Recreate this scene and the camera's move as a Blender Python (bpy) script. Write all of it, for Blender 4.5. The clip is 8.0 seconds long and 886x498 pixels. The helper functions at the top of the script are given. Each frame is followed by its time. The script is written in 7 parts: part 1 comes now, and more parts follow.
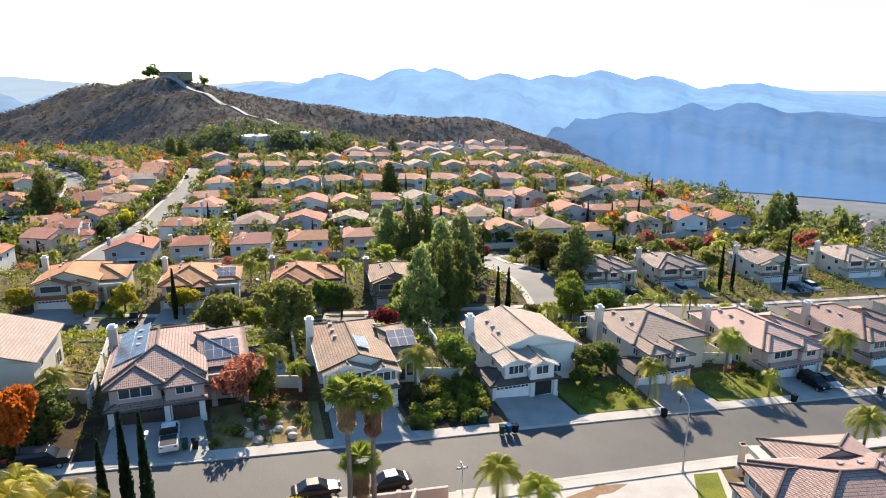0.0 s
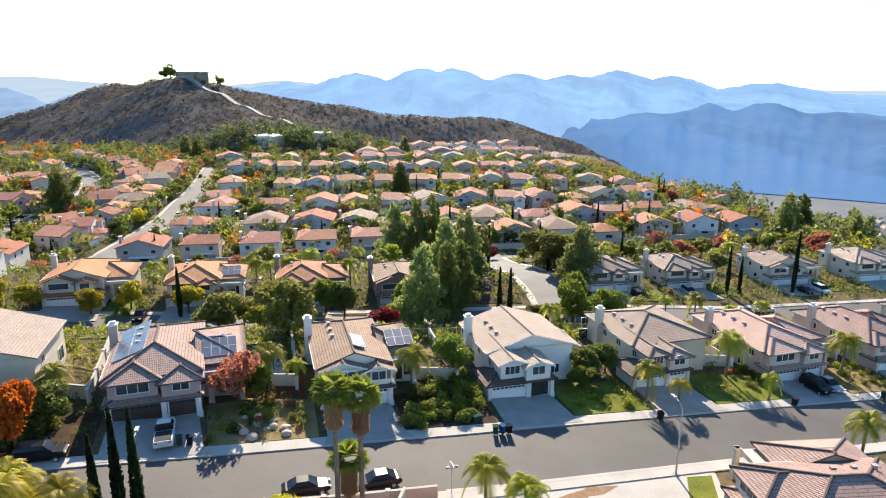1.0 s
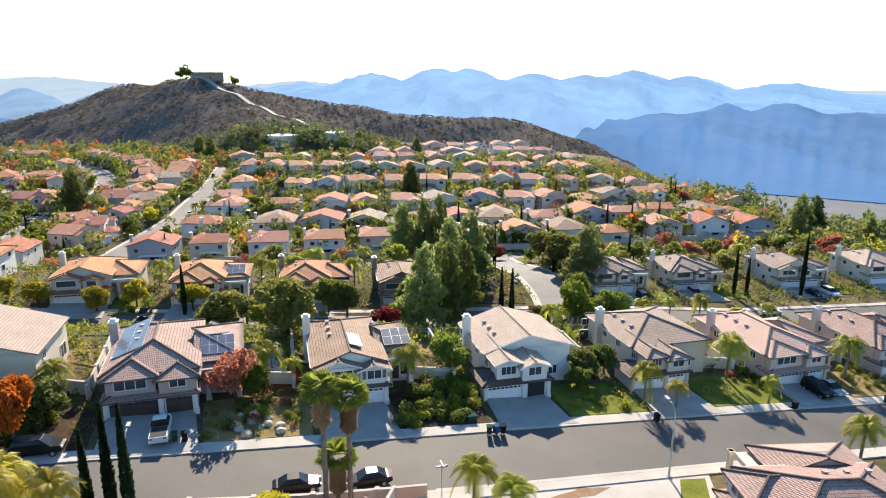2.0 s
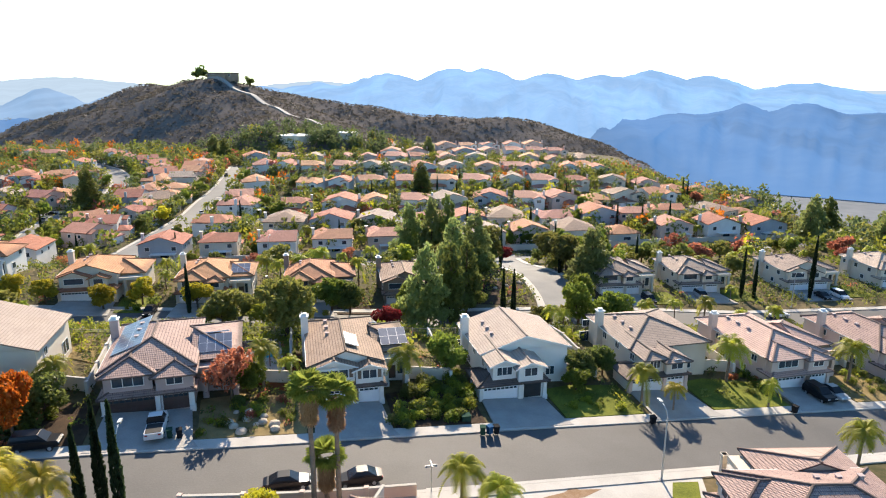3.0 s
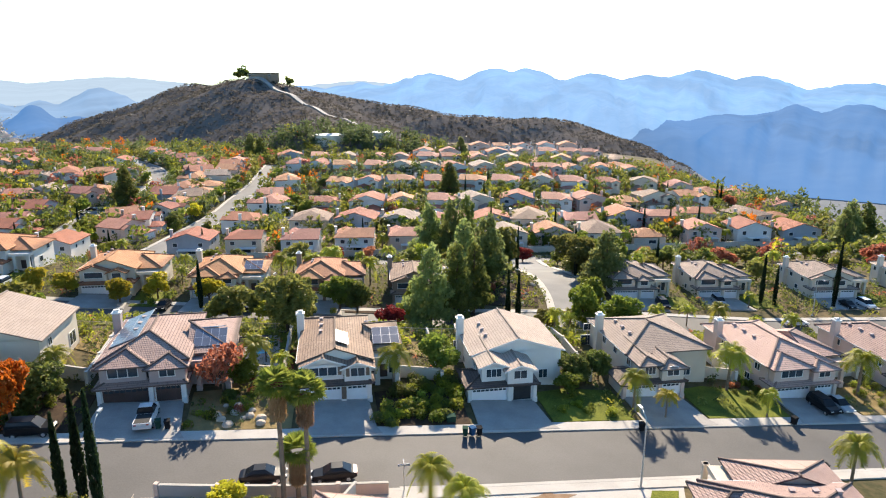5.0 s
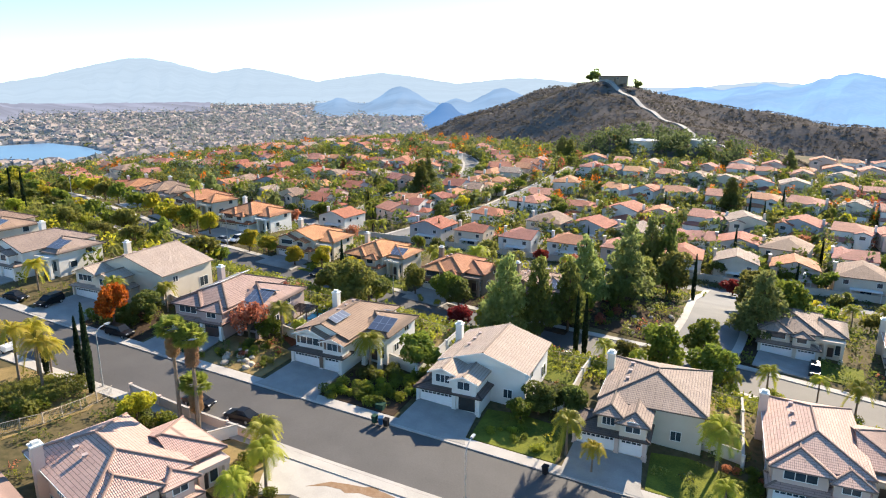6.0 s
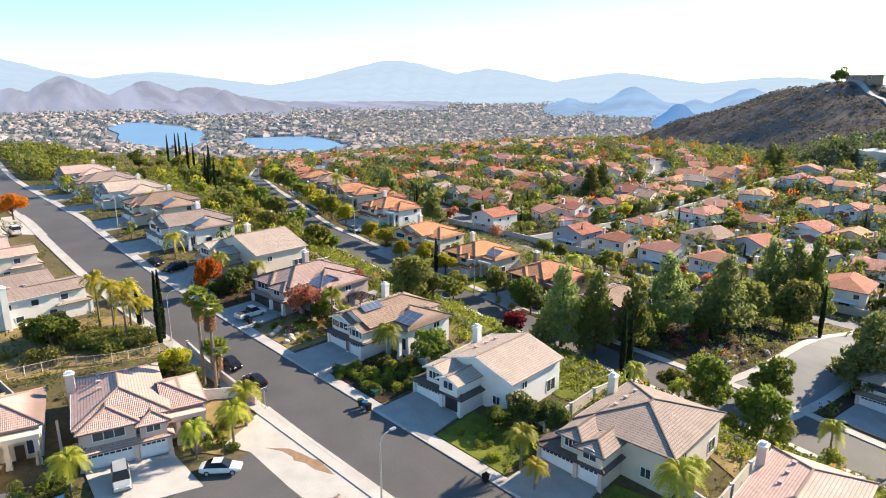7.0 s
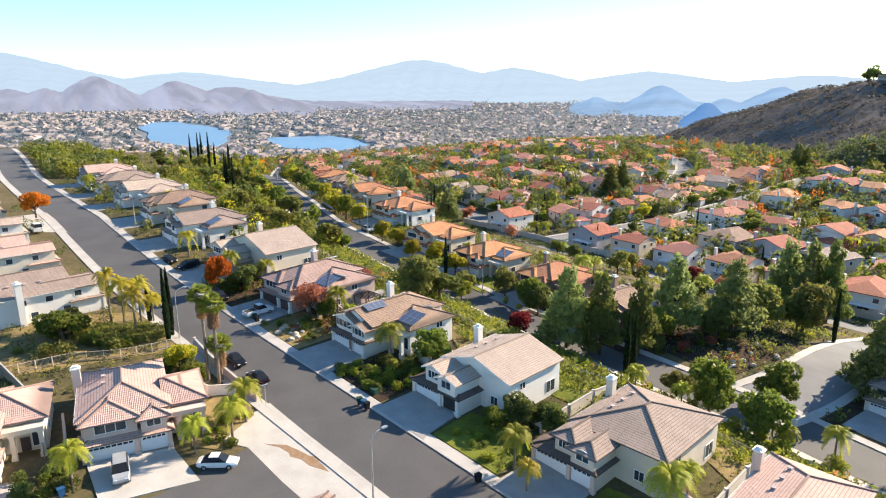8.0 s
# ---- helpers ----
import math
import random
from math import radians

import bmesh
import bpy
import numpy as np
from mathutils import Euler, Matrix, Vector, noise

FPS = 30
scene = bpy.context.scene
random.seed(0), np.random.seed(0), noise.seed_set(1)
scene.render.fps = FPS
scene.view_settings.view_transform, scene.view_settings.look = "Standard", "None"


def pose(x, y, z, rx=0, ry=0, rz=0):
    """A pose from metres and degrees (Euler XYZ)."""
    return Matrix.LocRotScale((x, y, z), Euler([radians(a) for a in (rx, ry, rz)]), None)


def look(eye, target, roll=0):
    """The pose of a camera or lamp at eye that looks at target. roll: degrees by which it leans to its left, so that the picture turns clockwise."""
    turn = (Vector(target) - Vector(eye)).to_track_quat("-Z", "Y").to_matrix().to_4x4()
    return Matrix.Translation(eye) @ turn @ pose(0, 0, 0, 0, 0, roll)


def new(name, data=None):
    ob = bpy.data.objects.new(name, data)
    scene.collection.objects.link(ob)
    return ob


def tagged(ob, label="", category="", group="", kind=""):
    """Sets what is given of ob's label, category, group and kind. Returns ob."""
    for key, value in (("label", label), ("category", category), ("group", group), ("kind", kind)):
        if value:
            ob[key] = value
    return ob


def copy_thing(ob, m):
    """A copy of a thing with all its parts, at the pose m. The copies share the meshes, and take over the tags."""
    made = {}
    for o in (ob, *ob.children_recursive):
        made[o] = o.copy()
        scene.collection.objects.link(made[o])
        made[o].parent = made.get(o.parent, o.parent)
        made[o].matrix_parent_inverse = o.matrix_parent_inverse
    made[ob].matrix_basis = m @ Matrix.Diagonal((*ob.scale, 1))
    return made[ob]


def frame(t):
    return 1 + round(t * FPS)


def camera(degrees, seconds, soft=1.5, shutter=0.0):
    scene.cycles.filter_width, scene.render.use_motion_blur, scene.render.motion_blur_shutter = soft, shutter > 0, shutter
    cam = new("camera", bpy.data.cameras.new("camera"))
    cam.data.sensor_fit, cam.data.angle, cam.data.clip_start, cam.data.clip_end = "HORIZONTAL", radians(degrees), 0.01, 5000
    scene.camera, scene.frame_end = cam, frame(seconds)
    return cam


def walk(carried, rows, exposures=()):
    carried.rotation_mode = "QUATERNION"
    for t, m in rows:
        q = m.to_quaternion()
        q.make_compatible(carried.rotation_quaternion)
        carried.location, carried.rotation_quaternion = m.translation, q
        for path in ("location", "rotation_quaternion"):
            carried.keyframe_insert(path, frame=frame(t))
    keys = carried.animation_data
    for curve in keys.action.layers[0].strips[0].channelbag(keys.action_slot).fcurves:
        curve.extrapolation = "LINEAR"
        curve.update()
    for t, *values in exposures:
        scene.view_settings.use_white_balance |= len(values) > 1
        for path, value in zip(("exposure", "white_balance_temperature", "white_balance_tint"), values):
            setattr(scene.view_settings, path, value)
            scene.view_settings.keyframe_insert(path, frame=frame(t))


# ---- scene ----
SCALE = 0.48   # the place is laid out in full-size metres and set down at this scale
cam = camera(68.35, 8.0, soft=1.1)
ROWS = [
    (0.0, 0.0, 0.0, 40.0, -14.5, -0.3, 0.0),
    (0.5, 1.21, -0.1, 40.03, -14.5, -0.3, 0.69),
    (1.0, 2.4, -0.2, 40.07, -14.5, -0.29, 1.38),
    (1.5, 3.55, -0.3, 40.1, -14.5, -0.28, 2.03),
    (3.0, 7.15, -0.42, 40.25, -14.5, -0.25, 4.06),
    (3.5, 8.45, -0.47, 40.35, -14.52, -0.2, 4.75),
    (4.0, 9.65, -0.5, 40.45, -14.54, -0.2, 5.4),
    (5.3, 18.1, 0.2, 40.6, -14.5, -0.35, 10.4),
    (5.5, 29.25, 1.6, 41.1, -14.54, -0.35, 17.47),
    (5.8, 48.9, 9.6, 42.1, -14.7, -0.4, 31.2),
    (6.0, 63.4, 16.9, 43.0, -14.62, -0.22, 40.95),
    (6.2, 75.2, 26.0, 43.6, -14.65, -0.1, 51.0),
    (6.5, 82.8, 35.7, 44.1, -14.65, -0.06, 58.75),
    (7.0, 84.9, 38.75, 44.2, -14.67, 0.02, 61.1),
    (7.5, 85.9, 40.2, 44.35, -14.7, 0.1, 62.2),
    (8.0, 86.95, 41.7, 44.45, -14.72, 0.17, 63.3),
]
walk(cam, [(t, pose(SCALE * x, SCALE * y, SCALE * z, 90 + pitch, roll, yaw)) for t, x, y, z, pitch, roll, yaw in ROWS],
     exposures=[(0.0, 1.27), (5.0, 1.27), (6.5, 1.36), (8.0, 1.36)])

# ---- light: a low clear-morning sun beyond the hills, and its sky ----
SUN_UP, SUN_LEFT = 28.5, 4.0      # degrees over the horizon, degrees to the left of +y
world = bpy.data.worlds.new("sky")
scene.world = world
world.use_nodes = True
wn = world.node_tree
sky = wn.nodes.new("ShaderNodeTexSky")
sky.sky_type = "NISHITA"
sky.sun_disc = False
sky.sun_elevation, sky.sun_rotation = radians(SUN_UP), radians(-SUN_LEFT)
sky.air_density, sky.dust_density, sky.ozone_density = 1.0, 0.1, 1.0
cool = wn.nodes.new("ShaderNodeMix")          # clear winter air: a cooler sky
cool.data_type, cool.blend_type = "RGBA", "MULTIPLY"
cool.inputs[0].default_value = 1.0
cool.inputs[7].default_value = (0.68, 0.97, 1.18, 1)
wn.links.new(sky.outputs[0], cool.inputs[6])
wn.links.new(cool.outputs[2], wn.nodes["Background"].inputs[0])
wn.nodes["Background"].inputs[1].default_value = 0.09
sun = new("sun", bpy.data.lights.new("sun", "SUN"))
sun.data.energy, sun.data.angle, sun.data.color = 5.0, radians(0.5), (1.0, 0.845, 0.65)
sun.matrix_basis = look((0, 0, 0), (math.sin(radians(SUN_LEFT)) * math.cos(radians(SUN_UP)), -math.cos(radians(SUN_LEFT)) * math.cos(radians(SUN_UP)), -math.sin(radians(SUN_UP))))
sun.location = (0, 0, 150)


# ---- materials ----
def node(nt, kind, **values):
    n = nt.nodes.new(kind)
    for k, v in values.items():
        n.inputs[k.replace("_", " ")].default_value = v
    return n


def mat(name, a, b=None, rough=0.8, scale=1.0, fine=9.0, bump=0.2, metal=0.0, vary=0.0, detail=4, through_leaf=0.0, coords="Object"):
    """Two colours mixed by a broad and a fine noise, with fine relief; vary: brightness per object."""
    m = bpy.data.materials.new(name)
    m.use_nodes = True
    nt = m.node_tree
    bsdf = nt.nodes["Principled BSDF"]
    bsdf.inputs["Roughness"].default_value, bsdf.inputs["Metallic"].default_value = rough, metal
    bsdf.inputs["Specular IOR Level"].default_value = 0.08 if rough >= 0.94 else 0.25 if through_leaf else 0.5
    b = b or tuple(c * 0.75 for c in a)
    tc = nt.nodes.new("ShaderNodeTexCoord")
    n1, n2 = node(nt, "ShaderNodeTexNoise", Scale=scale, Detail=detail), node(nt, "ShaderNodeTexNoise", Scale=fine, Detail=3)
    for n in (n1, n2):
        nt.links.new(tc.outputs[coords], n.inputs["Vector"])
    add = nt.nodes.new("ShaderNodeMath")
    add.operation = "MULTIPLY_ADD"
    add.inputs[1].default_value = 0.6
    nt.links.new(n1.outputs["Fac"], add.inputs[0])
    half = nt.nodes.new("ShaderNodeMath")
    half.operation = "MULTIPLY"
    half.inputs[1].default_value = 0.4
    nt.links.new(n2.outputs["Fac"], half.inputs[0])
    nt.links.new(half.outputs[0], add.inputs[2])
    ramp = nt.nodes.new("ShaderNodeValToRGB")
    ramp.color_ramp.elements[0].position, ramp.color_ramp.elements[1].position = 0.36, 0.64
    ramp.color_ramp.elements[0].color, ramp.color_ramp.elements[1].color = (*b, 1), (*a, 1)
    nt.links.new(add.outputs[0], ramp.inputs[0])
    out = ramp.outputs[0]
    if vary:
        info = nt.nodes.new("ShaderNodeObjectInfo")
        hsv = nt.nodes.new("ShaderNodeHueSaturation")
        mr = nt.nodes.new("ShaderNodeMapRange")
        mr.inputs["To Min"].default_value, mr.inputs["To Max"].default_value = 1 - vary, 1 + vary
        nt.links.new(info.outputs["Random"], mr.inputs["Value"])
        nt.links.new(mr.outputs[0], hsv.inputs["Value"])
        hue = nt.nodes.new("ShaderNodeMapRange")
        hue.inputs["To Min"].default_value, hue.inputs["To Max"].default_value = 0.5 - vary * 0.05, 0.5 + vary * 0.05
        nt.links.new(info.outputs["Random"], hue.inputs["Value"])
        nt.links.new(hue.outputs[0], hsv.inputs["Hue"])
        nt.links.new(out, hsv.inputs["Color"])
        out = hsv.outputs[0]
    nt.links.new(out, bsdf.inputs["Base Color"])
    if bump:
        bp = node(nt, "ShaderNodeBump", Strength=bump, Distance=0.05)
        nt.links.new(n2.outputs["Fac"], bp.inputs["Height"])
        nt.links.new(bp.outputs[0], bsdf.inputs["Normal"])
    if through_leaf:
        tr = nt.nodes.new("ShaderNodeBsdfTranslucent")
        mix = nt.nodes.new("ShaderNodeMixShader")
        mix.inputs[0].default_value = through_leaf
        nt.links.new(out, tr.inputs["Color"])
        nt.links.new(bsdf.outputs[0], mix.inputs[1])
        nt.links.new(tr.outputs[0], mix.inputs[2])
        nt.links.new(mix.outputs[0], nt.nodes["Material Output"].inputs["Surface"])
    return m


def tile_mat(name, a, b, dark, course=0.38, wide=0.32, vary=0.08):
    """Roof tiles laid in courses, by the roof's own UVs in metres."""
    m = mat(name, a, b, 0.85, 0.5, 7.0, 0.0, vary=vary)
    nt = m.node_tree
    bsdf = nt.nodes["Principled BSDF"]
    base = bsdf.inputs["Base Color"].links[0].from_socket
    uv = nt.nodes.new("ShaderNodeUVMap")
    brick = node(nt, "ShaderNodeTexBrick", Scale=1.0, Mortar_Size=0.05, Mortar_Smooth=0.8, Brick_Width=wide * 7, Row_Height=course,
                 Color1=(1, 1, 1, 1), Color2=(0.93, 0.93, 0.93, 1), Mortar=(dark, dark, dark, 1))
    nt.links.new(uv.outputs[0], brick.inputs["Vector"])
    mul = nt.nodes.new("ShaderNodeMix")
    mul.data_type, mul.blend_type = "RGBA", "MULTIPLY"
    mul.inputs[0].default_value = 1.0
    nt.links.new(base, mul.inputs[6])
    nt.links.new(brick.outputs["Color"], mul.inputs[7])
    nt.links.new(mul.outputs[2], bsdf.inputs["Base Color"])
    # each course steps over the one below
    sep = nt.nodes.new("ShaderNodeSeparateXYZ")
    nt.links.new(uv.outputs[0], sep.inputs[0])
    div = nt.nodes.new("ShaderNodeMath")
    div.operation = "DIVIDE"
    div.inputs[1].default_value = course
    nt.links.new(sep.outputs[1], div.inputs[0])
    fr = nt.nodes.new("ShaderNodeMath")
    fr.operation = "FRACT"
    nt.links.new(div.outputs[0], fr.inputs[0])
    wv = node(nt, "ShaderNodeTexWave", Scale=1.0 / wide * 0.5)
    wv.bands_direction = "X"
    nt.links.new(uv.outputs[0], wv.inputs["Vector"])
    hm = nt.nodes.new("ShaderNodeMath")
    hm.operation = "MULTIPLY_ADD"
    hm.inputs[1].default_value = 0.8
    nt.links.new(wv.outputs["Fac"], hm.inputs[0])
    inv = nt.nodes.new("ShaderNodeMath")
    inv.operation = "SUBTRACT"
    inv.inputs[0].default_value = 1.0
    nt.links.new(fr.outputs[0], inv.inputs[1])
    nt.links.new(inv.outputs[0], hm.inputs[2])
    bp = node(nt, "ShaderNodeBump", Strength=0.5, Distance=0.05)
    nt.links.new(hm.outputs[0], bp.inputs["Height"])
    nt.links.new(bp.outputs[0], bsdf.inputs["Normal"])
    return m


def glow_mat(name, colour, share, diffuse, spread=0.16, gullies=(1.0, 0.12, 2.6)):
    """Far ranges: scrub and rock behind haze painted as glow, with ridge shading mottled in."""
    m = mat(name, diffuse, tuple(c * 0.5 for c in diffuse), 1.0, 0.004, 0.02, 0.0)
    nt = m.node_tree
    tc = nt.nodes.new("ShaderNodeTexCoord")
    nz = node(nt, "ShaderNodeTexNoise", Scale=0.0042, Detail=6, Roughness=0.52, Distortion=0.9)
    mp = nt.nodes.new("ShaderNodeMapping")   # lighter and darker streaks paint gully relief down the slopes
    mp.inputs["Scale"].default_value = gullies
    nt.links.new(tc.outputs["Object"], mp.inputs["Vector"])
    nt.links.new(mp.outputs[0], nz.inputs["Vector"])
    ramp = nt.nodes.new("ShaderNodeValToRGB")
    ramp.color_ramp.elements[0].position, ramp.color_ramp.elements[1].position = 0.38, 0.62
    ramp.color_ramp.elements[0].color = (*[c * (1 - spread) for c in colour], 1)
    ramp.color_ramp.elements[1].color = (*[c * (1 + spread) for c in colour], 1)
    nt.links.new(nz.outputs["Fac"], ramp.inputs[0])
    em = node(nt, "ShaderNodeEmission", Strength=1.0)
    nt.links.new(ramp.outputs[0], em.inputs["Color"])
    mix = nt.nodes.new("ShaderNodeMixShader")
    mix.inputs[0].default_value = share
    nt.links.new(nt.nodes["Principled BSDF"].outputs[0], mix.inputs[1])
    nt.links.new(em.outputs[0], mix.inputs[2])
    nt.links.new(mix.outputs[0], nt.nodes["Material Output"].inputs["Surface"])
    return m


M_GROUND = mat("dry_earth_and_scrub", (0.16, 0.12, 0.065), (0.062, 0.06, 0.028), 0.95, 0.05, 1.3, 0.6)
M_HILL = mat("chaparral_slope", (0.17, 0.148, 0.132), (0.088, 0.08, 0.075), 0.95, 0.03, 0.45, 0.8)
M_HILL.node_tree.nodes["Principled BSDF"].inputs["Specular IOR Level"].default_value = 0.0
# blue-grey tint in the valley floor's colour stands in for distance haze
M_CITY = mat("hazy_valley_floor", (0.19, 0.2, 0.215), (0.125, 0.14, 0.15), 0.95, 0.006, 0.05, 0.0)
M_ROAD = mat("asphalt", (0.09, 0.085, 0.082), (0.064, 0.06, 0.058), 0.78, 0.15, 6, 0.12)
M_ROAD_OLD = mat("greyed_asphalt", (0.19, 0.185, 0.18), (0.14, 0.14, 0.138), 0.9, 0.15, 5, 0.15)
M_CONCRETE = mat("pale_concrete", (0.46, 0.43, 0.39), (0.36, 0.335, 0.3), 0.9, 0.35, 7, 0.12)
M_DRIVE = mat("driveway_concrete", (0.36, 0.34, 0.31), (0.27, 0.255, 0.235), 0.9, 0.5, 7, 0.12)
M_LAWN = mat("mown_lawn", (0.19, 0.2, 0.03), (0.08, 0.1, 0.02), 0.95, 0.35, 5, 0.8)
M_DRYLAWN = mat("dry_lawn", (0.3, 0.22, 0.1), (0.18, 0.135, 0.06), 0.95, 0.5, 12, 0.7)
M_MULCH = mat("bark_mulch", (0.085, 0.055, 0.035), (0.04, 0.03, 0.022), 0.95, 0.8, 10, 0.8)
M_REDMULCH = mat("red_mulch", (0.22, 0.075, 0.04), (0.12, 0.045, 0.03), 0.95, 0.8, 10, 0.8)
M_SLOPE = mat("planted_slope", (0.19, 0.19, 0.04), (0.1, 0.11, 0.025), 0.95, 0.3, 4, 0.8)
M_WATER = mat("lake_water", (0.14, 0.24, 0.36), (0.12, 0.21, 0.32), 0.35, 0.01, 0.3, 0.05)
M_POOL = mat("pool_water", (0.08, 0.4, 0.5), (0.05, 0.33, 0.45), 0.05, 1, 4, 0.1)

STUCCO = {
    "white": mat("white_stucco", (0.74, 0.71, 0.66), (0.66, 0.63, 0.58), 0.9, 0.4, 14, 0.15),
    "cream": mat("cream_stucco", (0.66, 0.58, 0.47), (0.58, 0.5, 0.4), 0.9, 0.4, 14, 0.15),
    "pink": mat("pink_stucco", (0.66, 0.5, 0.42), (0.58, 0.43, 0.36), 0.9, 0.4, 14, 0.15),
    "mauve": mat("mauve_stucco", (0.47, 0.37, 0.34), (0.4, 0.31, 0.29), 0.9, 0.4, 14, 0.15),
    "brown": mat("brown_stucco", (0.3, 0.22, 0.16), (0.24, 0.17, 0.12), 0.9, 0.4, 14, 0.15),
    "grey": mat("grey_stucco", (0.42, 0.43, 0.45), (0.35, 0.36, 0.38), 0.9, 0.4, 14, 0.15),
}
ROOF = {
    "beige": tile_mat("beige_roof_tile", (0.37, 0.275, 0.22), (0.3, 0.22, 0.175), 0.4),
    "tan": tile_mat("tan_roof_tile", (0.35, 0.23, 0.16), (0.275, 0.175, 0.12), 0.4),
    "pale": tile_mat("pale_roof_tile", (0.5, 0.39, 0.31), (0.43, 0.33, 0.26), 0.55),
    "mauve": tile_mat("mauve_roof_tile", (0.42, 0.28, 0.235), (0.34, 0.22, 0.185), 0.3),
    "pink": tile_mat("pink_roof_tile", (0.58, 0.385, 0.315), (0.5, 0.325, 0.265), 0.42),
    "terracotta": tile_mat("terracotta_roof_tile", (0.44, 0.135, 0.07), (0.33, 0.1, 0.052), 0.55, vary=0.18),
    "orange": tile_mat("orange_roof_tile", (0.52, 0.22, 0.1), (0.4, 0.165, 0.075), 0.55, vary=0.18),
    "rose": tile_mat("rose_roof_tile", (0.47, 0.185, 0.13), (0.37, 0.145, 0.1), 0.55, vary=0.18),
    "dark": tile_mat("dark_roof_tile", (0.17, 0.12, 0.1), (0.12, 0.085, 0.07), 0.5),
}
M_TRIM = mat("white_trim", (0.78, 0.76, 0.72), (0.72, 0.7, 0.66), 0.6, 1, 12, 0.05)
M_GLASS = mat("window_glass", (0.05, 0.065, 0.08), (0.03, 0.04, 0.05), 0.08, 0.6, 2, 0.0)
M_CARGLASS = mat("car_glass", (0.02, 0.022, 0.026), (0.015, 0.017, 0.02), 0.12, 0.6, 2, 0.0)
M_CARGLASS.node_tree.nodes["Principled BSDF"].inputs["Specular IOR Level"].default_value = 0.22
M_SOLAR = mat("solar_cell", (0.13, 0.15, 0.2), (0.1, 0.115, 0.155), 0.3, 1.2, 6, 0.0)
M_ALU = mat("brushed_aluminium", (0.55, 0.56, 0.58), (0.45, 0.46, 0.48), 0.4, 2, 30, 0.05, metal=0.8)
M_STEEL = mat("galvanised_steel", (0.45, 0.46, 0.46), (0.36, 0.37, 0.37), 0.5, 2, 20, 0.05, metal=0.5)
M_GARAGE = mat("white_garage_door", (0.8, 0.8, 0.8), (0.74, 0.74, 0.74), 0.5, 1, 12, 0.05)
M_DARKGARAGE = mat("dark_brown_garage_door", (0.09, 0.05, 0.04), (0.065, 0.038, 0.03), 0.5, 1, 12, 0.05)
# near-black: painted shade of the open garage bay, and the pickup's load bed
M_INSIDE = mat("dark_bay_shade_and_bed", (0.03, 0.03, 0.03), (0.02, 0.02, 0.02), 0.9, 1, 5, 0)
M_WOODFENCE = mat("weathered_fence_wood", (0.36, 0.27, 0.19), (0.25, 0.18, 0.12), 0.9, 0.8, 14, 0.3)
M_WALLBLOCK = mat("tan_block_wall", (0.5, 0.42, 0.33), (0.41, 0.34, 0.26), 0.9, 0.6, 10, 0.25)
M_TYRE = mat("black_rubber", (0.02, 0.02, 0.021), (0.014, 0.014, 0.015), 0.85, 3, 30, 0.1)
M_PLASTIC = {"green": mat("dark_green_plastic", (0.03, 0.07, 0.05), None, 0.95), "black": mat("black_plastic", (0.02, 0.02, 0.022), None, 0.95), "blue": mat("blue_plastic", (0.03, 0.1, 0.22), None, 0.95)}
PAINT = {n: mat(n + "_car_paint", c, None, 0.32, 0.6, 60, 0.0, metal=0.1) for n, c in
         {"black": (0.012, 0.012, 0.014), "white": (0.75, 0.75, 0.75), "silver": (0.4, 0.41, 0.42), "red": (0.4, 0.02, 0.02), "blue": (0.06, 0.1, 0.22)}.items()}
PAINT["black"].node_tree.nodes["Principled BSDF"].inputs["Specular IOR Level"].default_value = 0.18
M_TRUNK = mat("grey_brown_bark", (0.16, 0.115, 0.08), (0.09, 0.065, 0.045), 0.95, 1.5, 14, 0.6)
M_PALMTRUNK = mat("palm_bark", (0.26, 0.2, 0.15), (0.16, 0.12, 0.09), 0.95, 1.5, 14, 0.6)
LEAF = {n: mat(n + "_leaves", c, d, 0.55, 0.5, 5, 0.0, vary=0.25, through_leaf=0.55) for n, (c, d) in {
    "green": ((0.235, 0.265, 0.038), (0.12, 0.155, 0.026)), "dark": ((0.2, 0.22, 0.05), (0.105, 0.125, 0.033)),
    "olive": ((0.29, 0.27, 0.058), (0.14, 0.145, 0.04)), "yellow": ((0.52, 0.42, 0.035), (0.34, 0.31, 0.03)), "deep": ((0.125, 0.145, 0.052), (0.07, 0.085, 0.034)),
    "lime": ((0.4, 0.4, 0.045), (0.24, 0.27, 0.035)), "orange": ((0.65, 0.21, 0.02), (0.48, 0.14, 0.016)),
    "red": ((0.32, 0.05, 0.035), (0.2, 0.035, 0.025)), "rust": ((0.52, 0.2, 0.11), (0.36, 0.13, 0.075)),
    "palm": ((0.48, 0.46, 0.05), (0.28, 0.3, 0.035)), "goldpalm": ((0.55, 0.42, 0.03), (0.33, 0.3, 0.04)), "dry": ((0.48, 0.31, 0.17), (0.34, 0.2, 0.105)),
    "cypress": ((0.035, 0.055, 0.022), (0.016, 0.028, 0.012)), "pine": ((0.31, 0.34, 0.11), (0.19, 0.22, 0.07)), "fan": ((0.3, 0.31, 0.055), (0.16, 0.18, 0.035)),
    # town: leaf colour paled and greyed, the valley's haze painted in
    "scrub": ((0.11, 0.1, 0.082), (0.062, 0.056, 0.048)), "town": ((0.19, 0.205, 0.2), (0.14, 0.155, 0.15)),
}.items()}


# ---- building helpers ----
def mesh_object(name, bm, material, parent=None):
    me = bpy.data.meshes.new(name)
    bm.to_mesh(me)
    bm.free()
    me.materials.append(material)
    ob = new(name, me)
    if parent is not None:
        ob.parent = parent
    return ob


def part(name, bm, material, parent, label=""):
    return tagged(mesh_object(name, bm, material, parent), label)


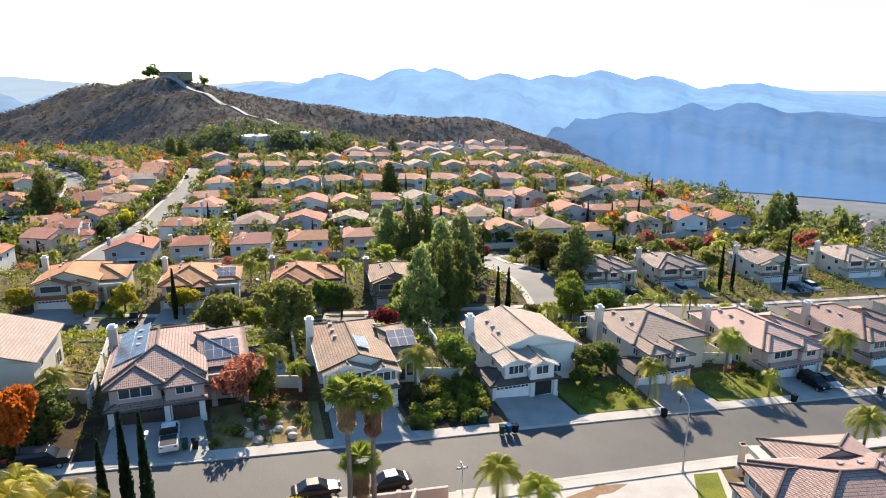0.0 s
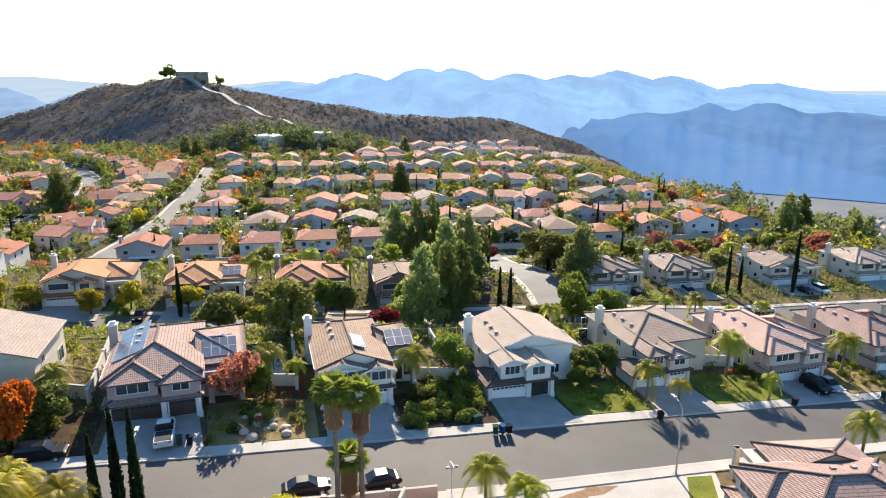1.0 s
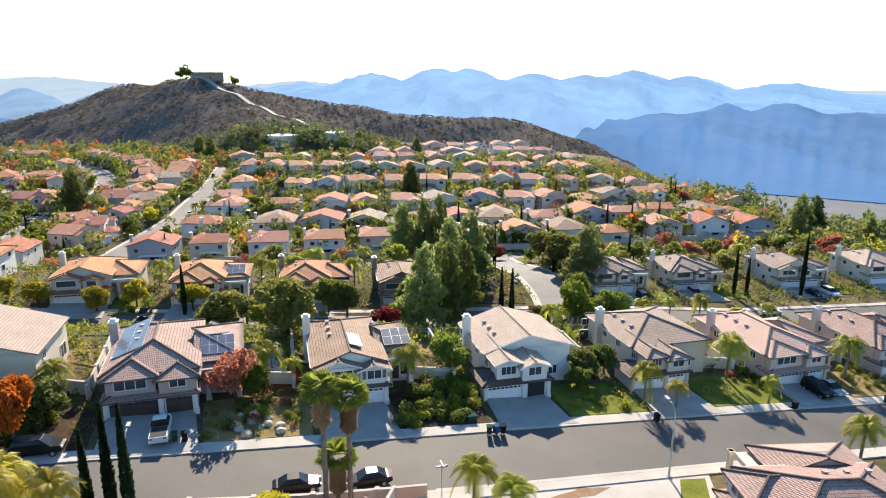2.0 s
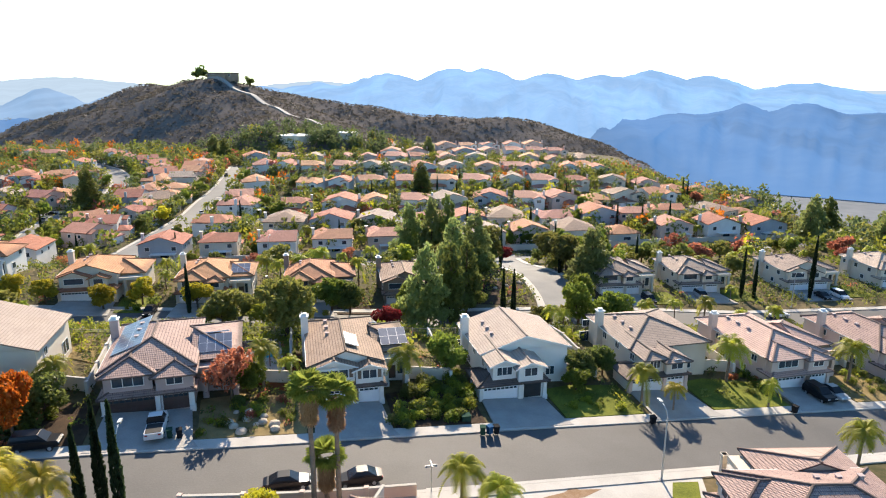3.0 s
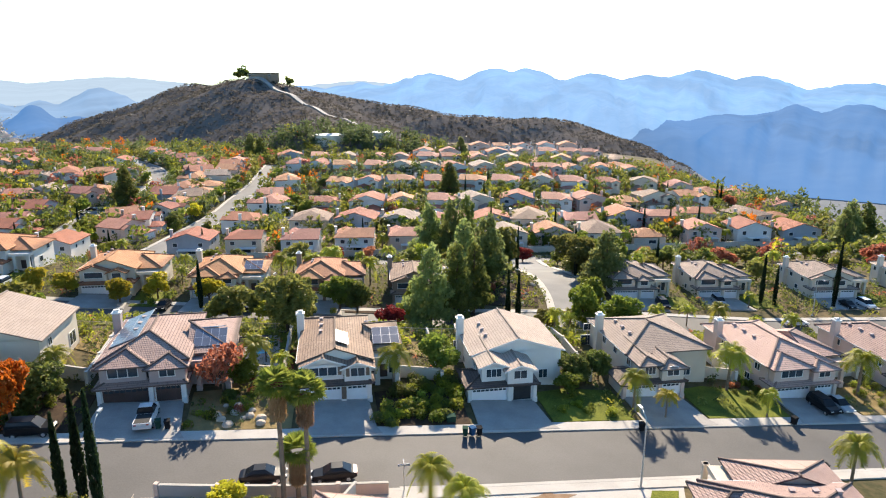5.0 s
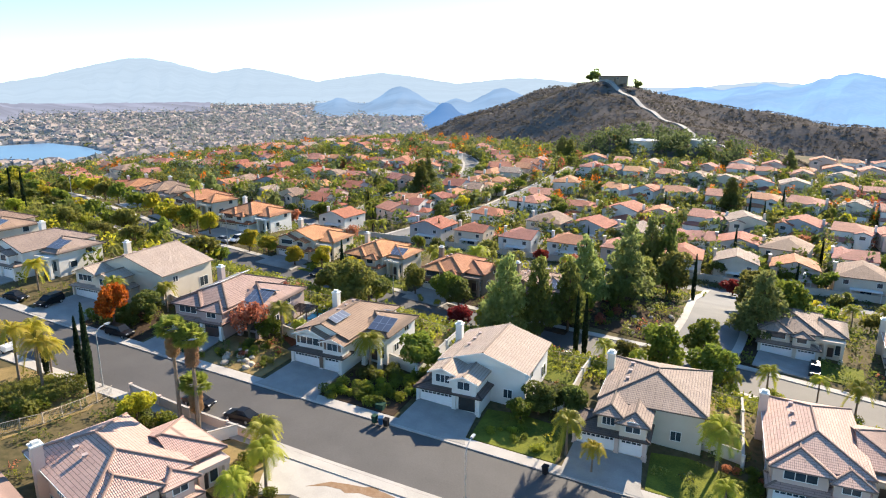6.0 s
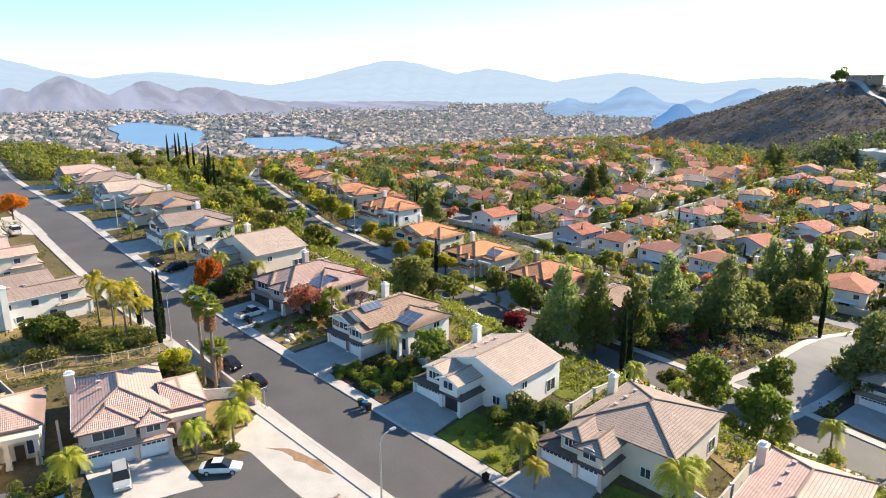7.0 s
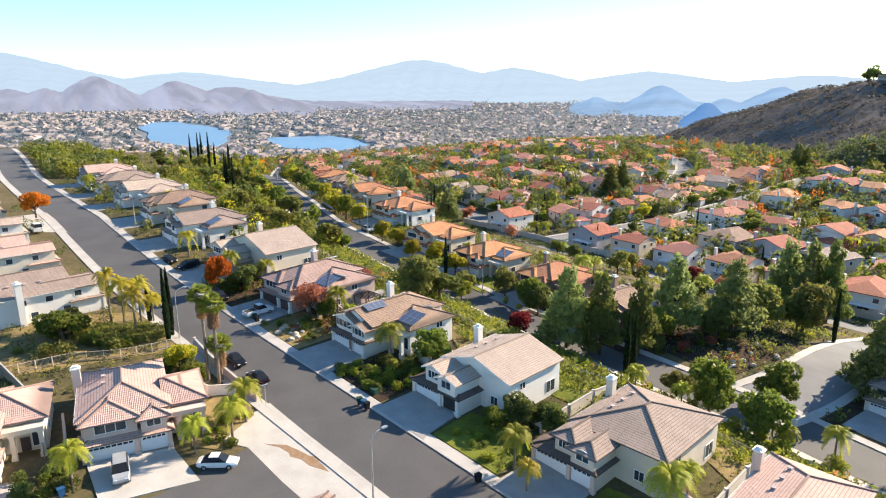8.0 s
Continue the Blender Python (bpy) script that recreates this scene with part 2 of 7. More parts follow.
def empty(name, label, category, group="", kind=""):
    ob = new(name)
    ob.empty_display_size = 0.3
    return tagged(ob, label, category, group, kind)


def box(bm, x0, x1, y0, y1, z0, z1):
    vs = [bm.verts.new(p) for p in ((x0, y0, z0), (x1, y0, z0), (x1, y1, z0), (x0, y1, z0), (x0, y0, z1), (x1, y0, z1), (x1, y1, z1), (x0, y1, z1))]
    for f in ((3, 2, 1, 0), (4, 5, 6, 7), (0, 1, 5, 4), (1, 2, 6, 5), (2, 3, 7, 6), (3, 0, 4, 7)):
        bm.faces.new([vs[i] for i in f])
    return vs


def boxes(*sizes):
    bm = bmesh.new()
    for s in sizes:
        box(bm, *s)
    return bm


def prism(bm, outline, low, high):
    """A solid between two copies of an outline: low and high give the z of a point."""
    a, b = [bm.verts.new((x, y, low(x, y))) for x, y in outline], [bm.verts.new((x, y, high(x, y))) for x, y in outline]
    bm.faces.new(a[::-1])
    bm.faces.new(b)
    for i in range(len(a)):
        j = (i + 1) % len(a)
        bm.faces.new((a[i], a[j], b[j], b[i]))


def tube(bm, p, q, r0, r1, sides=8, cap=True):
    p, q = Vector(p), Vector(q)
    turn = (q - p).to_track_quat("Z", "Y").to_matrix()
    rings = []
    for c, r in ((p, r0), (q, r1)):
        rings.append([bm.verts.new(c + turn @ Vector((r * math.cos(2 * math.pi * i / sides), r * math.sin(2 * math.pi * i / sides), 0))) for i in range(sides)])
    for i in range(sides):
        j = (i + 1) % sides
        bm.faces.new((rings[0][i], rings[0][j], rings[1][j], rings[1][i]))
    if cap:
        bm.faces.new(rings[0][::-1])
        bm.faces.new(rings[1])


# ---- the lie of the land ----
def ss(a, b, x):
    t = np.clip((x - a) / (b - a), 0, 1)
    return t * t * (3 - 2 * t)


# crests of the hill behind the town: x, y, height; and how steeply the land falls from each
CRESTS = [
    (0.46, [(-600, 690, -85), (-552, 712, -42), (-517, 730, -8), (-470, 748, 6), (-402, 781, 33), (-345, 728, 26), (-310, 690, 36), (-268, 662, 42)]),
    (0.4, [(-268, 662, 42), (-215, 690, 25), (-130, 722, 13), (-65, 738, 0), (0, 748, 1), (51, 797, -7), (95, 812, -34), (140, 830, -68), (190, 850, -105)]),
    (0.36, [(-268, 662, 42), (-225, 618, 27), (-178, 560, 14), (-130, 470, 4), (-92, 462, 1), (-62, 470, -5)]),
    (0.46, [(-402, 781, 33), (-398, 690, 10), (-372, 610, -12)]),
]


def hill_height(x, y):
    """The chaparral hill: the land falls away from its crests, cut by gullies."""
    top = np.full(np.shape(x), -400.0)
    for slope, line in CRESTS:
        run = 0.0
        for (ax, ay, az), (bx, by, bz) in zip(line, line[1:]):
            dx, dy = bx - ax, by - ay
            size = math.hypot(dx, dy)
            t = np.clip(((x - ax) * dx + (y - ay) * dy) / size ** 2, 0, 1)
            d = np.hypot(x - ax - t * dx, y - ay - t * dy)
            along = run + t * size
            gully = np.abs(np.sin(along / 19 + 1.4 * np.sin(along / 41) + 0.012 * d)) - 0.6
            z = az + t * (bz - az) - slope * (np.sqrt(d * d + 16 ** 2) - 16) + 9.0 * gully * np.clip(d / 80, 0, 1)
            top = np.maximum(top, z)
            run += size
    return top + 1.6 * np.sin(x / 23 + y / 31) + 1.1 * np.sin(x / 11 - y / 13)


def height(x, y):
    """Height of the ground in true metres."""
    x, y = np.asarray(x, float), np.asarray(y, float)
    v = y - 0.24 * x
    g1 = np.clip(0.3 - 0.075 * x, -6, 8.5) + 0.045 * np.clip(57 + 0.32 * np.clip(x, -120, 120) - y, 0, 45)
    g2 = np.clip(-4.9 - 0.065 * x, -9, 3.5)
    g3 = -15 + 4 * ss(260, 370, y) * (1 - ss(20, 120, x)) - 6 * ss(60, 200, x) * ss(230, 330, y)
    z = g1 + (g2 - g1) * ss(96, 116, v)
    z = z + (g3 - z) * ss(142, 205, v)
    z = z + (-78 - z) * ss(280, 950, -x)
    z = z + (-99 - z) * ss(118, 330, x - 0.1 * (y - 200)) * ss(130, 250, y)
    z = z + (-85 - z) * ss(540, 900, y)
    z = z + (-98 - z) * ss(512, 640, y) * ss(-40, 60, x)
    z = z + (-98 - z) * ss(325, 470, y) * ss(85, 170, x - 0.1 * (y - 330))
    z = z + (-60 - z) * ss(150, 700, -y)
    z = np.maximum(z, hill_height(x, y))
    far = np.clip((y - 1200) / 500, 0, 1)   # beyond the hill the valley floor is flat
    return np.where(z > -83, -83 + (z + 83) * (1 - far), z)


def ground_at(x, y):
    return float(height(x, y))


def spaced(lo, hi, fine_lo, fine_hi, step, grow):
    """Grid lines: even where the camera is near, wider and wider towards the horizon."""
    mid = list(np.arange(fine_lo, fine_hi + step / 2, step))
    s, x = step, mid[-1]
    while x < hi:
        s = min(s * grow, 400)
        x += s
        mid.append(x)
    s, x = step, mid[0]
    while x > lo:
        s = min(s * grow, 400)
        x -= s
        mid.insert(0, x)
    return np.array(mid)


def grid_mesh(name, xs, ys, zfun, materials, pick):
    X, Y = np.meshgrid(xs, ys)
    Z = zfun(X, Y)
    nx, ny = len(xs), len(ys)
    idx = np.arange(nx * ny).reshape(ny, nx)
    faces = np.stack((idx[:-1, :-1], idx[:-1, 1:], idx[1:, 1:], idx[1:, :-1]), -1).reshape(-1, 4)
    me = bpy.data.meshes.new(name)
    me.from_pydata(np.stack((X, Y, Z), -1).reshape(-1, 3).tolist(), [], faces.tolist())
    for m in materials:
        me.materials.append(m)
    cx, cy = (X[:-1, :-1] + X[1:, 1:]).ravel() / 2, (Y[:-1, :-1] + Y[1:, 1:]).ravel() / 2
    me.polygons.foreach_set("material_index", pick(cx, cy).astype(np.int32))
    me.polygons.foreach_set("use_smooth", np.ones(len(faces), bool))
    return new(name, me)


def on_hill(x, y):
    return (height(x, y) <= hill_height(x, y) + 0.05) & (y > 380)


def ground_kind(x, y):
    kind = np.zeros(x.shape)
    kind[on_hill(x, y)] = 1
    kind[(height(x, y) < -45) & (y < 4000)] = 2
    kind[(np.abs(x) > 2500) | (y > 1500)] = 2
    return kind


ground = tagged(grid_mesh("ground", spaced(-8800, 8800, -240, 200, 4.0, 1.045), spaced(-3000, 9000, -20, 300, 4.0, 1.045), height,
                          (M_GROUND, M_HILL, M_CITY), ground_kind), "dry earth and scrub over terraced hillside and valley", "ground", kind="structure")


# far ranges round the horizon: azimuth to the left of +y and height of the crest, in degrees
def backdrop(name, radius, deep, base_z, peaks, floor, lo, hi, material, label, rough_by=1.0, drop=127, foot=None):
    az = np.radians(np.arange(lo, hi, 0.25))
    deg = np.degrees(az)
    crest = np.full(len(az), floor, float)
    for a, h, w in peaks:
        crest = np.maximum(crest, floor + (h - floor) * np.exp(-np.abs((deg - a) / w) ** 1.6))
    rows = 22
    verts = []
    for k in range(rows):
        f = k / (rows - 1)
        for i, a in enumerate(az):
            rr = radius if crest[i] > -0.4 else min(radius, (drop + (127 - drop) * max(0.0, 1 - (crest[i] - floor) / 2.5)) / math.tan(math.radians(-crest[i])))
            front = min(float(np.interp(deg[i], *foot)) if foot else radius - deep, rr * 0.8)
            r = front + (rr - front) * f
            n = noise.fractal(Vector((deg[i] * 0.35 + radius, f * 2.2, radius * 0.01)), 0.8, 2.1, 6)
            top = 42 + rr * math.tan(math.radians(crest[i] + 0.12 * rough_by * noise.fractal(Vector((deg[i] * 0.9, radius, 0)), 0.7, 2.0, 5)))
            fold = 1 - abs(noise.noise(Vector((deg[i] * 0.55 + f * 0.8, f * 0.35, radius)))) * 1.4 - 0.5 * abs(noise.noise(Vector((deg[i] * 1.6 - f, f * 0.8, radius))))
            z = base_z + (top - base_z) * (f ** 0.9) * (0.72 + 0.28 * f + 0.9 * (fold - 0.8) * (1 - f) + 0.16 * n * (1 - f))
            verts.append((40 - r * math.sin(a), 20 + r * math.cos(a), z))
    n = len(az)
    for i, a in enumerate(az):
        verts.append((40 - (radius + deep) * math.sin(a), 20 + (radius + deep) * math.cos(a), base_z))
    faces = [(k * n + i, k * n + i + 1, (k + 1) * n + i + 1, (k + 1) * n + i) for k in range(rows) for i in range(n - 1)]
    me = bpy.data.meshes.new(name)
    me.from_pydata(verts, [], [f[::-1] for f in faces])
    me.materials.append(material)
    me.polygons.foreach_set("use_smooth", np.ones(len(faces), bool))
    return tagged(new(name, me), label, "mountains", kind="structure")


# each range's haze is painted as its glow colour; share sets how much
M_FAR = glow_mat("far_hazy_range", (0.245, 0.305, 0.37), 0.95, (0.2, 0.22, 0.25), 0.03)
M_BLUE = glow_mat("hazy_blue_range", (0.135, 0.265, 0.47), 0.82, (0.3, 0.3, 0.24), 0.12)
M_NEARBLUE = glow_mat("nearer_hazy_range", (0.058, 0.136, 0.29), 0.84, (0.2, 0.22, 0.18), 0.14)
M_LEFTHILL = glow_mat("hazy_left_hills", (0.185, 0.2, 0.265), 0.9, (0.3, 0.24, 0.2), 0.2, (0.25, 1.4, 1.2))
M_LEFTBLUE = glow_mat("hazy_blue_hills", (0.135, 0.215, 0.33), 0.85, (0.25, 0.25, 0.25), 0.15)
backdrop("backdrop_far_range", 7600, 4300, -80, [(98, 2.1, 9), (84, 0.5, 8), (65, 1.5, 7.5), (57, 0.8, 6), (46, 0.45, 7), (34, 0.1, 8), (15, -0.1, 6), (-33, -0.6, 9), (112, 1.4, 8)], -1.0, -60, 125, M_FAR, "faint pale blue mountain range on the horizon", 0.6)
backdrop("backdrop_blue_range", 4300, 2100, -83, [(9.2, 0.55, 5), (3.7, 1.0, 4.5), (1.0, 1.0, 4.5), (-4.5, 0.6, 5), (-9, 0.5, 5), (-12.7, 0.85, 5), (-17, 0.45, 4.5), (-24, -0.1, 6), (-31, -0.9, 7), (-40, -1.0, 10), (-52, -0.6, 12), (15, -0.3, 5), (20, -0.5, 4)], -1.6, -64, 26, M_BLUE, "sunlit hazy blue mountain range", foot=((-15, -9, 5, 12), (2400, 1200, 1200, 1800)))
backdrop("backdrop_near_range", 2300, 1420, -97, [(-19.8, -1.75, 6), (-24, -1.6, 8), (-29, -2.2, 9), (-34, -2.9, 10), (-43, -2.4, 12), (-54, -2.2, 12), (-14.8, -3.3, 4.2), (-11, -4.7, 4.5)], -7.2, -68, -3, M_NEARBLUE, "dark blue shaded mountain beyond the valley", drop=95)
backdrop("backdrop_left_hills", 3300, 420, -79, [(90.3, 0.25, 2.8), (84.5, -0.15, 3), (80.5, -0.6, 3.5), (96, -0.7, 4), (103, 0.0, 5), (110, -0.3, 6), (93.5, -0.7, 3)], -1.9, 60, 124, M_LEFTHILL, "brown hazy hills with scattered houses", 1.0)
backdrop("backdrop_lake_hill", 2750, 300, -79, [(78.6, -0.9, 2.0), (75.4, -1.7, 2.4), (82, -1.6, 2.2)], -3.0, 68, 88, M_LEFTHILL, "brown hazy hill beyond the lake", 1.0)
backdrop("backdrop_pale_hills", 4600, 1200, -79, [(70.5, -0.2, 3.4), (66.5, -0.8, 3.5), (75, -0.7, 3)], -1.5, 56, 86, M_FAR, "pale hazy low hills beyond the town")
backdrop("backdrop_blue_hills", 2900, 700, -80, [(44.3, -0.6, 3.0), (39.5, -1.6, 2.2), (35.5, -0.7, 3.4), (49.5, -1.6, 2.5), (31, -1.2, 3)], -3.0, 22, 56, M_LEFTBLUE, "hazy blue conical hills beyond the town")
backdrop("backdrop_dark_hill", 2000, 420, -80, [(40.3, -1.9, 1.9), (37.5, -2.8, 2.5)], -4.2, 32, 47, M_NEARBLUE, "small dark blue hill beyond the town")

# ---- streets, pavements and kerbs ----
def resample(points, step):
    pts = [Vector(p) for p in points]
    out = []
    for i in range(len(pts) - 1):
        p0, p1, p2, p3 = pts[max(i - 1, 0)], pts[i], pts[i + 1], pts[min(i + 2, len(pts) - 1)]
        n = max(1, int((p2 - p1).length / step))
        for k in range(n):
            t = k / n
            out.append(0.5 * (2 * p1 + (p2 - p0) * t + (2 * p0 - 5 * p1 + 4 * p2 - p3) * t * t + (3 * p1 - p0 - 3 * p2 + p3) * t ** 3))
    return out + [pts[-1]]


def ribbon(name, line, left, right, lift, thick, material, label, category, kind="structure"):
    """A strip along a line, from left to right of it (metres), draped on the ground, with depth."""
    bm = bmesh.new()
    pts = resample(line, 3.0)
    rows = []
    for i, p in enumerate(pts):
        d = (pts[min(i + 1, len(pts) - 1)] - pts[max(i - 1, 0)]).normalized()
        n = Vector((-d.y, d.x))
        row = []
        for k in range(4):
            q = p + n * (left + (right - left) * k / 3)
            row.append((q.x, q.y, ground_at(q.x, q.y) + lift))
        rows.append([bm.verts.new(c) for c in row] + [bm.verts.new((c[0], c[1], c[2] - thick)) for c in (row[0], row[-1])])
    for a, b in zip(rows, rows[1:]):
        for k in range(3):
            bm.faces.new((a[k], b[k], b[k + 1], a[k + 1]))
        bm.faces.new((a[4], b[4], b[0], a[0]))
        bm.faces.new((a[3], b[3], b[5], a[5]))
    bmesh.ops.recalc_face_normals(bm, faces=bm.faces)
    return tagged(mesh_object(name, bm, material), label, category, kind=kind)


def patch(name, outline, lift, material, label, category, kind="structure", thick=0.3):
    """A piece of ground cover with depth, cut fine enough to lie on the land."""
    bm = bmesh.new()
    face = bm.faces.new([bm.verts.new((x, y, 0)) for x, y in outline])
    if face.normal.z < 0 or face.calc_area() < 0:
        face.normal_flip()
    xs, ys = [p[0] for p in outline], [p[1] for p in outline]
    if max(xs) - min(xs) > 12 or max(ys) - min(ys) > 12:
        for axis, lo, hi in ((0, min(xs), max(xs)), (1, min(ys), max(ys))):
            c = lo + 6
            while c < hi:
                co = (c, 0, 0) if axis == 0 else (0, c, 0)
                no = (1, 0, 0) if axis == 0 else (0, 1, 0)
                bmesh.ops.bisect_plane(bm, geom=bm.verts[:] + bm.edges[:] + bm.faces[:], plane_co=co, plane_no=no)
                c += 6
    for v in bm.verts:
        v.co.z = ground_at(v.co.x, v.co.y) + lift
    ext = bmesh.ops.extrude_face_region(bm, geom=bm.faces[:])
    for v in ext["geom"]:
        if isinstance(v, bmesh.types.BMVert):
            v.co.z -= thick
    bmesh.ops.recalc_face_normals(bm, faces=bm.faces)
    return tagged(mesh_object(name, bm, material), label, category, kind=kind)


STREET1 = [(-330, -12), (-260, 0), (-204, 9), (-152, 20.5), (-106, 31.5), (-60, 43.0), (-27, 52.9), (0, 61.6), (27, 70.4), (60, 81), (100, 93.5), (160, 112)]
STREET2 = [(-420, 160), (-306, 128), (-230, 107), (-168, 97), (-107, 95.5), (-80, 99.5), (-50, 105.5), (-20, 112.5), (12, 122.0), (30, 127.5), (60, 133), (100, 140), (150, 150)]
CROSS = [(25, 127), (24.6, 138), (22.6, 150), (19.2, 163), (15, 178), (11, 199)]
STREET3 = [(-260, 175), (-180, 182), (-110, 178), (-60, 186), (-20, 195), (25, 206), (75, 219), (130, 236)]
FAR_STREETS = [
    [(-108, 186), (-111, 222), (-115, 255), (-121, 284), (-128, 326), (-144, 385)],
    [(-150, 200), (-166, 245), (-175, 306), (-205, 355), (-250, 395)],
    [(-108, 246), (-60, 252), (-10, 262), (40, 272), (80, 285), (112, 296)],
    [(-120, 290), (-70, 296), (-10, 306), (50, 312), (92, 318), (125, 324)],
    [(-128, 335), (-70, 340), (-10, 348), (40, 352)],
    [(-138, 375), (-80, 384), (-20, 388), (40, 390), (66, 394)],
    [(-62, 416), (-20, 422), (30, 434), (62, 446)],
    [(-26, 462), (14, 474), (52, 484)],
    [(-170, 258), (-230, 238), (-300, 218), (-380, 205)],
    [(-176, 305), (-240, 284), (-310, 268), (-390, 258)],
    [(-200, 345), (-260, 325), (-330, 312), (-410, 306)],
    [(-240, 390), (-300, 372), (-370, 360), (-440, 358)],
    [(-180, 182), (-240, 176), (-310, 172), (-400, 200)],
]
ribbon("road", STREET1, -5.0, 5.0, 0.05, 0.3, M_ROAD, "dark grey asphalt residential street", "road")
for side, a, b in ((1, 5.0, 5.5), (-1, -5.5, -5.0)):
    ribbon("kerb", STREET1, a, b, 0.18, 0.5, M_CONCRETE, "pale concrete kerb along the street", "kerb")
    ribbon("pavement", STREET1, a + side * 0.5 if side > 0 else a - 1.4, b + 1.4 if side > 0 else b - 0.5, 0.17, 0.5, M_CONCRETE, "pale concrete pavement beside the street", "pavement")
ribbon("road", STREET2, -4.8, 4.8, 0.06, 0.4, M_ROAD, "asphalt street below the planted bank", "road")
ribbon("pavement", STREET2, 4.8, 6.4, 0.2, 0.5, M_CONCRETE, "pale concrete pavement", "pavement")
ribbon("pavement", STREET2, -6.4, -4.8, 0.2, 0.5, M_CONCRETE, "pale concrete pavement", "pavement")
ribbon("road", CROSS, -5.2, 5.2, 0.09, 0.5, M_ROAD_OLD, "sunlit grey asphalt side street", "road")
ribbon("pavement", CROSS, 5.2, 6.8, 0.22, 0.5, M_CONCRETE, "pale concrete pavement", "pavement")
ribbon("pavement", CROSS, -6.8, -5.2, 0.22, 0.5, M_CONCRETE, "pale concrete pavement", "pavement")
ribbon("road", STREET3, -5.0, 5.0, 0.08, 0.5, M_ROAD_OLD, "grey asphalt street below the garden wall", "road")
for line in FAR_STREETS:
    ribbon("road", line, -4.2, 4.2, 0.2, 0.8, M_ROAD_OLD, "pale grey asphalt street among houses", "road")
    ribbon("pavement", line, 4.2, 5.6, 0.3, 0.8, M_CONCRETE, "pale concrete pavement", "pavement")
    ribbon("pavement", line, -5.6, -4.2, 0.3, 0.8, M_CONCRETE, "pale concrete pavement", "pavement")
HILL_ROAD = [(-122, 405), (-92, 421), (-70, 440), (-62, 462), (-72, 492), (-104, 520), (-140, 545), (-172, 572), (-205, 604), (-232, 630), (-262, 652), (-280, 664)]
ribbon("hill_road", HILL_ROAD, -2.5, 2.5, 0.9, 2.5, M_DRIVE, "pale access road winding up the hill", "road")
patch("far_road", [(150, 262), (158, 250), (215, 330), (205, 342)], 0.6, M_CONCRETE, "pale road on the wooded slope", "road", thick=1.0)
# the side street's mouth: a wide concrete apron with dark asphalt beyond
patch("pavement_apron", [(1.5, 57.2), (4.8, 52.8), (8.6, 49.6), (11.3, 52.4), (19.5, 54.7), (27.0, 57.3), (30.5, 59), (31.5, 66.6), (24, 64.1), (12, 60.3)], 0.07, M_CONCRETE, "wide pale concrete apron with mud stains", "pavement")
patch("road_side", [(11.3, 52.4), (19.5, 54.7), (27, 57.2), (25, 10), (23, -60), (14, -60), (16.2, 10), (16.9, 41.7)], 0.09, M_ROAD, "dark patched asphalt side street", "road")
patch("stain", [(11.2, 54.4), (12.6, 56.0), (14.2, 56.8), (15.0, 56.7), (16.0, 57.8), (17.6, 58.4), (19.6, 60.2), (18.4, 60.0), (17.2, 59.7), (16.6, 60.2), (15.6, 58.9), (14.0, 58.0), (12.4, 56.9)], 0.085, mat("dried_mud", (0.22, 0.13, 0.07), (0.3, 0.21, 0.14), 0.95, 1.5, 8, 0.3), "dried brown mud stain on concrete", "stain", thick=0.1)


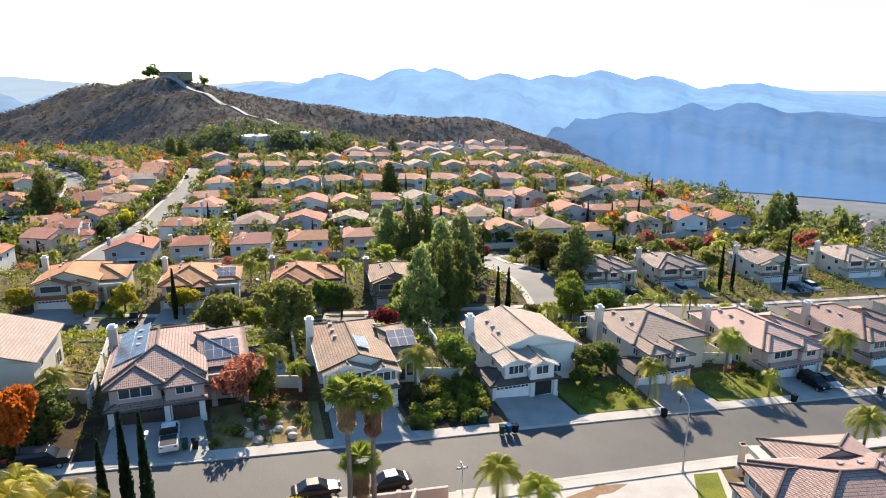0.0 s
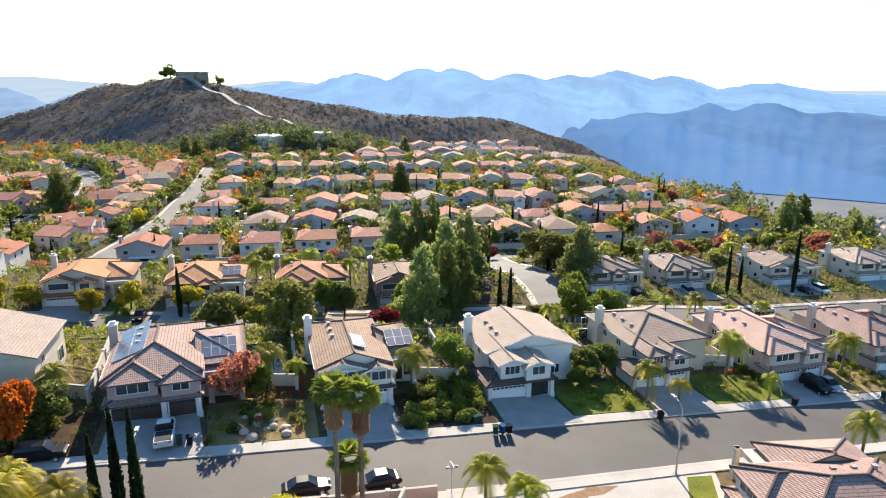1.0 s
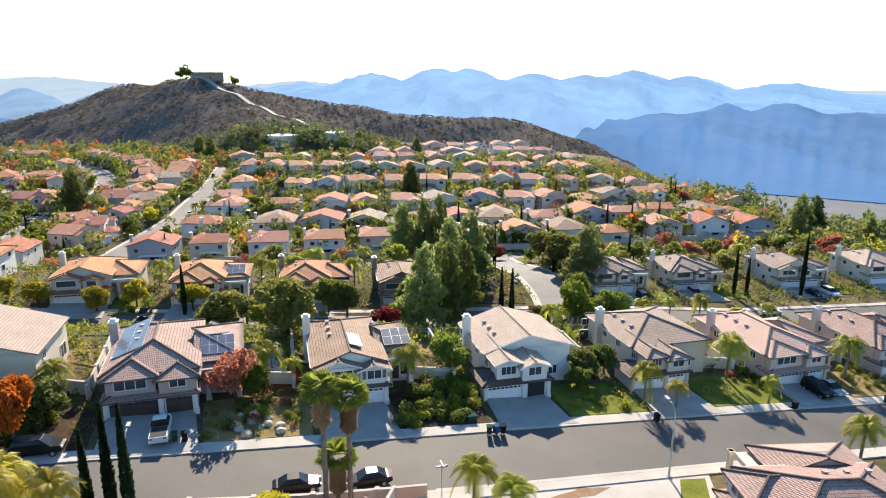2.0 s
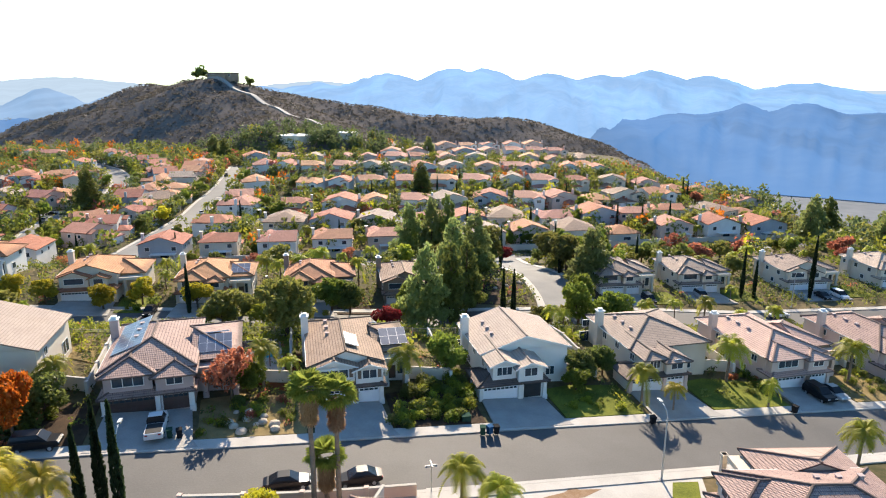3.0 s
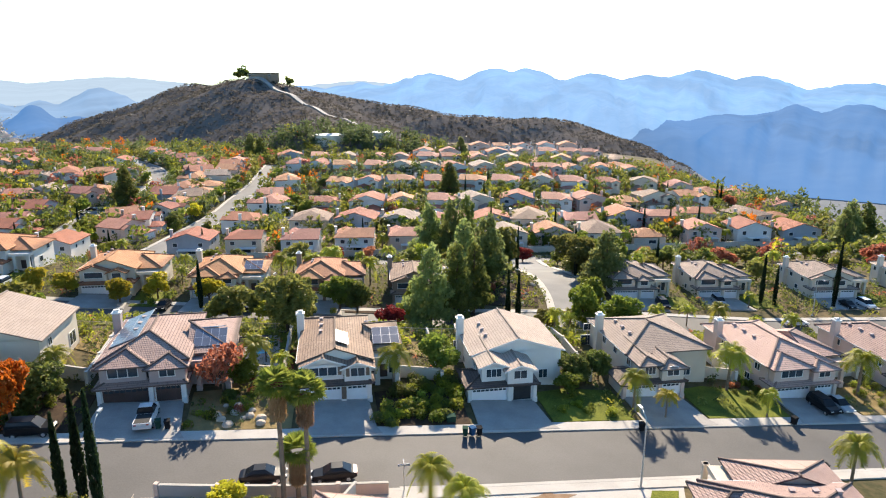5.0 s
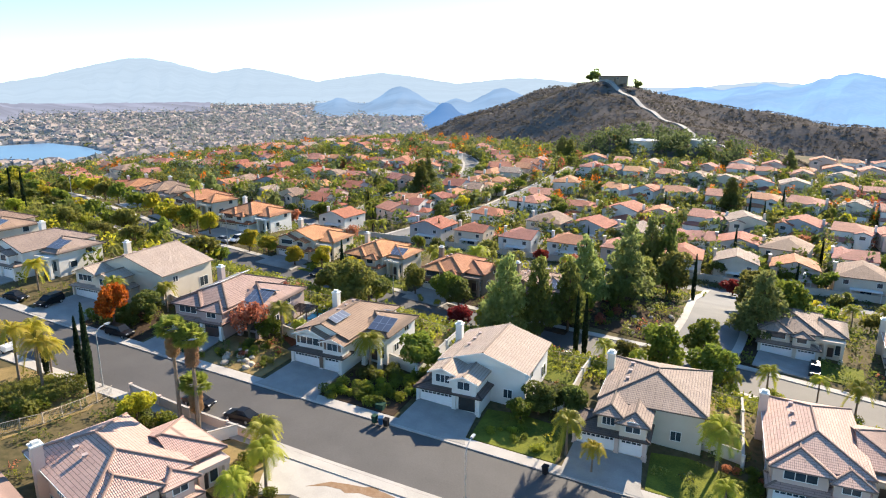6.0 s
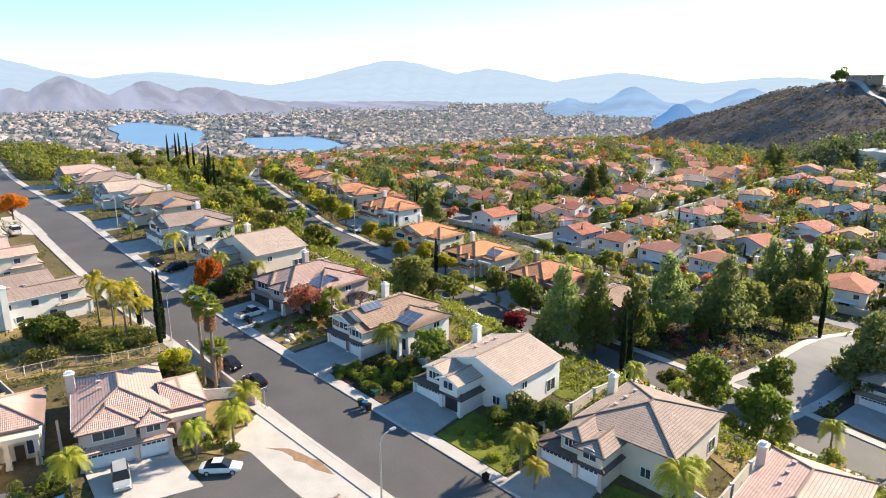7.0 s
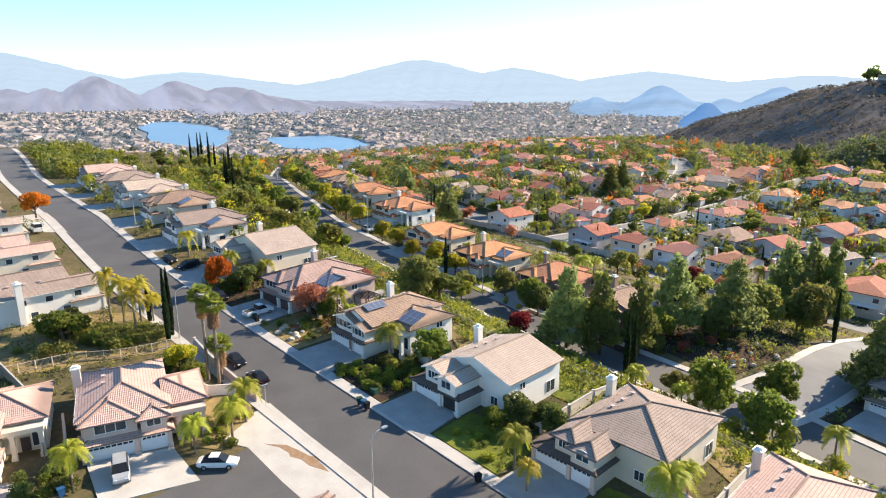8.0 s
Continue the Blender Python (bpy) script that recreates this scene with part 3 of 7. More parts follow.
# ---- houses ----
def roof(parent, x0, x1, y0, y1, z, pitch, axis, hips, material, over=0.55, caps=True, wall=None, thick=0.2, name="roof", back=True):
    """A tiled roof over a rectangle: ridge along the axis, hipped or gabled at its ends."""
    swap = axis == "x"
    a0, a1, b0, b1 = (y0, y1, x0, x1) if swap else (x0, x1, y0, y1)   # a: across the ridge, b: along it
    a0, a1 = a0 - over, a1 + over
    b0, b1 = b0 - over * (0.6 if not hips[0] else 1), b1 + over * (0.6 if not hips[1] else 1)
    half, am = (a1 - a0) / 2, (a0 + a1) / 2
    if hips[0] and hips[1] and (b1 - b0) < 2.02 * half:
        half_b = (b1 - b0) / 2.02
    else:
        half_b = half
    rise = half * pitch
    ze = z - over * pitch
    r0, r1 = b0 + (half_b if hips[0] else 0), b1 - (half_b if hips[1] else 0)
    P = lambda a, b, c: (b, a, c) if swap else (a, b, c)
    bm = bmesh.new()
    uv = bm.loops.layers.uv.new("UVMap")
    slope = math.sqrt(1 + pitch * pitch)

    def face(pts, kind):
        top = [bm.verts.new(P(*p)) for p in pts]
        f = bm.faces.new(top)
        f.normal_update()
        if f.normal.z < 0:
            f.normal_flip()
        for l in f.loops:
            c = l.vert.co
            a, b = (c.y, c.x) if swap else (c.x, c.y)
            if kind == "side":
                l[uv].uv = (b, (half - abs(a - am)) * slope)
            else:
                l[uv].uv = (a, (min(b - b0, b1 - b)) * slope)
        low = [bm.verts.new(P(p[0], p[1], p[2] - thick)) for p in pts]
        f2 = bm.faces.new(low)
        f2.normal_update()
        if f2.normal.z > 0:
            f2.normal_flip()
        return top, low

    def skirt(p, q):
        vs = [bm.verts.new(P(*c)) for c in (p, q, (q[0], q[1], q[2] - thick), (p[0], p[1], p[2] - thick))]
        bm.faces.new(vs)

    A, B, C, D = (a0, b0, ze), (a1, b0, ze), (a1, b1, ze), (a0, b1, ze)
    R0, R1 = (am, r0, ze + rise), (am, r1, ze + rise)
    face([A, R0, R1, D], "side")
    face([B, C, R1, R0], "side")
    skirt(A, D)
    skirt(C, B)
    for hip, p, q, r in ((hips[0], A, B, R0), (hips[1], C, D, R1)):
        if hip:
            face([p, q, r], "end")
            skirt(p, q)
        else:
            skirt(p, r)
            skirt(r, q)
    ob = part(name, bm, material, parent)
    if caps:
        bm = bmesh.new()
        lines = [(R0, R1)]
        if hips[0]:
            lines += [(A, R0), (B, R0)]
        if hips[1]:
            lines += [(C, R1), (D, R1)]
        for p, q in lines:
            if (Vector(p) - Vector(q)).length > 0.1:
                tube(bm, P(p[0], p[1], p[2] + 0.02), P(q[0], q[1], q[2] + 0.02), 0.15, 0.15, 6)
        part("ridge_cap", bm, material, ob)
    if wall is not None:
        for hip, b, s in ((hips[0], b0 + over * 0.6, 1), (hips[1], b1 - over * 0.6, -1)):
            if not hip and (s > 0 or back):
                bm = bmesh.new()
                ins = over
                tri = [(a0 + ins, b, ze + ins * pitch - thick), (a1 - ins, b, ze + ins * pitch - thick), (am, b, ze + rise - thick)]
                f = [bm.verts.new(P(*t)) for t in tri]
                g = [bm.verts.new(P(t[0], t[1] + s * 0.25, t[2])) for t in tri]
                bm.faces.new(f)
                bm.faces.new(g[::-1])
                for i in range(3):
                    j = (i + 1) % 3
                    bm.faces.new((f[i], g[i], g[j], f[j]))
                bmesh.ops.recalc_face_normals(bm, faces=bm.faces)
                part("gable", bm, wall, parent)
    return ob


def turned(bm, face, at, u, z):
    """Move a thing built to face -y at the origin onto a wall: at is the wall's place, u the place along it."""
    turn = {"front": 0, "back": 180, "left": -90, "right": 90}[face]
    place = {"front": (u, at, z), "back": (u, at, z), "left": (at, u, z), "right": (at, u, z)}[face]
    bmesh.ops.transform(bm, matrix=pose(*place, 0, 0, turn), verts=bm.verts)
    return bm


def small_window(parent, face, at, u, z, w, h):
    """A far-off window: frame with its pane in one piece."""
    bm = turned(boxes((-w / 2 - 0.1, w / 2 + 0.1, -0.06, 0.04, -0.1, 0), (-w / 2 - 0.1, w / 2 + 0.1, -0.06, 0.04, h, h + 0.1), (-w / 2 - 0.1, -w / 2, -0.06, 0.04, 0, h), (w / 2, w / 2 + 0.1, -0.06, 0.04, 0, h)), face, at, u, z)
    n = len(bm.faces)
    pane = turned(boxes((-w / 2, w / 2, -0.03, 0.03, 0, h)), face, at, u, z)
    tmp = bpy.data.meshes.new("pane")
    pane.to_mesh(tmp)
    pane.free()
    bm.from_mesh(tmp)
    bpy.data.meshes.remove(tmp)
    bm.faces.ensure_lookup_table()
    for f in bm.faces[n:]:
        f.material_index = 1
    ob = part("window", bm, M_TRIM, parent)
    ob.data.materials.append(M_GLASS)
    return ob


def window(parent, face, at, u, z, w, h, bars=1, frame_mat=None, plain=False):
    """A framed window, z its sill; the pane is set back in the frame."""
    if plain:
        return small_window(parent, face, at, u, z, w, h)
    t = 0.09
    sizes = [(-w / 2 - t, w / 2 + t, -0.07, 0.04, -t, 0), (-w / 2 - t, w / 2 + t, -0.07, 0.04, h, h + t), (-w / 2 - t, -w / 2, -0.07, 0.04, 0, h), (w / 2, w / 2 + t, -0.07, 0.04, 0, h)]
    for k in range(bars):
        c = -w / 2 + w * (k + 1) / (bars + 1)
        sizes.append((c - 0.04, c + 0.04, -0.05, 0.02, 0, h))
    ob = part("window", turned(boxes(*sizes), face, at, u, z), frame_mat or M_TRIM, parent)
    part("pane", turned(boxes((-w / 2, w / 2, -0.025, 0.02, 0, h)), face, at, u, z), M_GLASS, ob)
    return ob


def garage_door(parent, y, u, z, w, h, material=None, panes=True, framed=True):
    material = material or M_GARAGE
    n = max(4, round(w / 0.6))
    sizes = [(-w / 2, w / 2, -0.03, 0.06, 0, h)]
    for r in range(4):
        for c in range(n):
            if r == 3 and panes:
                x = -w / 2 + w * c / n
                sizes.append((x - 0.05, x + 0.05, -0.055, -0.02, h * 0.78, h * 0.96))
                continue
            x = -w / 2 + w * c / n
            sizes.append((x + 0.07, x + w / n - 0.07, -0.055, -0.02, h * r / 4 + 0.07, h * (r + 1) / 4 - 0.07))
    ob = part("garage_door", turned(boxes(*sizes), "front", y, u, z), material, parent)
    if panes:
        part("pane", turned(boxes((-w / 2 + 0.15, w / 2 - 0.15, -0.045, -0.02, h * 0.8, h * 0.94)), "front", y, u, z), M_GLASS, ob)
    if not framed:
        return
    fr = boxes((-w / 2 - 0.14, -w / 2, -0.1, 0.05, 0, h + 0.14), (w / 2, w / 2 + 0.14, -0.1, 0.05, 0, h + 0.14), (-w / 2, w / 2, -0.1, 0.05, h, h + 0.14))
    part("door_frame", turned(fr, "front", y, u, z), M_TRIM, parent)


def chimney(parent, x, y, z0, z1, material, w=0.75):
    ob = part("chimney", boxes((x - w, x + w, y - 0.5, y + 0.5, z0, z1)), material, parent)
    part("chimney_cap", boxes((x - w - 0.1, x + w + 0.1, y - 0.6, y + 0.6, z1, z1 + 0.18), (x - 0.35, x + 0.35, y - 0.25, y + 0.25, z1 + 0.18, z1 + 0.55)), M_TRIM, ob)


def solar_array(parent, corner, right, up, nx, ny, w=1.0, h=1.7):
    """Panels on a slope: corner, unit vectors along the eave and up the slope; each panel is a piece of its own."""
    right, up = Vector(right).normalized(), Vector(up).normalized()
    nrm = right.cross(up)
    for i in range(nx):
        for j in range(ny):
            bm = boxes((0.03, w - 0.03, 0.03, h - 0.03, 0.1, 0.15))
            m = Matrix((right, up, nrm)).transposed().to_4x4()
            m.translation = Vector(corner) + right * w * i + up * h * j
            bmesh.ops.transform(bm, matrix=m, verts=bm.verts)
            p = part("solar_panel", bm, M_SOLAR, parent, "dark blue solar panel")
            bm = boxes((0, w, 0, 0.03, 0.06, 0.16), (0, w, h - 0.03, h, 0.06, 0.16), (0, 0.03, 0.03, h - 0.03, 0.06, 0.16), (w - 0.03, w, 0.03, h - 0.03, 0.06, 0.16))
            bmesh.ops.transform(bm, matrix=m, verts=bm.verts)
            part("panel_frame", bm, M_ALU, p)


def column(parent, x, y, z1, material, r=0.3):
    part("column", boxes((x - r, x + r, y - r, y + r, -1.0, z1), (x - r - 0.08, x + r + 0.08, y - r - 0.08, y + r + 0.08, -1.0, 0.35), (x - r - 0.08, x + r + 0.08, y - r - 0.08, y + r + 0.08, z1 - 0.2, z1)), material, parent)


def roof_vent(parent, x, y, z):
    part("roof_vent", boxes((x - 0.2, x + 0.2, y - 0.2, y + 0.2, z - 0.3, z + 0.22), (x - 0.28, x + 0.28, y - 0.28, y + 0.28, z + 0.22, z + 0.28)), STUCCO["mauve"], parent)


HOUSES = []


def street_house(x, y, turn, W, wall, tiles, label, depth=17, side="right", ext=4.5, ext_deep=(5.5, 15), gable=True, garage=None, cols=None,
                 upper=(0.2, 5.2), bay=(5.6, 8.6), bay_out=0.0, low_tiles=None, open_bay=False, wide=0.0, inset=0.0, group="houses along the street", plain=False):
    """A two-storey house with a garage wing, a low porch roof, an upper front room and an extension; its origin is the front corner of the garage."""
    wm, rm = STUCCO[wall], ROOF[tiles]
    lm = ROOF[low_tiles] if low_tiles else rm
    h = empty("house", label, "house", group)
    h.matrix_basis = pose(x, y, ground_at(x + W / 2 * math.cos(radians(turn)), y + W / 2 * math.sin(radians(turn))) + 0.05, 0, 0, turn) @ Matrix.Diagonal((1, 1, 0.87, 1))
    E = 5.7
    y0 = 4.5 if wide else 1.6      # where the two-storey body begins
    part("wall", boxes((inset, W, y0, depth, -2.0, E)), wm, h)
    HOUSES.append((h, W, depth, ext if side == "right" else 0.0))
    part("garage_wing", boxes((0, W, 0, y0, -1.5, 2.75)), wm, h)
    roof(h, 0, W, -0.1, y0 + 0.6, 2.85, 0.32, "x", (True, True), lm, over=0.5, name="porch_roof")
    if wide:
        part("wall", boxes((W, W + wide, 4.5, depth, -2.2, E)), wm, h)
        roof(h, inset, W + wide, 4.5, depth, E, 0.36, "y", (not gable, not gable), rm, wall=wm)
    else:
        roof(h, 0, W, 1.6, depth, E, 0.42, "y", (not gable, True), rm, wall=wm)
    # upper front rooms
    a, b = upper
    part("upper_room", boxes((a, b, 0.5, y0, 2.6, E - 0.1)), wm, h)
    roof(h, a, b, 0.5, 9.0, E - 0.1, 0.42, "y", (not gable, False), rm, wall=wm, back=False)
    c, d = bay
    part("upper_bay", boxes((c, d, bay_out, y0, 2.6, E - 0.5)), wm, h)
    roof(h, c, d, bay_out, 8.5, E - 0.5, 0.42, "y", (not gable, False), rm, wall=wm, back=False)
    window(h, "front", 0.5, (a + b) / 2, 3.75, min(b - a - 1.2, 3.3), 1.25, 2, plain=plain)
    window(h, "front", bay_out, (c + d) / 2, 3.65, min(d - c - 1.4, 1.7), 1.25, 1, plain=plain)
    gm = garage or M_GARAGE
    garage_door(h, 0, W * 0.31, 0, W * 0.52, 2.2, gm)
    if open_bay:
        # flat panel on the wall; the open bay's inner shade is its dark colour
        part("open_bay", boxes((W * 0.67, W * 0.93, -0.04, 0.05, 0, 2.2)), M_INSIDE, h, "flat dark panel painted as the open garage bay's shade")
    else:
        garage_door(h, 0, W * 0.8, 0, W * 0.29, 2.2, gm)
    for cx in (0.15, W * 0.605, W - 0.15):
        column(h, cx, -0.12, 2.7, cols or wm, 0.24)
    s = 1 if side == "right" else -1
    if wide:
        window(h, "right", W + wide, 7.5, 3.4, 1.1, 1.1, 1, plain=plain)
        window(h, "right", W + wide, depth - 2.2, 0.4, 2.0, 2.0, 1, plain=plain)
        window(h, "front", 4.5, W + wide / 2, 0.8, 1.2, 1.4, 1, plain=plain)
    else:
        e0, e1 = (W - 0.1, W + ext) if s > 0 else (-ext, 0.1)
        part("wall", boxes((e0, e1, ext_deep[0], ext_deep[1], -2.2, 5.0)), wm, h)
        roof(h, e0 - (0 if s > 0 else 0), e1, ext_deep[0], ext_deep[1], 5.0, 0.4, "x", (s < 0, s > 0), rm, wall=wm)
        px = e1 - s * 0.4
        for cx in (px, e0 + s * 1.2):
            column(h, cx, ext_deep[0] - 1.5, 3.6, wm, 0.26)
        part("porch_beam", boxes((min(e0, e1), max(e0, e1), ext_deep[0] - 1.8, ext_deep[0] + 0.1, 3.55, 4.2)), wm, h)
        part("front_door", boxes(((e0 + e1) / 2 - 0.5, (e0 + e1) / 2 + 0.5, ext_deep[0] - 0.06, ext_deep[0] + 0.05, 0, 2.1)), M_DARKGARAGE, h, "dark wooden front door")
        window(h, "front", ext_deep[0], (e0 + e1) / 2 + s * 1.2, 0.6, 0.9, 2.2, 0, plain=plain)
        outer = "right" if s > 0 else "left"
        window(h, outer, e1, ext_deep[0] + 3, 0.9, 1.4, 1.3, 1, plain=plain)
        window(h, outer, e1, ext_deep[0] + 6.5, 3.3, 1.3, 1.2, 1, plain=plain)
    # the long sides and the back
    other = "left" if s > 0 else "right"
    wx = inset if s > 0 else W
    for yy, zz in ((4, 3.6), (8.5, 3.6), (12.5, 3.6), (6, 0.9), (11, 0.9)):
        window(h, other, wx, yy, zz, 1.1, 1.1, 1, plain=plain)
    for xx in (W * 0.25, W * 0.7):
        window(h, "back", depth, xx, 3.5, 1.5, 1.2, 1, plain=plain)
        window(h, "back", depth, xx, 0.5, 2.2, 1.9, 1, plain=plain)
    cxx = inset - 0.45 if s > 0 else W + 0.45
    chimney(h, cxx, depth * 0.76, -1.5, 8.3, wm, 0.5)
    pitch = 0.36 if wide else 0.42
    for k in range(3):
        f = 0.35 + 0.14 * k
        roof_vent(h, inset + W * 0.28, 3 + depth * f, E + pitch * W * 0.28 + 0.05)
    part("gutter", boxes((inset - 0.62, inset - 0.5, y0, depth, E - 0.36, E - 0.24)), M_TRIM, h, "white gutter")
    return h


def slope_frame(W, left=True, pitch=0.42, E=5.7, over=0.55):
    """Unit vectors of the main roof's side slope, seen from the front corner."""
    up = Vector((1 if left else -1, 0, pitch)).normalized()
    return up


h1 = street_house(-36.2, 64.2, 20, 9.8, "mauve", "mauve", "mauve two-storey stucco house with dark garage doors and roof solar panels", gable=False, garage=M_DARKGARAGE, cols=M_TRIM, ext=5.0, ext_deep=(4.5, 16), upper=(0.2, 5.4), bay=(5.8, 9.9))
up = slope_frame(9.8)
for k in range(5):
    solar_array(h1, (0.3 + 0.0, 15.6 - k * 2.05, 5.85), (0, -1, 0), up, 2, 2, 1.0, 1.9)
solar_array(h1, (10.8, 10.6, 6.05), (1, 0, 0), (0, -1, 0.4), 3, 1)
solar_array(h1, (10.2, 5.2, 5.2), (1, 0, 0), (0, 1, 0.4), 4, 2, 1.0, 1.7)
h2 = street_house(-13.9, 71.5, 17, 8.7, "white", "tan", "white two-storey stucco house with tan tile roof and solar panels", ext=4.2, ext_deep=(6, 15.5), upper=(0.3, 5.3), bay=(5.4, 8.8), low_tiles="dark")
solar_array(h2, (6.0, 3.0, 7.1), (0, 1, 0), (-1, 0, 0.42), 4, 1, 1.0, 1.7)
solar_array(h2, (9.6, 14.6, 5.6), (-1, 0, 0), (0, -1, 0.4), 1, 1)
solar_array(h2, (9.4, 6.4, 5.35), (1, 0, 0), (0, 1, 0.4), 3, 2, 1.2, 1.7)
h3 = street_house(6.6, 77.3, 17.5, 9.1, "white", "pale", "white two-storey stucco house with pale tile roof and open garage bay", depth=16.2, wide=5.0, inset=1.7, open_bay=True, upper=(1.9, 5.1), bay=(5.2, 8.6), bay_out=-0.3, low_tiles="dark")
h4 = street_house(27.2, 84.3, 17.5, 8.9, "cream", "beige", "cream two-storey stucco house with brown-beige tile roof", depth=18.2, wide=6.2, inset=2.6, gable=False, upper=(2.8, 5.5), bay=(5.6, 8.8), bay_out=-0.2, cols=STUCCO["pink"], low_tiles="dark")
h5 = street_house(49.0, 90.2, 18, 9.8, "pink", "pink", "pink two-storey stucco house with pinkish tile roof", depth=18, ext=4.6, ext_deep=(5, 15), gable=False, upper=(0.2, 5.8), bay=(6.2, 9.6))
h6 = street_house(69.5, 98.0, 18, 10.0, "pink", "mauve", "pink stucco house with dark mauve tile roof", ext=4.8, gable=False)
street_house(90.5, 105.5, 20, 10.0, "cream", "beige", "cream stucco house with beige tile roof", ext=4.8)
h0 = street_house(-60.5, 58.2, 17, 10.8, "cream", "pale", "cream stucco house with pale sand tile roof", wide=6.0, depth=16.5, upper=(0.2, 5.0), bay=(5.6, 9.8))
M_SHUTTER = mat("brown_shutter", (0.2, 0.13, 0.09), (0.15, 0.095, 0.065), 0.6, 1, 14, 0.1)


def shutters(h, y, u, z, w, tall):
    """A pair of louvred shutters beside a front window."""
    for sx in (-1, 1):
        x = u + sx * (w / 2 + 0.4)
        rows = [(x - 0.22, x + 0.22, y - 0.05, y + 0.02, z, z + tall)]
        rows += [(x - 0.17, x + 0.17, y - 0.075, y - 0.04, z + 0.1 + 0.16 * k, z + 0.2 + 0.16 * k) for k in range(int((tall - 0.2) / 0.16))]
        part("shutter", boxes(*rows), M_SHUTTER, h, "brown louvred shutter")


def fascia(h, a, b, y, z, pitch=0.42, over=0.55):
    """White barge boards along the edges of a front gable."""
    m = (a + b) / 2
    for sx in (-1, 1):
        bm = bmesh.new()
        e = m + sx * ((b - a) / 2 + over)
        ze, zr = z - over * pitch, z + (b - a) / 2 * pitch
        vs = [bm.verts.new(c) for yy in (y - over * 0.6 - 0.06, y - over * 0.6 + 0.02) for c in ((e, yy, ze - 0.24), (e, yy, ze - 0.02), (m, yy, zr - 0.02), (m, yy, zr - 0.24))]
        for f in ((0, 1, 2, 3), (7, 6, 5, 4), (0, 4, 5, 1), (1, 5, 6, 2), (2, 6, 7, 3), (3, 7, 4, 0)):
            bm.faces.new([vs[i] for i in f])
        bmesh.ops.recalc_face_normals(bm, faces=bm.faces)
        part("barge_board", bm, M_TRIM, h, "white barge board")


def eyebrow(h, y, u, z, w):
    """An arched head moulding over a window or a garage door."""
    bm = bmesh.new()
    pts = [(u + w / 2 * math.cos(math.pi * k / 8), z + 0.32 * math.sin(math.pi * k / 8)) for k in range(9)]
    for (x0, z0), (x1, z1) in zip(pts, pts[1:]):
        tube(bm, (x0, y - 0.05, z0), (x1, y - 0.05, z1), 0.07, 0.07, 5)
    part("arched_moulding", bm, M_TRIM, h)


shutters(h2, 0.5, 2.8, 3.75, 3.3, 1.25)
shutters(h2, 0.0, 7.1, 3.65, 1.7, 1.25)
eyebrow(h2, 0.5, 2.8, 5.05, 1.1)
eyebrow(h4, -0.2, 7.2, 4.95, 1.6)
eyebrow(h3, -0.3, 6.9, 4.95, 1.6)
for h, (a, b), (c, d), out in ((h2, (0.3, 5.3), (5.4, 8.8), 0.0), (h3, (1.9, 5.1), (5.2, 8.6), -0.3)):
    fascia(h, a, b, 0.5, 5.6)
    fascia(h, c, d, out, 5.2)
fascia(h3, 1.7, 14.1, 4.5, 5.7, 0.36)
for h, W in ((h2, 8.7), (h5, 9.8)):
    part("pillar_cladding", boxes((W * 0.575, W * 0.645, -0.42, -0.36, 0, 2.3)), M_SHUTTER, h, "brown brick pillar between the garage doors")
for h, W, n in ((h1, 9.8, 5), (h2, 8.7, 5), (h3, 9.1, 4), (h4, 8.9, 5), (h5, 9.8, 5)):
    for k in range(n):
        x = W * 0.05 + W * 0.52 * (k + 0.5) / n
        part("light_slot", boxes((x - 0.16, x + 0.16, -0.06, -0.05, 2.3, 2.44)), M_GLASS, h, "small window slot over the garage door")
left_row = [(-84.0, 50.5, 15, "white", "beige"), (-106, 46.5, 14, "cream", "tan"), (-129, 40.5, 13, "white", "pale"), (-152, 35, 13, "cream", "beige"), (-176, 29.5, 12, "cream", "pink")]
for i, (x, y, a, w, t) in enumerate(left_row):
    h = street_house(x, y, a, 10.2, w, t, f"{w} stucco house with {t} tile roof", gable=i % 2 == 0, ext=4.6, plain=True)
    if i in (0, 1):
        solar_array(h, (10.6, 6.2, 5.35), (1, 0, 0), (0, 1, 0.4), 3, 2, 1.2, 1.6)
n1 = street_house(7.7, 34.4, 90, 9.6, "pink", "pink", "pink stucco corner house with rosy tile roof", depth=16, ext=4.4, ext_deep=(3.0, 11.5), gable=False, upper=(0.3, 6.0), bay=(6.4, 9.3))
n2 = street_house(8.2, 16.2, 90, 10.0, "cream", "pink", "cream stucco house with rosy tile roof", depth=14, ext=4.4, gable=False)
n9 = street_house(29.5, 57.0, -84, 10.0, "cream", "mauve", "cream stucco house with mauve tile roof", depth=15, ext=4.8, gable=False, side="left")
for i, (x, y, a, w, t) in enumerate([(-41.5, 37.0, 197, "white", "beige"), (-64.5, 29.0, 195, "cream", "pink"), (-88, 21.5, 194, "white", "pale"), (-112, 14.5, 194, "cream", "beige"), (-136, 8, 193, "white", "pale"), (-160, 2, 193, "cream", "tan")]):
    street_house(x, y, a, 11.0, w, t, f"{w} stucco house with {t} tile roof", wide=3.5, gable=True, plain=True)
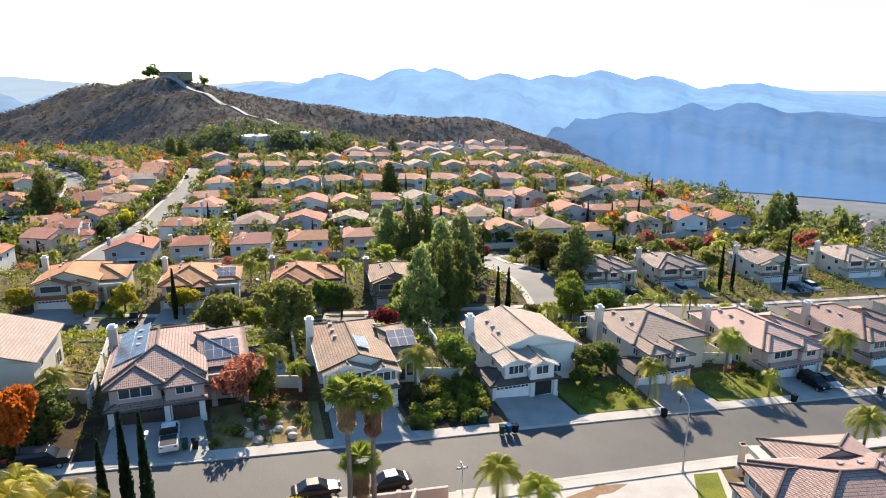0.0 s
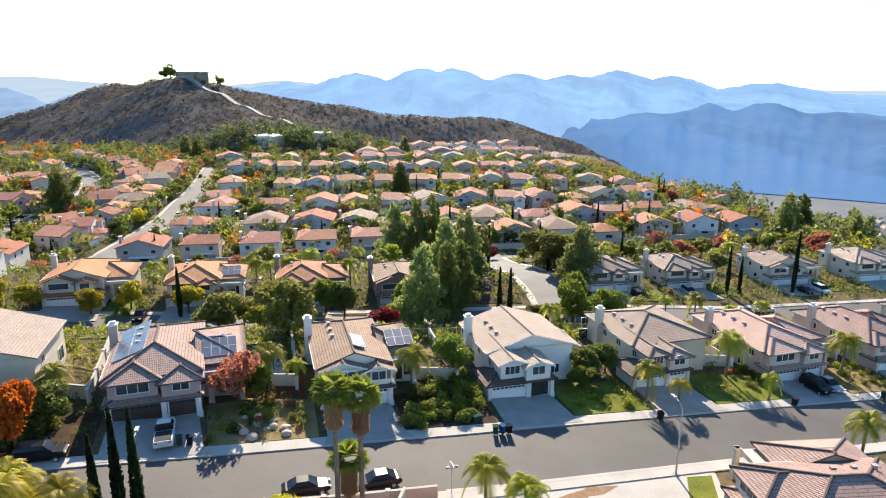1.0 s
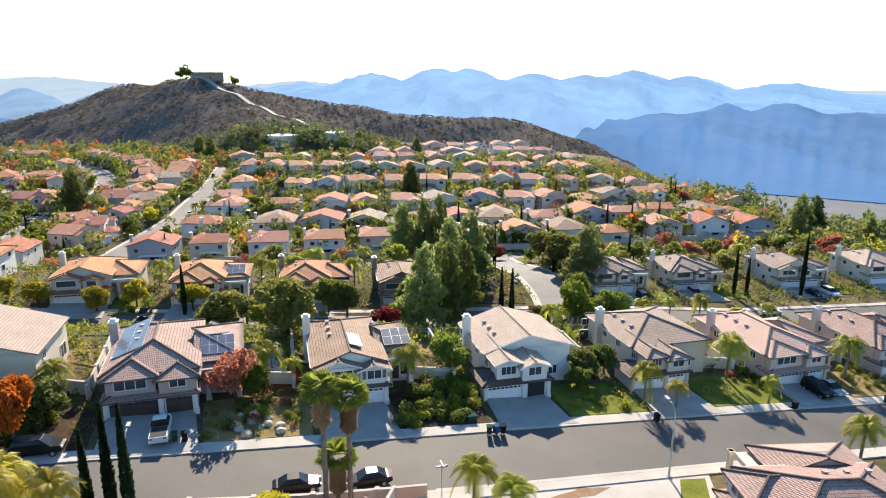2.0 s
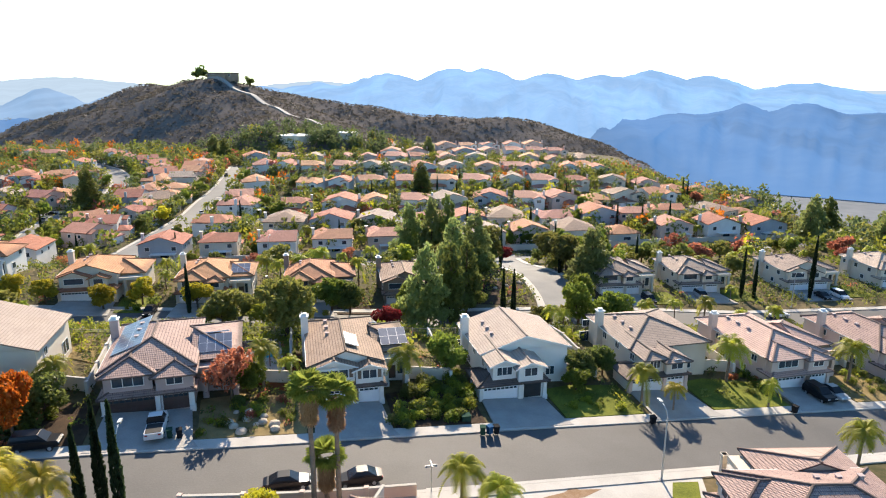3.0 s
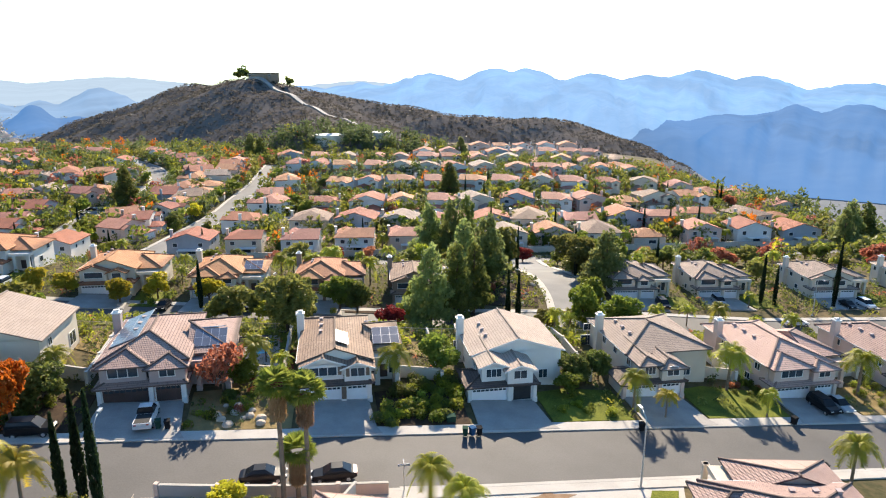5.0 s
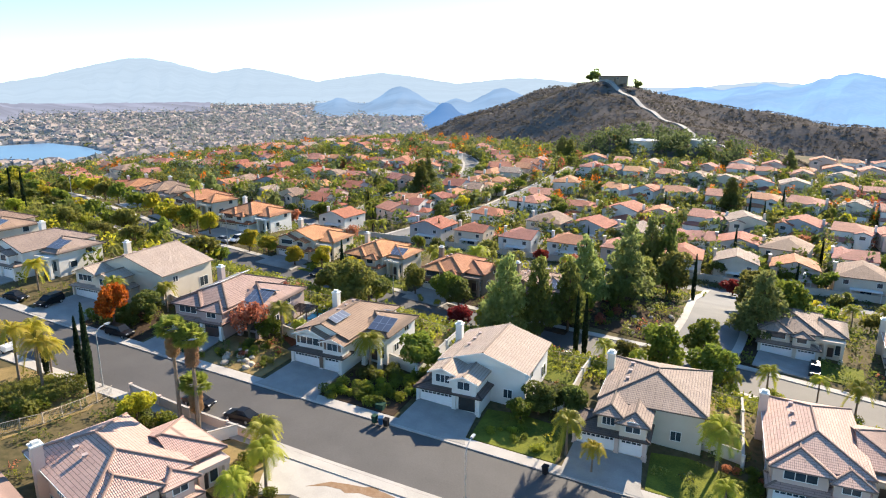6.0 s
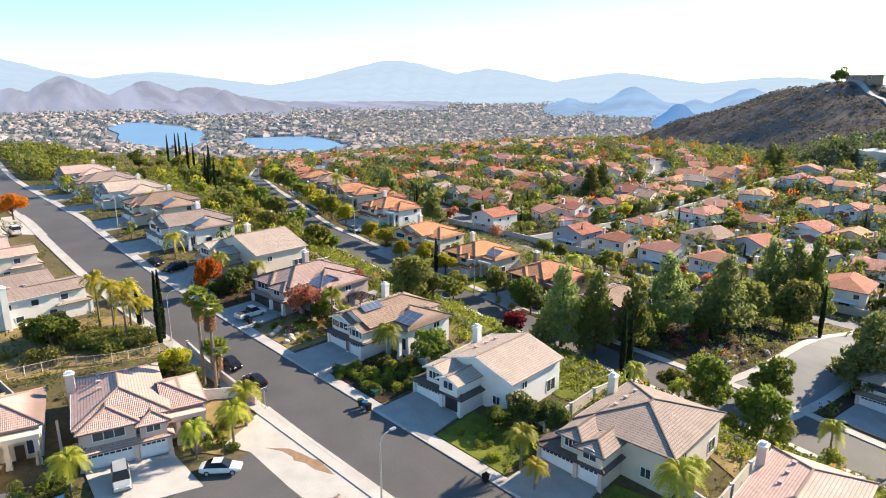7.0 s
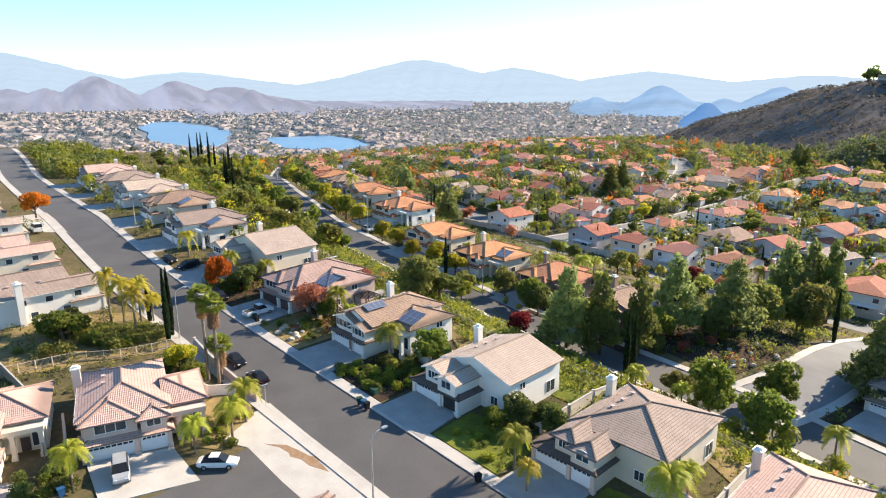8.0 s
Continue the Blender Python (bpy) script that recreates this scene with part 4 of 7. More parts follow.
for i, (x, y, a, w, t, W) in enumerate([(-103, 112.5, 14, "white", "orange", 10.5), (-72.5, 110.0, 16, "cream", "orange", 10), (-52, 114.5, 14, "cream", "orange", 9.4), (-32.5, 120.2, 13, "brown", "orange", 9.2), (-13.5, 124.5, 13, "brown", "tan", 8.8),
                                         (33, 144.0, 12, "cream", "beige", 10), (53, 151.0, 12, "cream", "beige", 10), (80, 156.0, 12, "cream", "beige", 11), (104, 160.5, 12, "cream", "pale", 11), (128, 164.5, 12, "cream", "beige", 11),
                                         (-127, 111, 4, "cream", "orange", 10), (-151, 112, -4, "pink", "tan", 10), (-176, 115, -10, "cream", "orange", 10), (-201, 119, -14, "pink", "terracotta", 10)]):
    h = street_house(x, y, a, W, w, t, f"{w} stucco house with {t} tile roof on the lower street", depth=14, ext=4.2, ext_deep=(4, 13), gable=i % 3 == 1, group="houses on the lower street", plain=True)
    if i in (2, 4):
        solar_array(h, (W + 0.2, 4.6, 5.2), (1, 0, 0), (0, 1, 0.4), 3, 2, 1.2, 1.6)


# ---- houses of the further streets: a few builds, repeated ----
def plain_house(W, D, wall, tiles, kind, label, group, near):
    """A two-storey house of the further streets: main body, gabled front wing, low garage, windows all round."""
    wm, rm = STUCCO[wall], ROOF[tiles]
    h = empty("house", label, "house", group)
    E = 5.6 if kind != 2 else 3.6
    g = -1 if kind == 1 else 1                       # which side the garage is on
    part("wall", boxes((-W / 2, W / 2, 1.5, D, -3, E)), wm, h)
    roof(h, -W / 2, W / 2, 1.5, D, E, 0.34, "x" if kind == 0 else "y", (kind == 2, kind != 1), rm, caps=False, wall=wm, over=0.4)
    ga, gb = sorted((-g * W / 2, g * W * 0.08))
    part("garage_wing", boxes((ga, gb, -2.8, 1.5, -3, 2.7)), wm, h)
    roof(h, ga, gb, -2.8, 2.2, 2.7, 0.36, "y" if kind else "x", (True, kind == 0), rm, caps=False, name="garage_roof", over=0.4)
    part("garage_door", boxes(((ga + gb) / 2 - W * 0.22, (ga + gb) / 2 + W * 0.22, -2.86, -2.75, 0, 2.1)), M_GARAGE, h)
    wa, wb = sorted((g * W * 0.1, g * (W / 2 - 0.2)))
    if kind != 2:
        part("upper_room", boxes((wa, wb, -0.4, 1.5, -3, E - 0.2)), wm, h)
        roof(h, wa, wb, -0.4, 5.5, E - 0.2, 0.4, "y", (False, False), rm, caps=False, wall=wm, back=False, over=0.4)
        small_window(h, "front", -0.4, (wa + wb) / 2, 3.4, 1.7, 1.3)
        for x in (-W * 0.3, W * 0.3):
            small_window(h, "back", D, x, 3.4, 1.3, 1.2)
    if kind != 2 and near:
        small_window(h, "front", -0.4, (wa + wb) / 2, 0.6, 1.5, 1.6)
        small_window(h, "front", 1.5, (ga + gb) / 2, 3.6, 1.6, 1.1)
        for face, x in (("left", -W / 2), ("right", W / 2)):
            small_window(h, face, x, D * 0.38, 3.4, 1.1, 1.1)
            small_window(h, face, x, D * 0.72, 3.4, 1.1, 1.1)
        part("lean_to_roof", boxes((-W * 0.36, W * 0.22, D, D + 2.4, 2.5, 2.68)), M_TRIM, h, "white patio roof at the back")
        for x in (-W * 0.34, W * 0.2):
            part("patio_post", boxes((x - 0.1, x + 0.1, D + 2.1, D + 2.3, -1, 2.5)), M_TRIM, h)
    elif kind == 2:
        small_window(h, "front", 1.5, (wa + wb) / 2, 0.9, 1.8, 1.3)
    if near:
        small_window(h, "back", D, -W * 0.08, 0.3, 2.6, 1.9)
    ch = part("chimney", boxes((W / 2 - 0.2, W / 2 + 0.55, D * 0.5, D * 0.5 + 0.9, -2, E + 2.1)), wm, h)
    if near:
        part("chimney_cap", boxes((W / 2 - 0.3, W / 2 + 0.7, D * 0.5 - 0.1, D * 0.5 + 1.0, E + 2.1, E + 2.28)), M_TRIM, ch)
    return h


PLOTS = []   # where houses stand
for o in list(scene.objects):
    if o.name.startswith("house") and o.parent is None:
        c = o.matrix_basis @ Vector((5, 8, 0))
        PLOTS.append((c.x, c.y))
ROADS = [p for line in [STREET1, STREET2, STREET3, CROSS] + FAR_STREETS for p in resample(line, 5.0)]
protos = {}
KINDS = [("cream", "terracotta", 0), ("cream", "beige", 1), ("white", "terracotta", 1), ("pink", "rose", 0), ("cream", "orange", 2), ("white", "rose", 0), ("pink", "orange", 1), ("grey", "terracotta", 1), ("white", "terracotta", 3), ("pink", "rose", 1), ("white", "orange", 0), ("cream", "tan", 3)]
rng = random.Random(4)


def set_house(x, y, turn, pick, group):
    m = pose(x, y, ground_at(x, y) + 0.3, 0, 0, turn)
    near = y < 262 and x > -150
    key = (pick, near)
    if key not in protos:
        w, t, k = KINDS[pick]
        protos[key] = plain_house(11.4 + 0.6 * (pick % 4), 11.5 + pick % 3, w, t, k, f"{w} stucco house with {t} tile roof", group, near)
        protos[key].matrix_basis = m
    else:
        tagged(copy_thing(protos[key], m @ Matrix.Diagonal((rng.uniform(0.95, 1.16), rng.uniform(0.94, 1.12), rng.uniform(0.92, 1.06), 1))), group=group)
    PLOTS.append((x, y))


# the row behind the garden wall, with its backs to the wall
for k, x in enumerate((-136, -96, -80, -62, -45, -28, -11, 4, 19, 36, 52, 72, 89, 105)):
    y = 209 + 0.25 * x + 15.5
    set_house(x, y, 194 + rng.uniform(-4, 4), (k * 5 + 2) % len(KINDS), "houses behind the garden wall")
count = 0
for line in FAR_STREETS:
    pts = resample(line, 1.0)
    along = 6.0
    s, last = 0.0, pts[0]
    for i, p in enumerate(pts[1:-1], 1):
        s += (p - last).length
        last = p
        if s < along:
            continue
        along += 16.2 + rng.uniform(-0.8, 1.6)
        d = (pts[i + 1] - pts[i - 1]).normalized()
        n = Vector((-d.y, d.x))
        for side in (1, -1):
            q = p + n * side * (11.0 + rng.uniform(-0.8, 3.2))
            centre = p + n * side * 16.5
            if min((centre.x - a) ** 2 + (centre.y - b) ** 2 for a, b in PLOTS) < 13.2 ** 2:
                continue
            if min((centre.x - r.x) ** 2 + (centre.y - r.y) ** 2 for r in ROADS) < 12 ** 2:
                continue
            if centre.x < -205 and rng.random() < 0.4:
                continue
            back = n * side
            turn = math.degrees(math.atan2(back.y, back.x)) - 90
            set_house(q.x, q.y, turn + rng.uniform(-17, 17), rng.randrange(len(KINDS)), "houses of the further streets")
            PLOTS[-1] = (centre.x, centre.y)
            count += 1

# ---- plants ----
def leaf_mesh(name, centres, size, material, rnd, up=0.0, bend=0.25):
    """Small bent leaf sprays (two triangles each) at the given places."""
    c = np.asarray(centres, float)
    n = len(c)
    a = rnd.normal(size=(n, 3))
    a[:, 2] += up
    a /= np.linalg.norm(a, axis=1)[:, None]
    b = np.cross(a, rnd.normal(size=(n, 3)))
    b /= np.linalg.norm(b, axis=1)[:, None] + 1e-9
    s = np.asarray(size) * rnd.uniform(0.65, 1.35, (n, 1))
    nrm = np.cross(a, b)
    v = np.stack((c - a * s, c + b * s * 0.55 + nrm * s * bend, c + a * s, c - b * s * 0.55 + nrm * s * bend), 1).reshape(-1, 3)
    i = np.arange(n) * 4
    f = np.concatenate((np.stack((i, i + 1, i + 2), 1), np.stack((i, i + 2, i + 3), 1)))
    me = bpy.data.meshes.new(name)
    me.from_pydata(v.tolist(), [], f.tolist())
    me.materials.append(material)
    return me


def blob_points(blobs, n, rnd, shell=0.62):
    """Places near the surfaces of several ellipsoids (x, y, z, rx, ry, rz)."""
    w = np.array([b[3] * b[4] + b[3] * b[5] for b in blobs])
    pick = rnd.choice(len(blobs), n, p=w / w.sum())
    d = rnd.normal(size=(n, 3))
    d /= np.linalg.norm(d, axis=1)[:, None]
    r = shell + (1.06 - shell) * rnd.random((n, 1)) ** 0.6
    B = np.array(blobs)[pick]
    return B[:, :3] + d * r * B[:, 3:]


def limb_mesh(limbs, sides=7):
    bm = bmesh.new()
    for p, q, r0, r1 in limbs:
        tube(bm, p, q, r0, r1, sides)
    return bm


def broad_tree(leaf, seed, n, size, label, name="tree", category="tree", group=""):
    """A round-headed tree, one unit high and wide: forked trunk, limbs, crown of clumps with gaps."""
    rnd = np.random.default_rng(seed)
    t = empty(name, label, category, group)
    blobs, limbs = [], [((0, 0, -0.06), (0.01, 0, 0.34), 0.035, 0.022)]
    for k in range(11):
        a, r = 2.4 * k + rnd.uniform(-0.4, 0.4), 0.3 * math.sqrt((k + 0.5) / 11)
        z = 0.36 + 0.42 * rnd.random() * (1 - r) + 0.12 * (k % 3 == 0)
        s = rnd.uniform(0.13, 0.21)
        c = (r * math.cos(a), r * math.sin(a), z)
        blobs.append((*c, s, s, s * 0.85))
        limbs.append(((0.01, 0, 0.22 + 0.1 * rnd.random()), c, 0.014, 0.004))
    part("trunk", limb_mesh(limbs), M_TRUNK, t)
    crown = new("crown", leaf_mesh("crown", blob_points(blobs, n, rnd), size, LEAF[leaf], rnd))
    crown.parent = t
    return t


def tall_tree(leaf, seed, n, size, label):
    """A tall uneven evergreen, one unit high and wide."""
    rnd = np.random.default_rng(seed)
    t = empty("evergreen_tree", label, "tree")
    limbs, blobs = [((0, 0, -0.03), (0, 0, 0.95), 0.035, 0.006)], []
    for k in range(26):
        z = 0.16 + 0.8 * k / 25
        reach = 0.44 * (1.08 - z) ** 0.75 * rnd.uniform(0.6, 1.1)
        a = 2.4 * k + rnd.uniform(-0.5, 0.5)
        c = (reach * math.cos(a) * 0.75, reach * math.sin(a) * 0.75, z + 0.03)
        limbs.append(((0, 0, z - 0.04), c, 0.012, 0.003))
        blobs.append((*c, 0.22 * (1.2 - z), 0.22 * (1.2 - z), 0.075))
    part("trunk", limb_mesh(limbs, 6), M_TRUNK, t)
    crown = new("crown", leaf_mesh("crown", blob_points(blobs, n, rnd, 0.2), size, LEAF[leaf], rnd))
    crown.parent = t
    return t


def cypress_tree(seed, n, size, label):
    rnd = np.random.default_rng(seed)
    t = empty("cypress_tree", label, "tree")
    part("trunk", limb_mesh([((0, 0, -0.04), (0, 0, 0.9), 0.12, 0.02)], 6), M_TRUNK, t)
    z = rnd.random(n) ** 0.85
    r = 0.5 * np.clip(np.sin(np.pi * np.clip(z * 0.86 + 0.14, 0, 1)) ** 0.6, 0.03, 1) * (0.75 + 0.3 * rnd.random(n)) * np.where(z > 0.5, 1.25 - z * 0.75, 1)
    a = rnd.random(n) * 2 * np.pi
    pts = np.stack((r * np.cos(a), r * np.sin(a), 0.02 + z * 0.98), 1)
    crown = new("crown", leaf_mesh("crown", pts, 1.0, LEAF["cypress"], rnd, up=1.5))
    # a slim unit: sprays are stretched with the tree, so they are cut small across
    co = np.empty(len(crown.data.vertices) * 3)
    crown.data.vertices.foreach_get("co", co)
    co = co.reshape(-1, 4, 3)
    mid = pts[:, None, :]
    co = mid + (co - mid) * np.array((0.2, 0.2, size))
    crown.data.vertices.foreach_set("co", co.ravel())
    crown.parent = t
    return t


def frond(vs, fs, base, az, lift, length, droop, width, steps=13):
    """A feather frond: a drooping rib with leaflets on both sides, each a thin triangle pair."""
    out, upv = Vector((math.cos(az), math.sin(az), 0)), Vector((0, 0, 1))
    side = Vector((-math.sin(az), math.cos(az), 0))
    pts = []
    for k in range(steps + 1):
        s = k / steps
        pts.append(Vector(base) + out * length * s * math.cos(lift) * (1 - 0.25 * s) + upv * length * (math.sin(lift) * s - droop * s * s))
    for k in range(steps):
        s = (k + 0.5) / steps
        w = width * (0.5 + 0.5 * math.sin(math.pi * min(1, s * 0.9 + 0.12)))
        for sgn in (1, -1):
            for half in (0, 0.5):
                p = pts[k].lerp(pts[k + 1], half)
                q = pts[k].lerp(pts[k + 1], half + 0.45)
                tip = p.lerp(q, 0.9) + side * sgn * w * 0.9 + out * w * 0.5 - upv * w * 0.42
                i = len(vs)
                vs += [p, q, tip]
                fs.append((i, i + 1, i + 2))


def palm_tree(leaf, seed, label, fronds=22, height=6.0, name="palm_tree"):
    """A feather palm in metres, with a trunk of that height: ringed slender trunk, arching fronds."""
    rnd = random.Random(seed)
    t = empty(name, label, "palm tree")
    bm = bmesh.new()
    bow = rnd.uniform(-0.25, 0.25)
    st = (height + 0.2) / 10
    for k in range(10):
        z0, z1 = -0.4 + st * k, -0.4 + st * (k + 1)
        tube(bm, (bow * (z0 / height) ** 2, 0, z0), (bow * (z1 / height) ** 2, 0, z1), 0.2 - 0.006 * k, 0.185 - 0.006 * k, 8, k in (0, 9))
    part("trunk", bm, M_PALMTRUNK, t)
    vs, fs = [], []
    for k in range(fronds):
        az = 2.4 * k + rnd.uniform(-0.3, 0.3)
        lift = rnd.uniform(0.1, 1.2) if k > 4 else rnd.uniform(-0.5, 0.1)
        frond(vs, fs, (bow, 0, height - 0.2), az, lift, rnd.uniform(2.7, 3.7), rnd.uniform(0.5, 0.85), 0.8)
    me = bpy.data.meshes.new("fronds")
    me.from_pydata([tuple(v) for v in vs], [], fs)
    me.materials.append(LEAF[leaf])
    o = new("fronds", me)
    o.parent = t
    return t


def fan_palm(seed, height, label):
    """A tall fan palm: stout trunk, a skirt of dry leaves and a round green head."""
    rnd = random.Random(seed)
    t = empty("fan_palm", label, "palm tree")
    bm = bmesh.new()
    n = int(height / 0.8)
    for k in range(n):
        z0, z1 = -0.5 + (height + 0.2) * k / n, -0.5 + (height + 0.2) * (k + 1) / n
        tube(bm, (0.1 * math.sin(z0 * 0.3), 0, z0), (0.1 * math.sin(z1 * 0.3), 0, z1), 0.27 - 0.08 * k / n, 0.255 - 0.08 * k / n, 9, k in (0, n - 1))
    part("trunk", bm, M_PALMTRUNK, t)
    for nm, leaf, count, lo, hi, drop, label2 in (("skirt", "dry", 200, -1.35, -0.6, 2.7, "brown skirt of dead fronds"), ("head", "fan", 70, -0.25, 1.4, 0.0, "")):
        vs, fs = [], []
        for k in range(count):
            az, lift = 2.4 * k + rnd.uniform(-0.2, 0.2), rnd.uniform(lo, hi)
            base = Vector((0, 0, height - drop * rnd.random() * 0.9))
            d = Vector((math.cos(az) * math.cos(lift), math.sin(az) * math.cos(lift), math.sin(lift)))
            stem = rnd.uniform(0.75, 1.25) if nm == "head" else 0.4
            c = base + d * stem
            s1 = d.cross(Vector((0, 0, 1))).normalized()
            n1 = s1.cross(d)
            for j in range(9):
                a0 = radians(-68 + 17 * j)
                dirn = d * math.cos(a0) + s1 * math.sin(a0) - n1 * 0.1
                L = rnd.uniform(0.9, 1.2) * (1.0 if nm == "head" else 0.75)
                i = len(vs)
                wv = (s1 * math.cos(a0) - d * math.sin(a0)) * 0.1
                vs += [c, c + dirn * L * 0.6 + wv, c + dirn * L - Vector((0, 0, 0.15)), c + dirn * L * 0.6 - wv]
                fs += [(i, i + 1, i + 2), (i, i + 2, i + 3)]
        me = bpy.data.meshes.new(nm)
        me.from_pydata([tuple(v) for v in vs], [], fs)
        me.materials.append(LEAF[leaf])
        o = tagged(new(nm, me), label2)
        o.parent = t
    return t


def shrub(leaf, seed, n, label):
    """A rounded bush, one unit high and wide."""
    rnd = np.random.default_rng(seed)
    blobs = [(0.22 * math.cos(2.1 * k) * (k > 0), 0.22 * math.sin(2.1 * k) * (k > 0), 0.42 + 0.12 * (k == 0), 0.3, 0.3, 0.42) for k in range(5)]
    return tagged(new("shrub", leaf_mesh("shrub", blob_points(blobs, n, rnd, 0.7), 0.085, LEAF[leaf], rnd)), label, "shrub")


PROTO = {}


def plant(key, make, x, y, w, h, turn=None, lift=0.0, group=""):
    """Set one plant: the first of its build is the build itself, the rest are copies of it."""
    turn = rng.uniform(0, 360) if turn is None else turn
    m = pose(x, y, ground_at(x, y) + lift, 0, 0, turn) @ Matrix.Diagonal((w, w, h, 1))
    if key not in PROTO:
        PROTO[key] = make()
        PROTO[key].matrix_basis = m
        ob = PROTO[key]
    else:
        ob = copy_thing(PROTO[key], Matrix.Identity(4))
        ob.matrix_basis = m
    return tagged(ob, group=group)


NAMES = {"green": "green broadleaf tree with a rounded crown", "dark": "dark green dense broadleaf tree", "olive": "olive green leafy tree with uneven crown", "yellow": "golden yellow autumn tree with rounded crown", "lime": "bright yellow-green leafy tree",
         "orange": "orange autumn tree with a loose crown", "red": "dark red-leaved ornamental garden tree", "rust": "rusty red autumn tree with thin crown", "pine": "tall grey-green evergreen tree"}


def near_tree(leaf, x, y, h, w, v=0):
    return plant(("near", leaf, v), lambda: broad_tree(leaf, 11 + v, 2300 if leaf != "rust" else 800, 0.042, NAMES[leaf]), x, y, w * 1.25, h * 1.05)


def mid_tree(leaf, x, y, h, w, v=0):
    return plant(("mid", leaf, v), lambda: broad_tree(leaf, 31 + v, 620, 0.075, NAMES[leaf]), x, y, w * 1.25, h * 1.05)


def evergreen(x, y, h, w, v=0, leaf="pine"):
    return plant(("tall", leaf, v), lambda: tall_tree(leaf, 51 + v, 3400, 0.034, NAMES.get(leaf, "tall dark evergreen tree")), x, y, w * 1.55, h)


def palm(x, y, h, v=0, leaf="palm"):
    s = max(0.62, h / 8.0)
    if h > 9:
        return plant(("palm", leaf, v, h), lambda: palm_tree(leaf, 71 + v, f"tall slender queen palm with {'green' if leaf == 'palm' else 'golden yellow'} fronds", 30, h - 1.6), x, y, 0.95, 1.0)
    name = "queen palm with arching green fronds" if leaf == "palm" else "queen palm with golden yellow fronds"
    return plant(("palm", leaf, v), lambda: palm_tree(leaf, 71 + v, name, 38), x, y, s * 1.05, s)


def cypress(x, y, h, v=0):
    return plant(("cypress", v), lambda: cypress_tree(91 + v, 1500, 0.03, "slender dark green columnar cypress"), x, y, 0.62 + 0.025 * h, h)


def bush(leaf, x, y, w, h, v=0):
    return plant(("bush", leaf, v), lambda: shrub(leaf, 111 + v, 330, f"rounded {'dark green' if leaf == 'dark' else leaf} garden shrub"), x, y, w, h)


for i, (x, y, h) in enumerate([(28.2, 80.8, 7.0), (40.6, 96.6, 5.4), (-3.4, 77.6, 7.8), (-49.2, 60.6, 7.2), (-18.0, 76.0, 4.2), (8.8, 51.0, 7.0), (5.3, 53.3, 7.4), (10.2, 46.4, 6.1), (12.5, 33.4, 7.1),
                                (18.7, 108.7, 6.2), (21.7, 115.6, 5.4), (35.3, 121.8, 4.8), (39.4, 126.5, 6.3), (-33.3, 132.8, 7.9), (-30.0, 137.0, 8.9), (-93.2, 121.6, 4.5), (-15.0, 140.5, 6.7), (-104, 106.0, 15.4), (-149.6, 33.5, 7.7), (-32.8, 143, 7.1)]):
    palm(x, y, h, i % 3)
for i, (x, y, h) in enumerate([(-66.6, 54.3, 7.3), (-30.5, 40.0, 10.4), (-27.0, 41.6, 9.6), (-31.5, 42.6, 9.8), (-33.5, 38.0, 11.0), (-33.0, 44.6, 6.4), (-28.5, 33.6, 5.0), (32.2, 79.9, 3.5)]):
    palm(x, y, h, i % 2, "goldpalm")
for i, (x, y, h) in enumerate([(42.9, 91.0, 8.6), (62.6, 95.2, 8.7), (46.2, 84.0, 4.6), (50.4, 69.5, 7.6), (-43.0, 66.6, 6.6), (51.8, 129, 7.4), (22.1, 118.7, 5.8), (46.2, 130.3, 5.6), (31.9, 123.4, 6.3), (-41, 134.1, 6.5), (-37, 131.2, 6.8),
                                (-20.8, 134.8, 7.8), (-60.5, 128.3, 5.5), (-57.5, 121.3, 4.9), (54.3, 169.3, 5.4), (108.9, 172, 6.5), (63.2, 146.5, 4.6), (-21.1, 74.6, 7.6), (58.5, 127, 5.5), (66, 130, 6)]):
    palm(x, y, h, (i + 1) % 3)
for i, (x, y, h) in enumerate([(-8.1, 50.4, 13.2), (-6.0, 51.6, 12.3), (-7.3, 52.2, 5.6)]):
    ob = fan_palm(130 + i, h, "fan palm with brown skirt beside the wall" if h > 9 else "short fan palm with brown skirt")
    ob.matrix_basis = pose(x, y, ground_at(x, y), 0, 0, 120 * i)
for i, (x, y, h) in enumerate([(-23.8, 46.3, 12.3), (-25.8, 47.0, 11.8), (-27.5, 46.5, 9.6), (-33.0, 44.0, 7.8), (10.3, 114.6, 12.0), (12.2, 114.2, 11.8), (-47.5, 109.9, 9.5), (66.6, 149.3, 11.8), (69.7, 149.8, 9.2), (82.7, 150.5, 15.0),
                                (-157.3, 77.3, 13.8), (-149.8, 78.1, 14.0), (-188.5, 82.9, 15), (-194, 84, 14), (-252, 78.6, 15.4), (-243.7, 79.2, 16), (-230.5, 80.7, 17), (-262, 76, 14), (-222, 82, 13), (-180, 80, 13)]):
    cypress(x, y, h, i % 2)
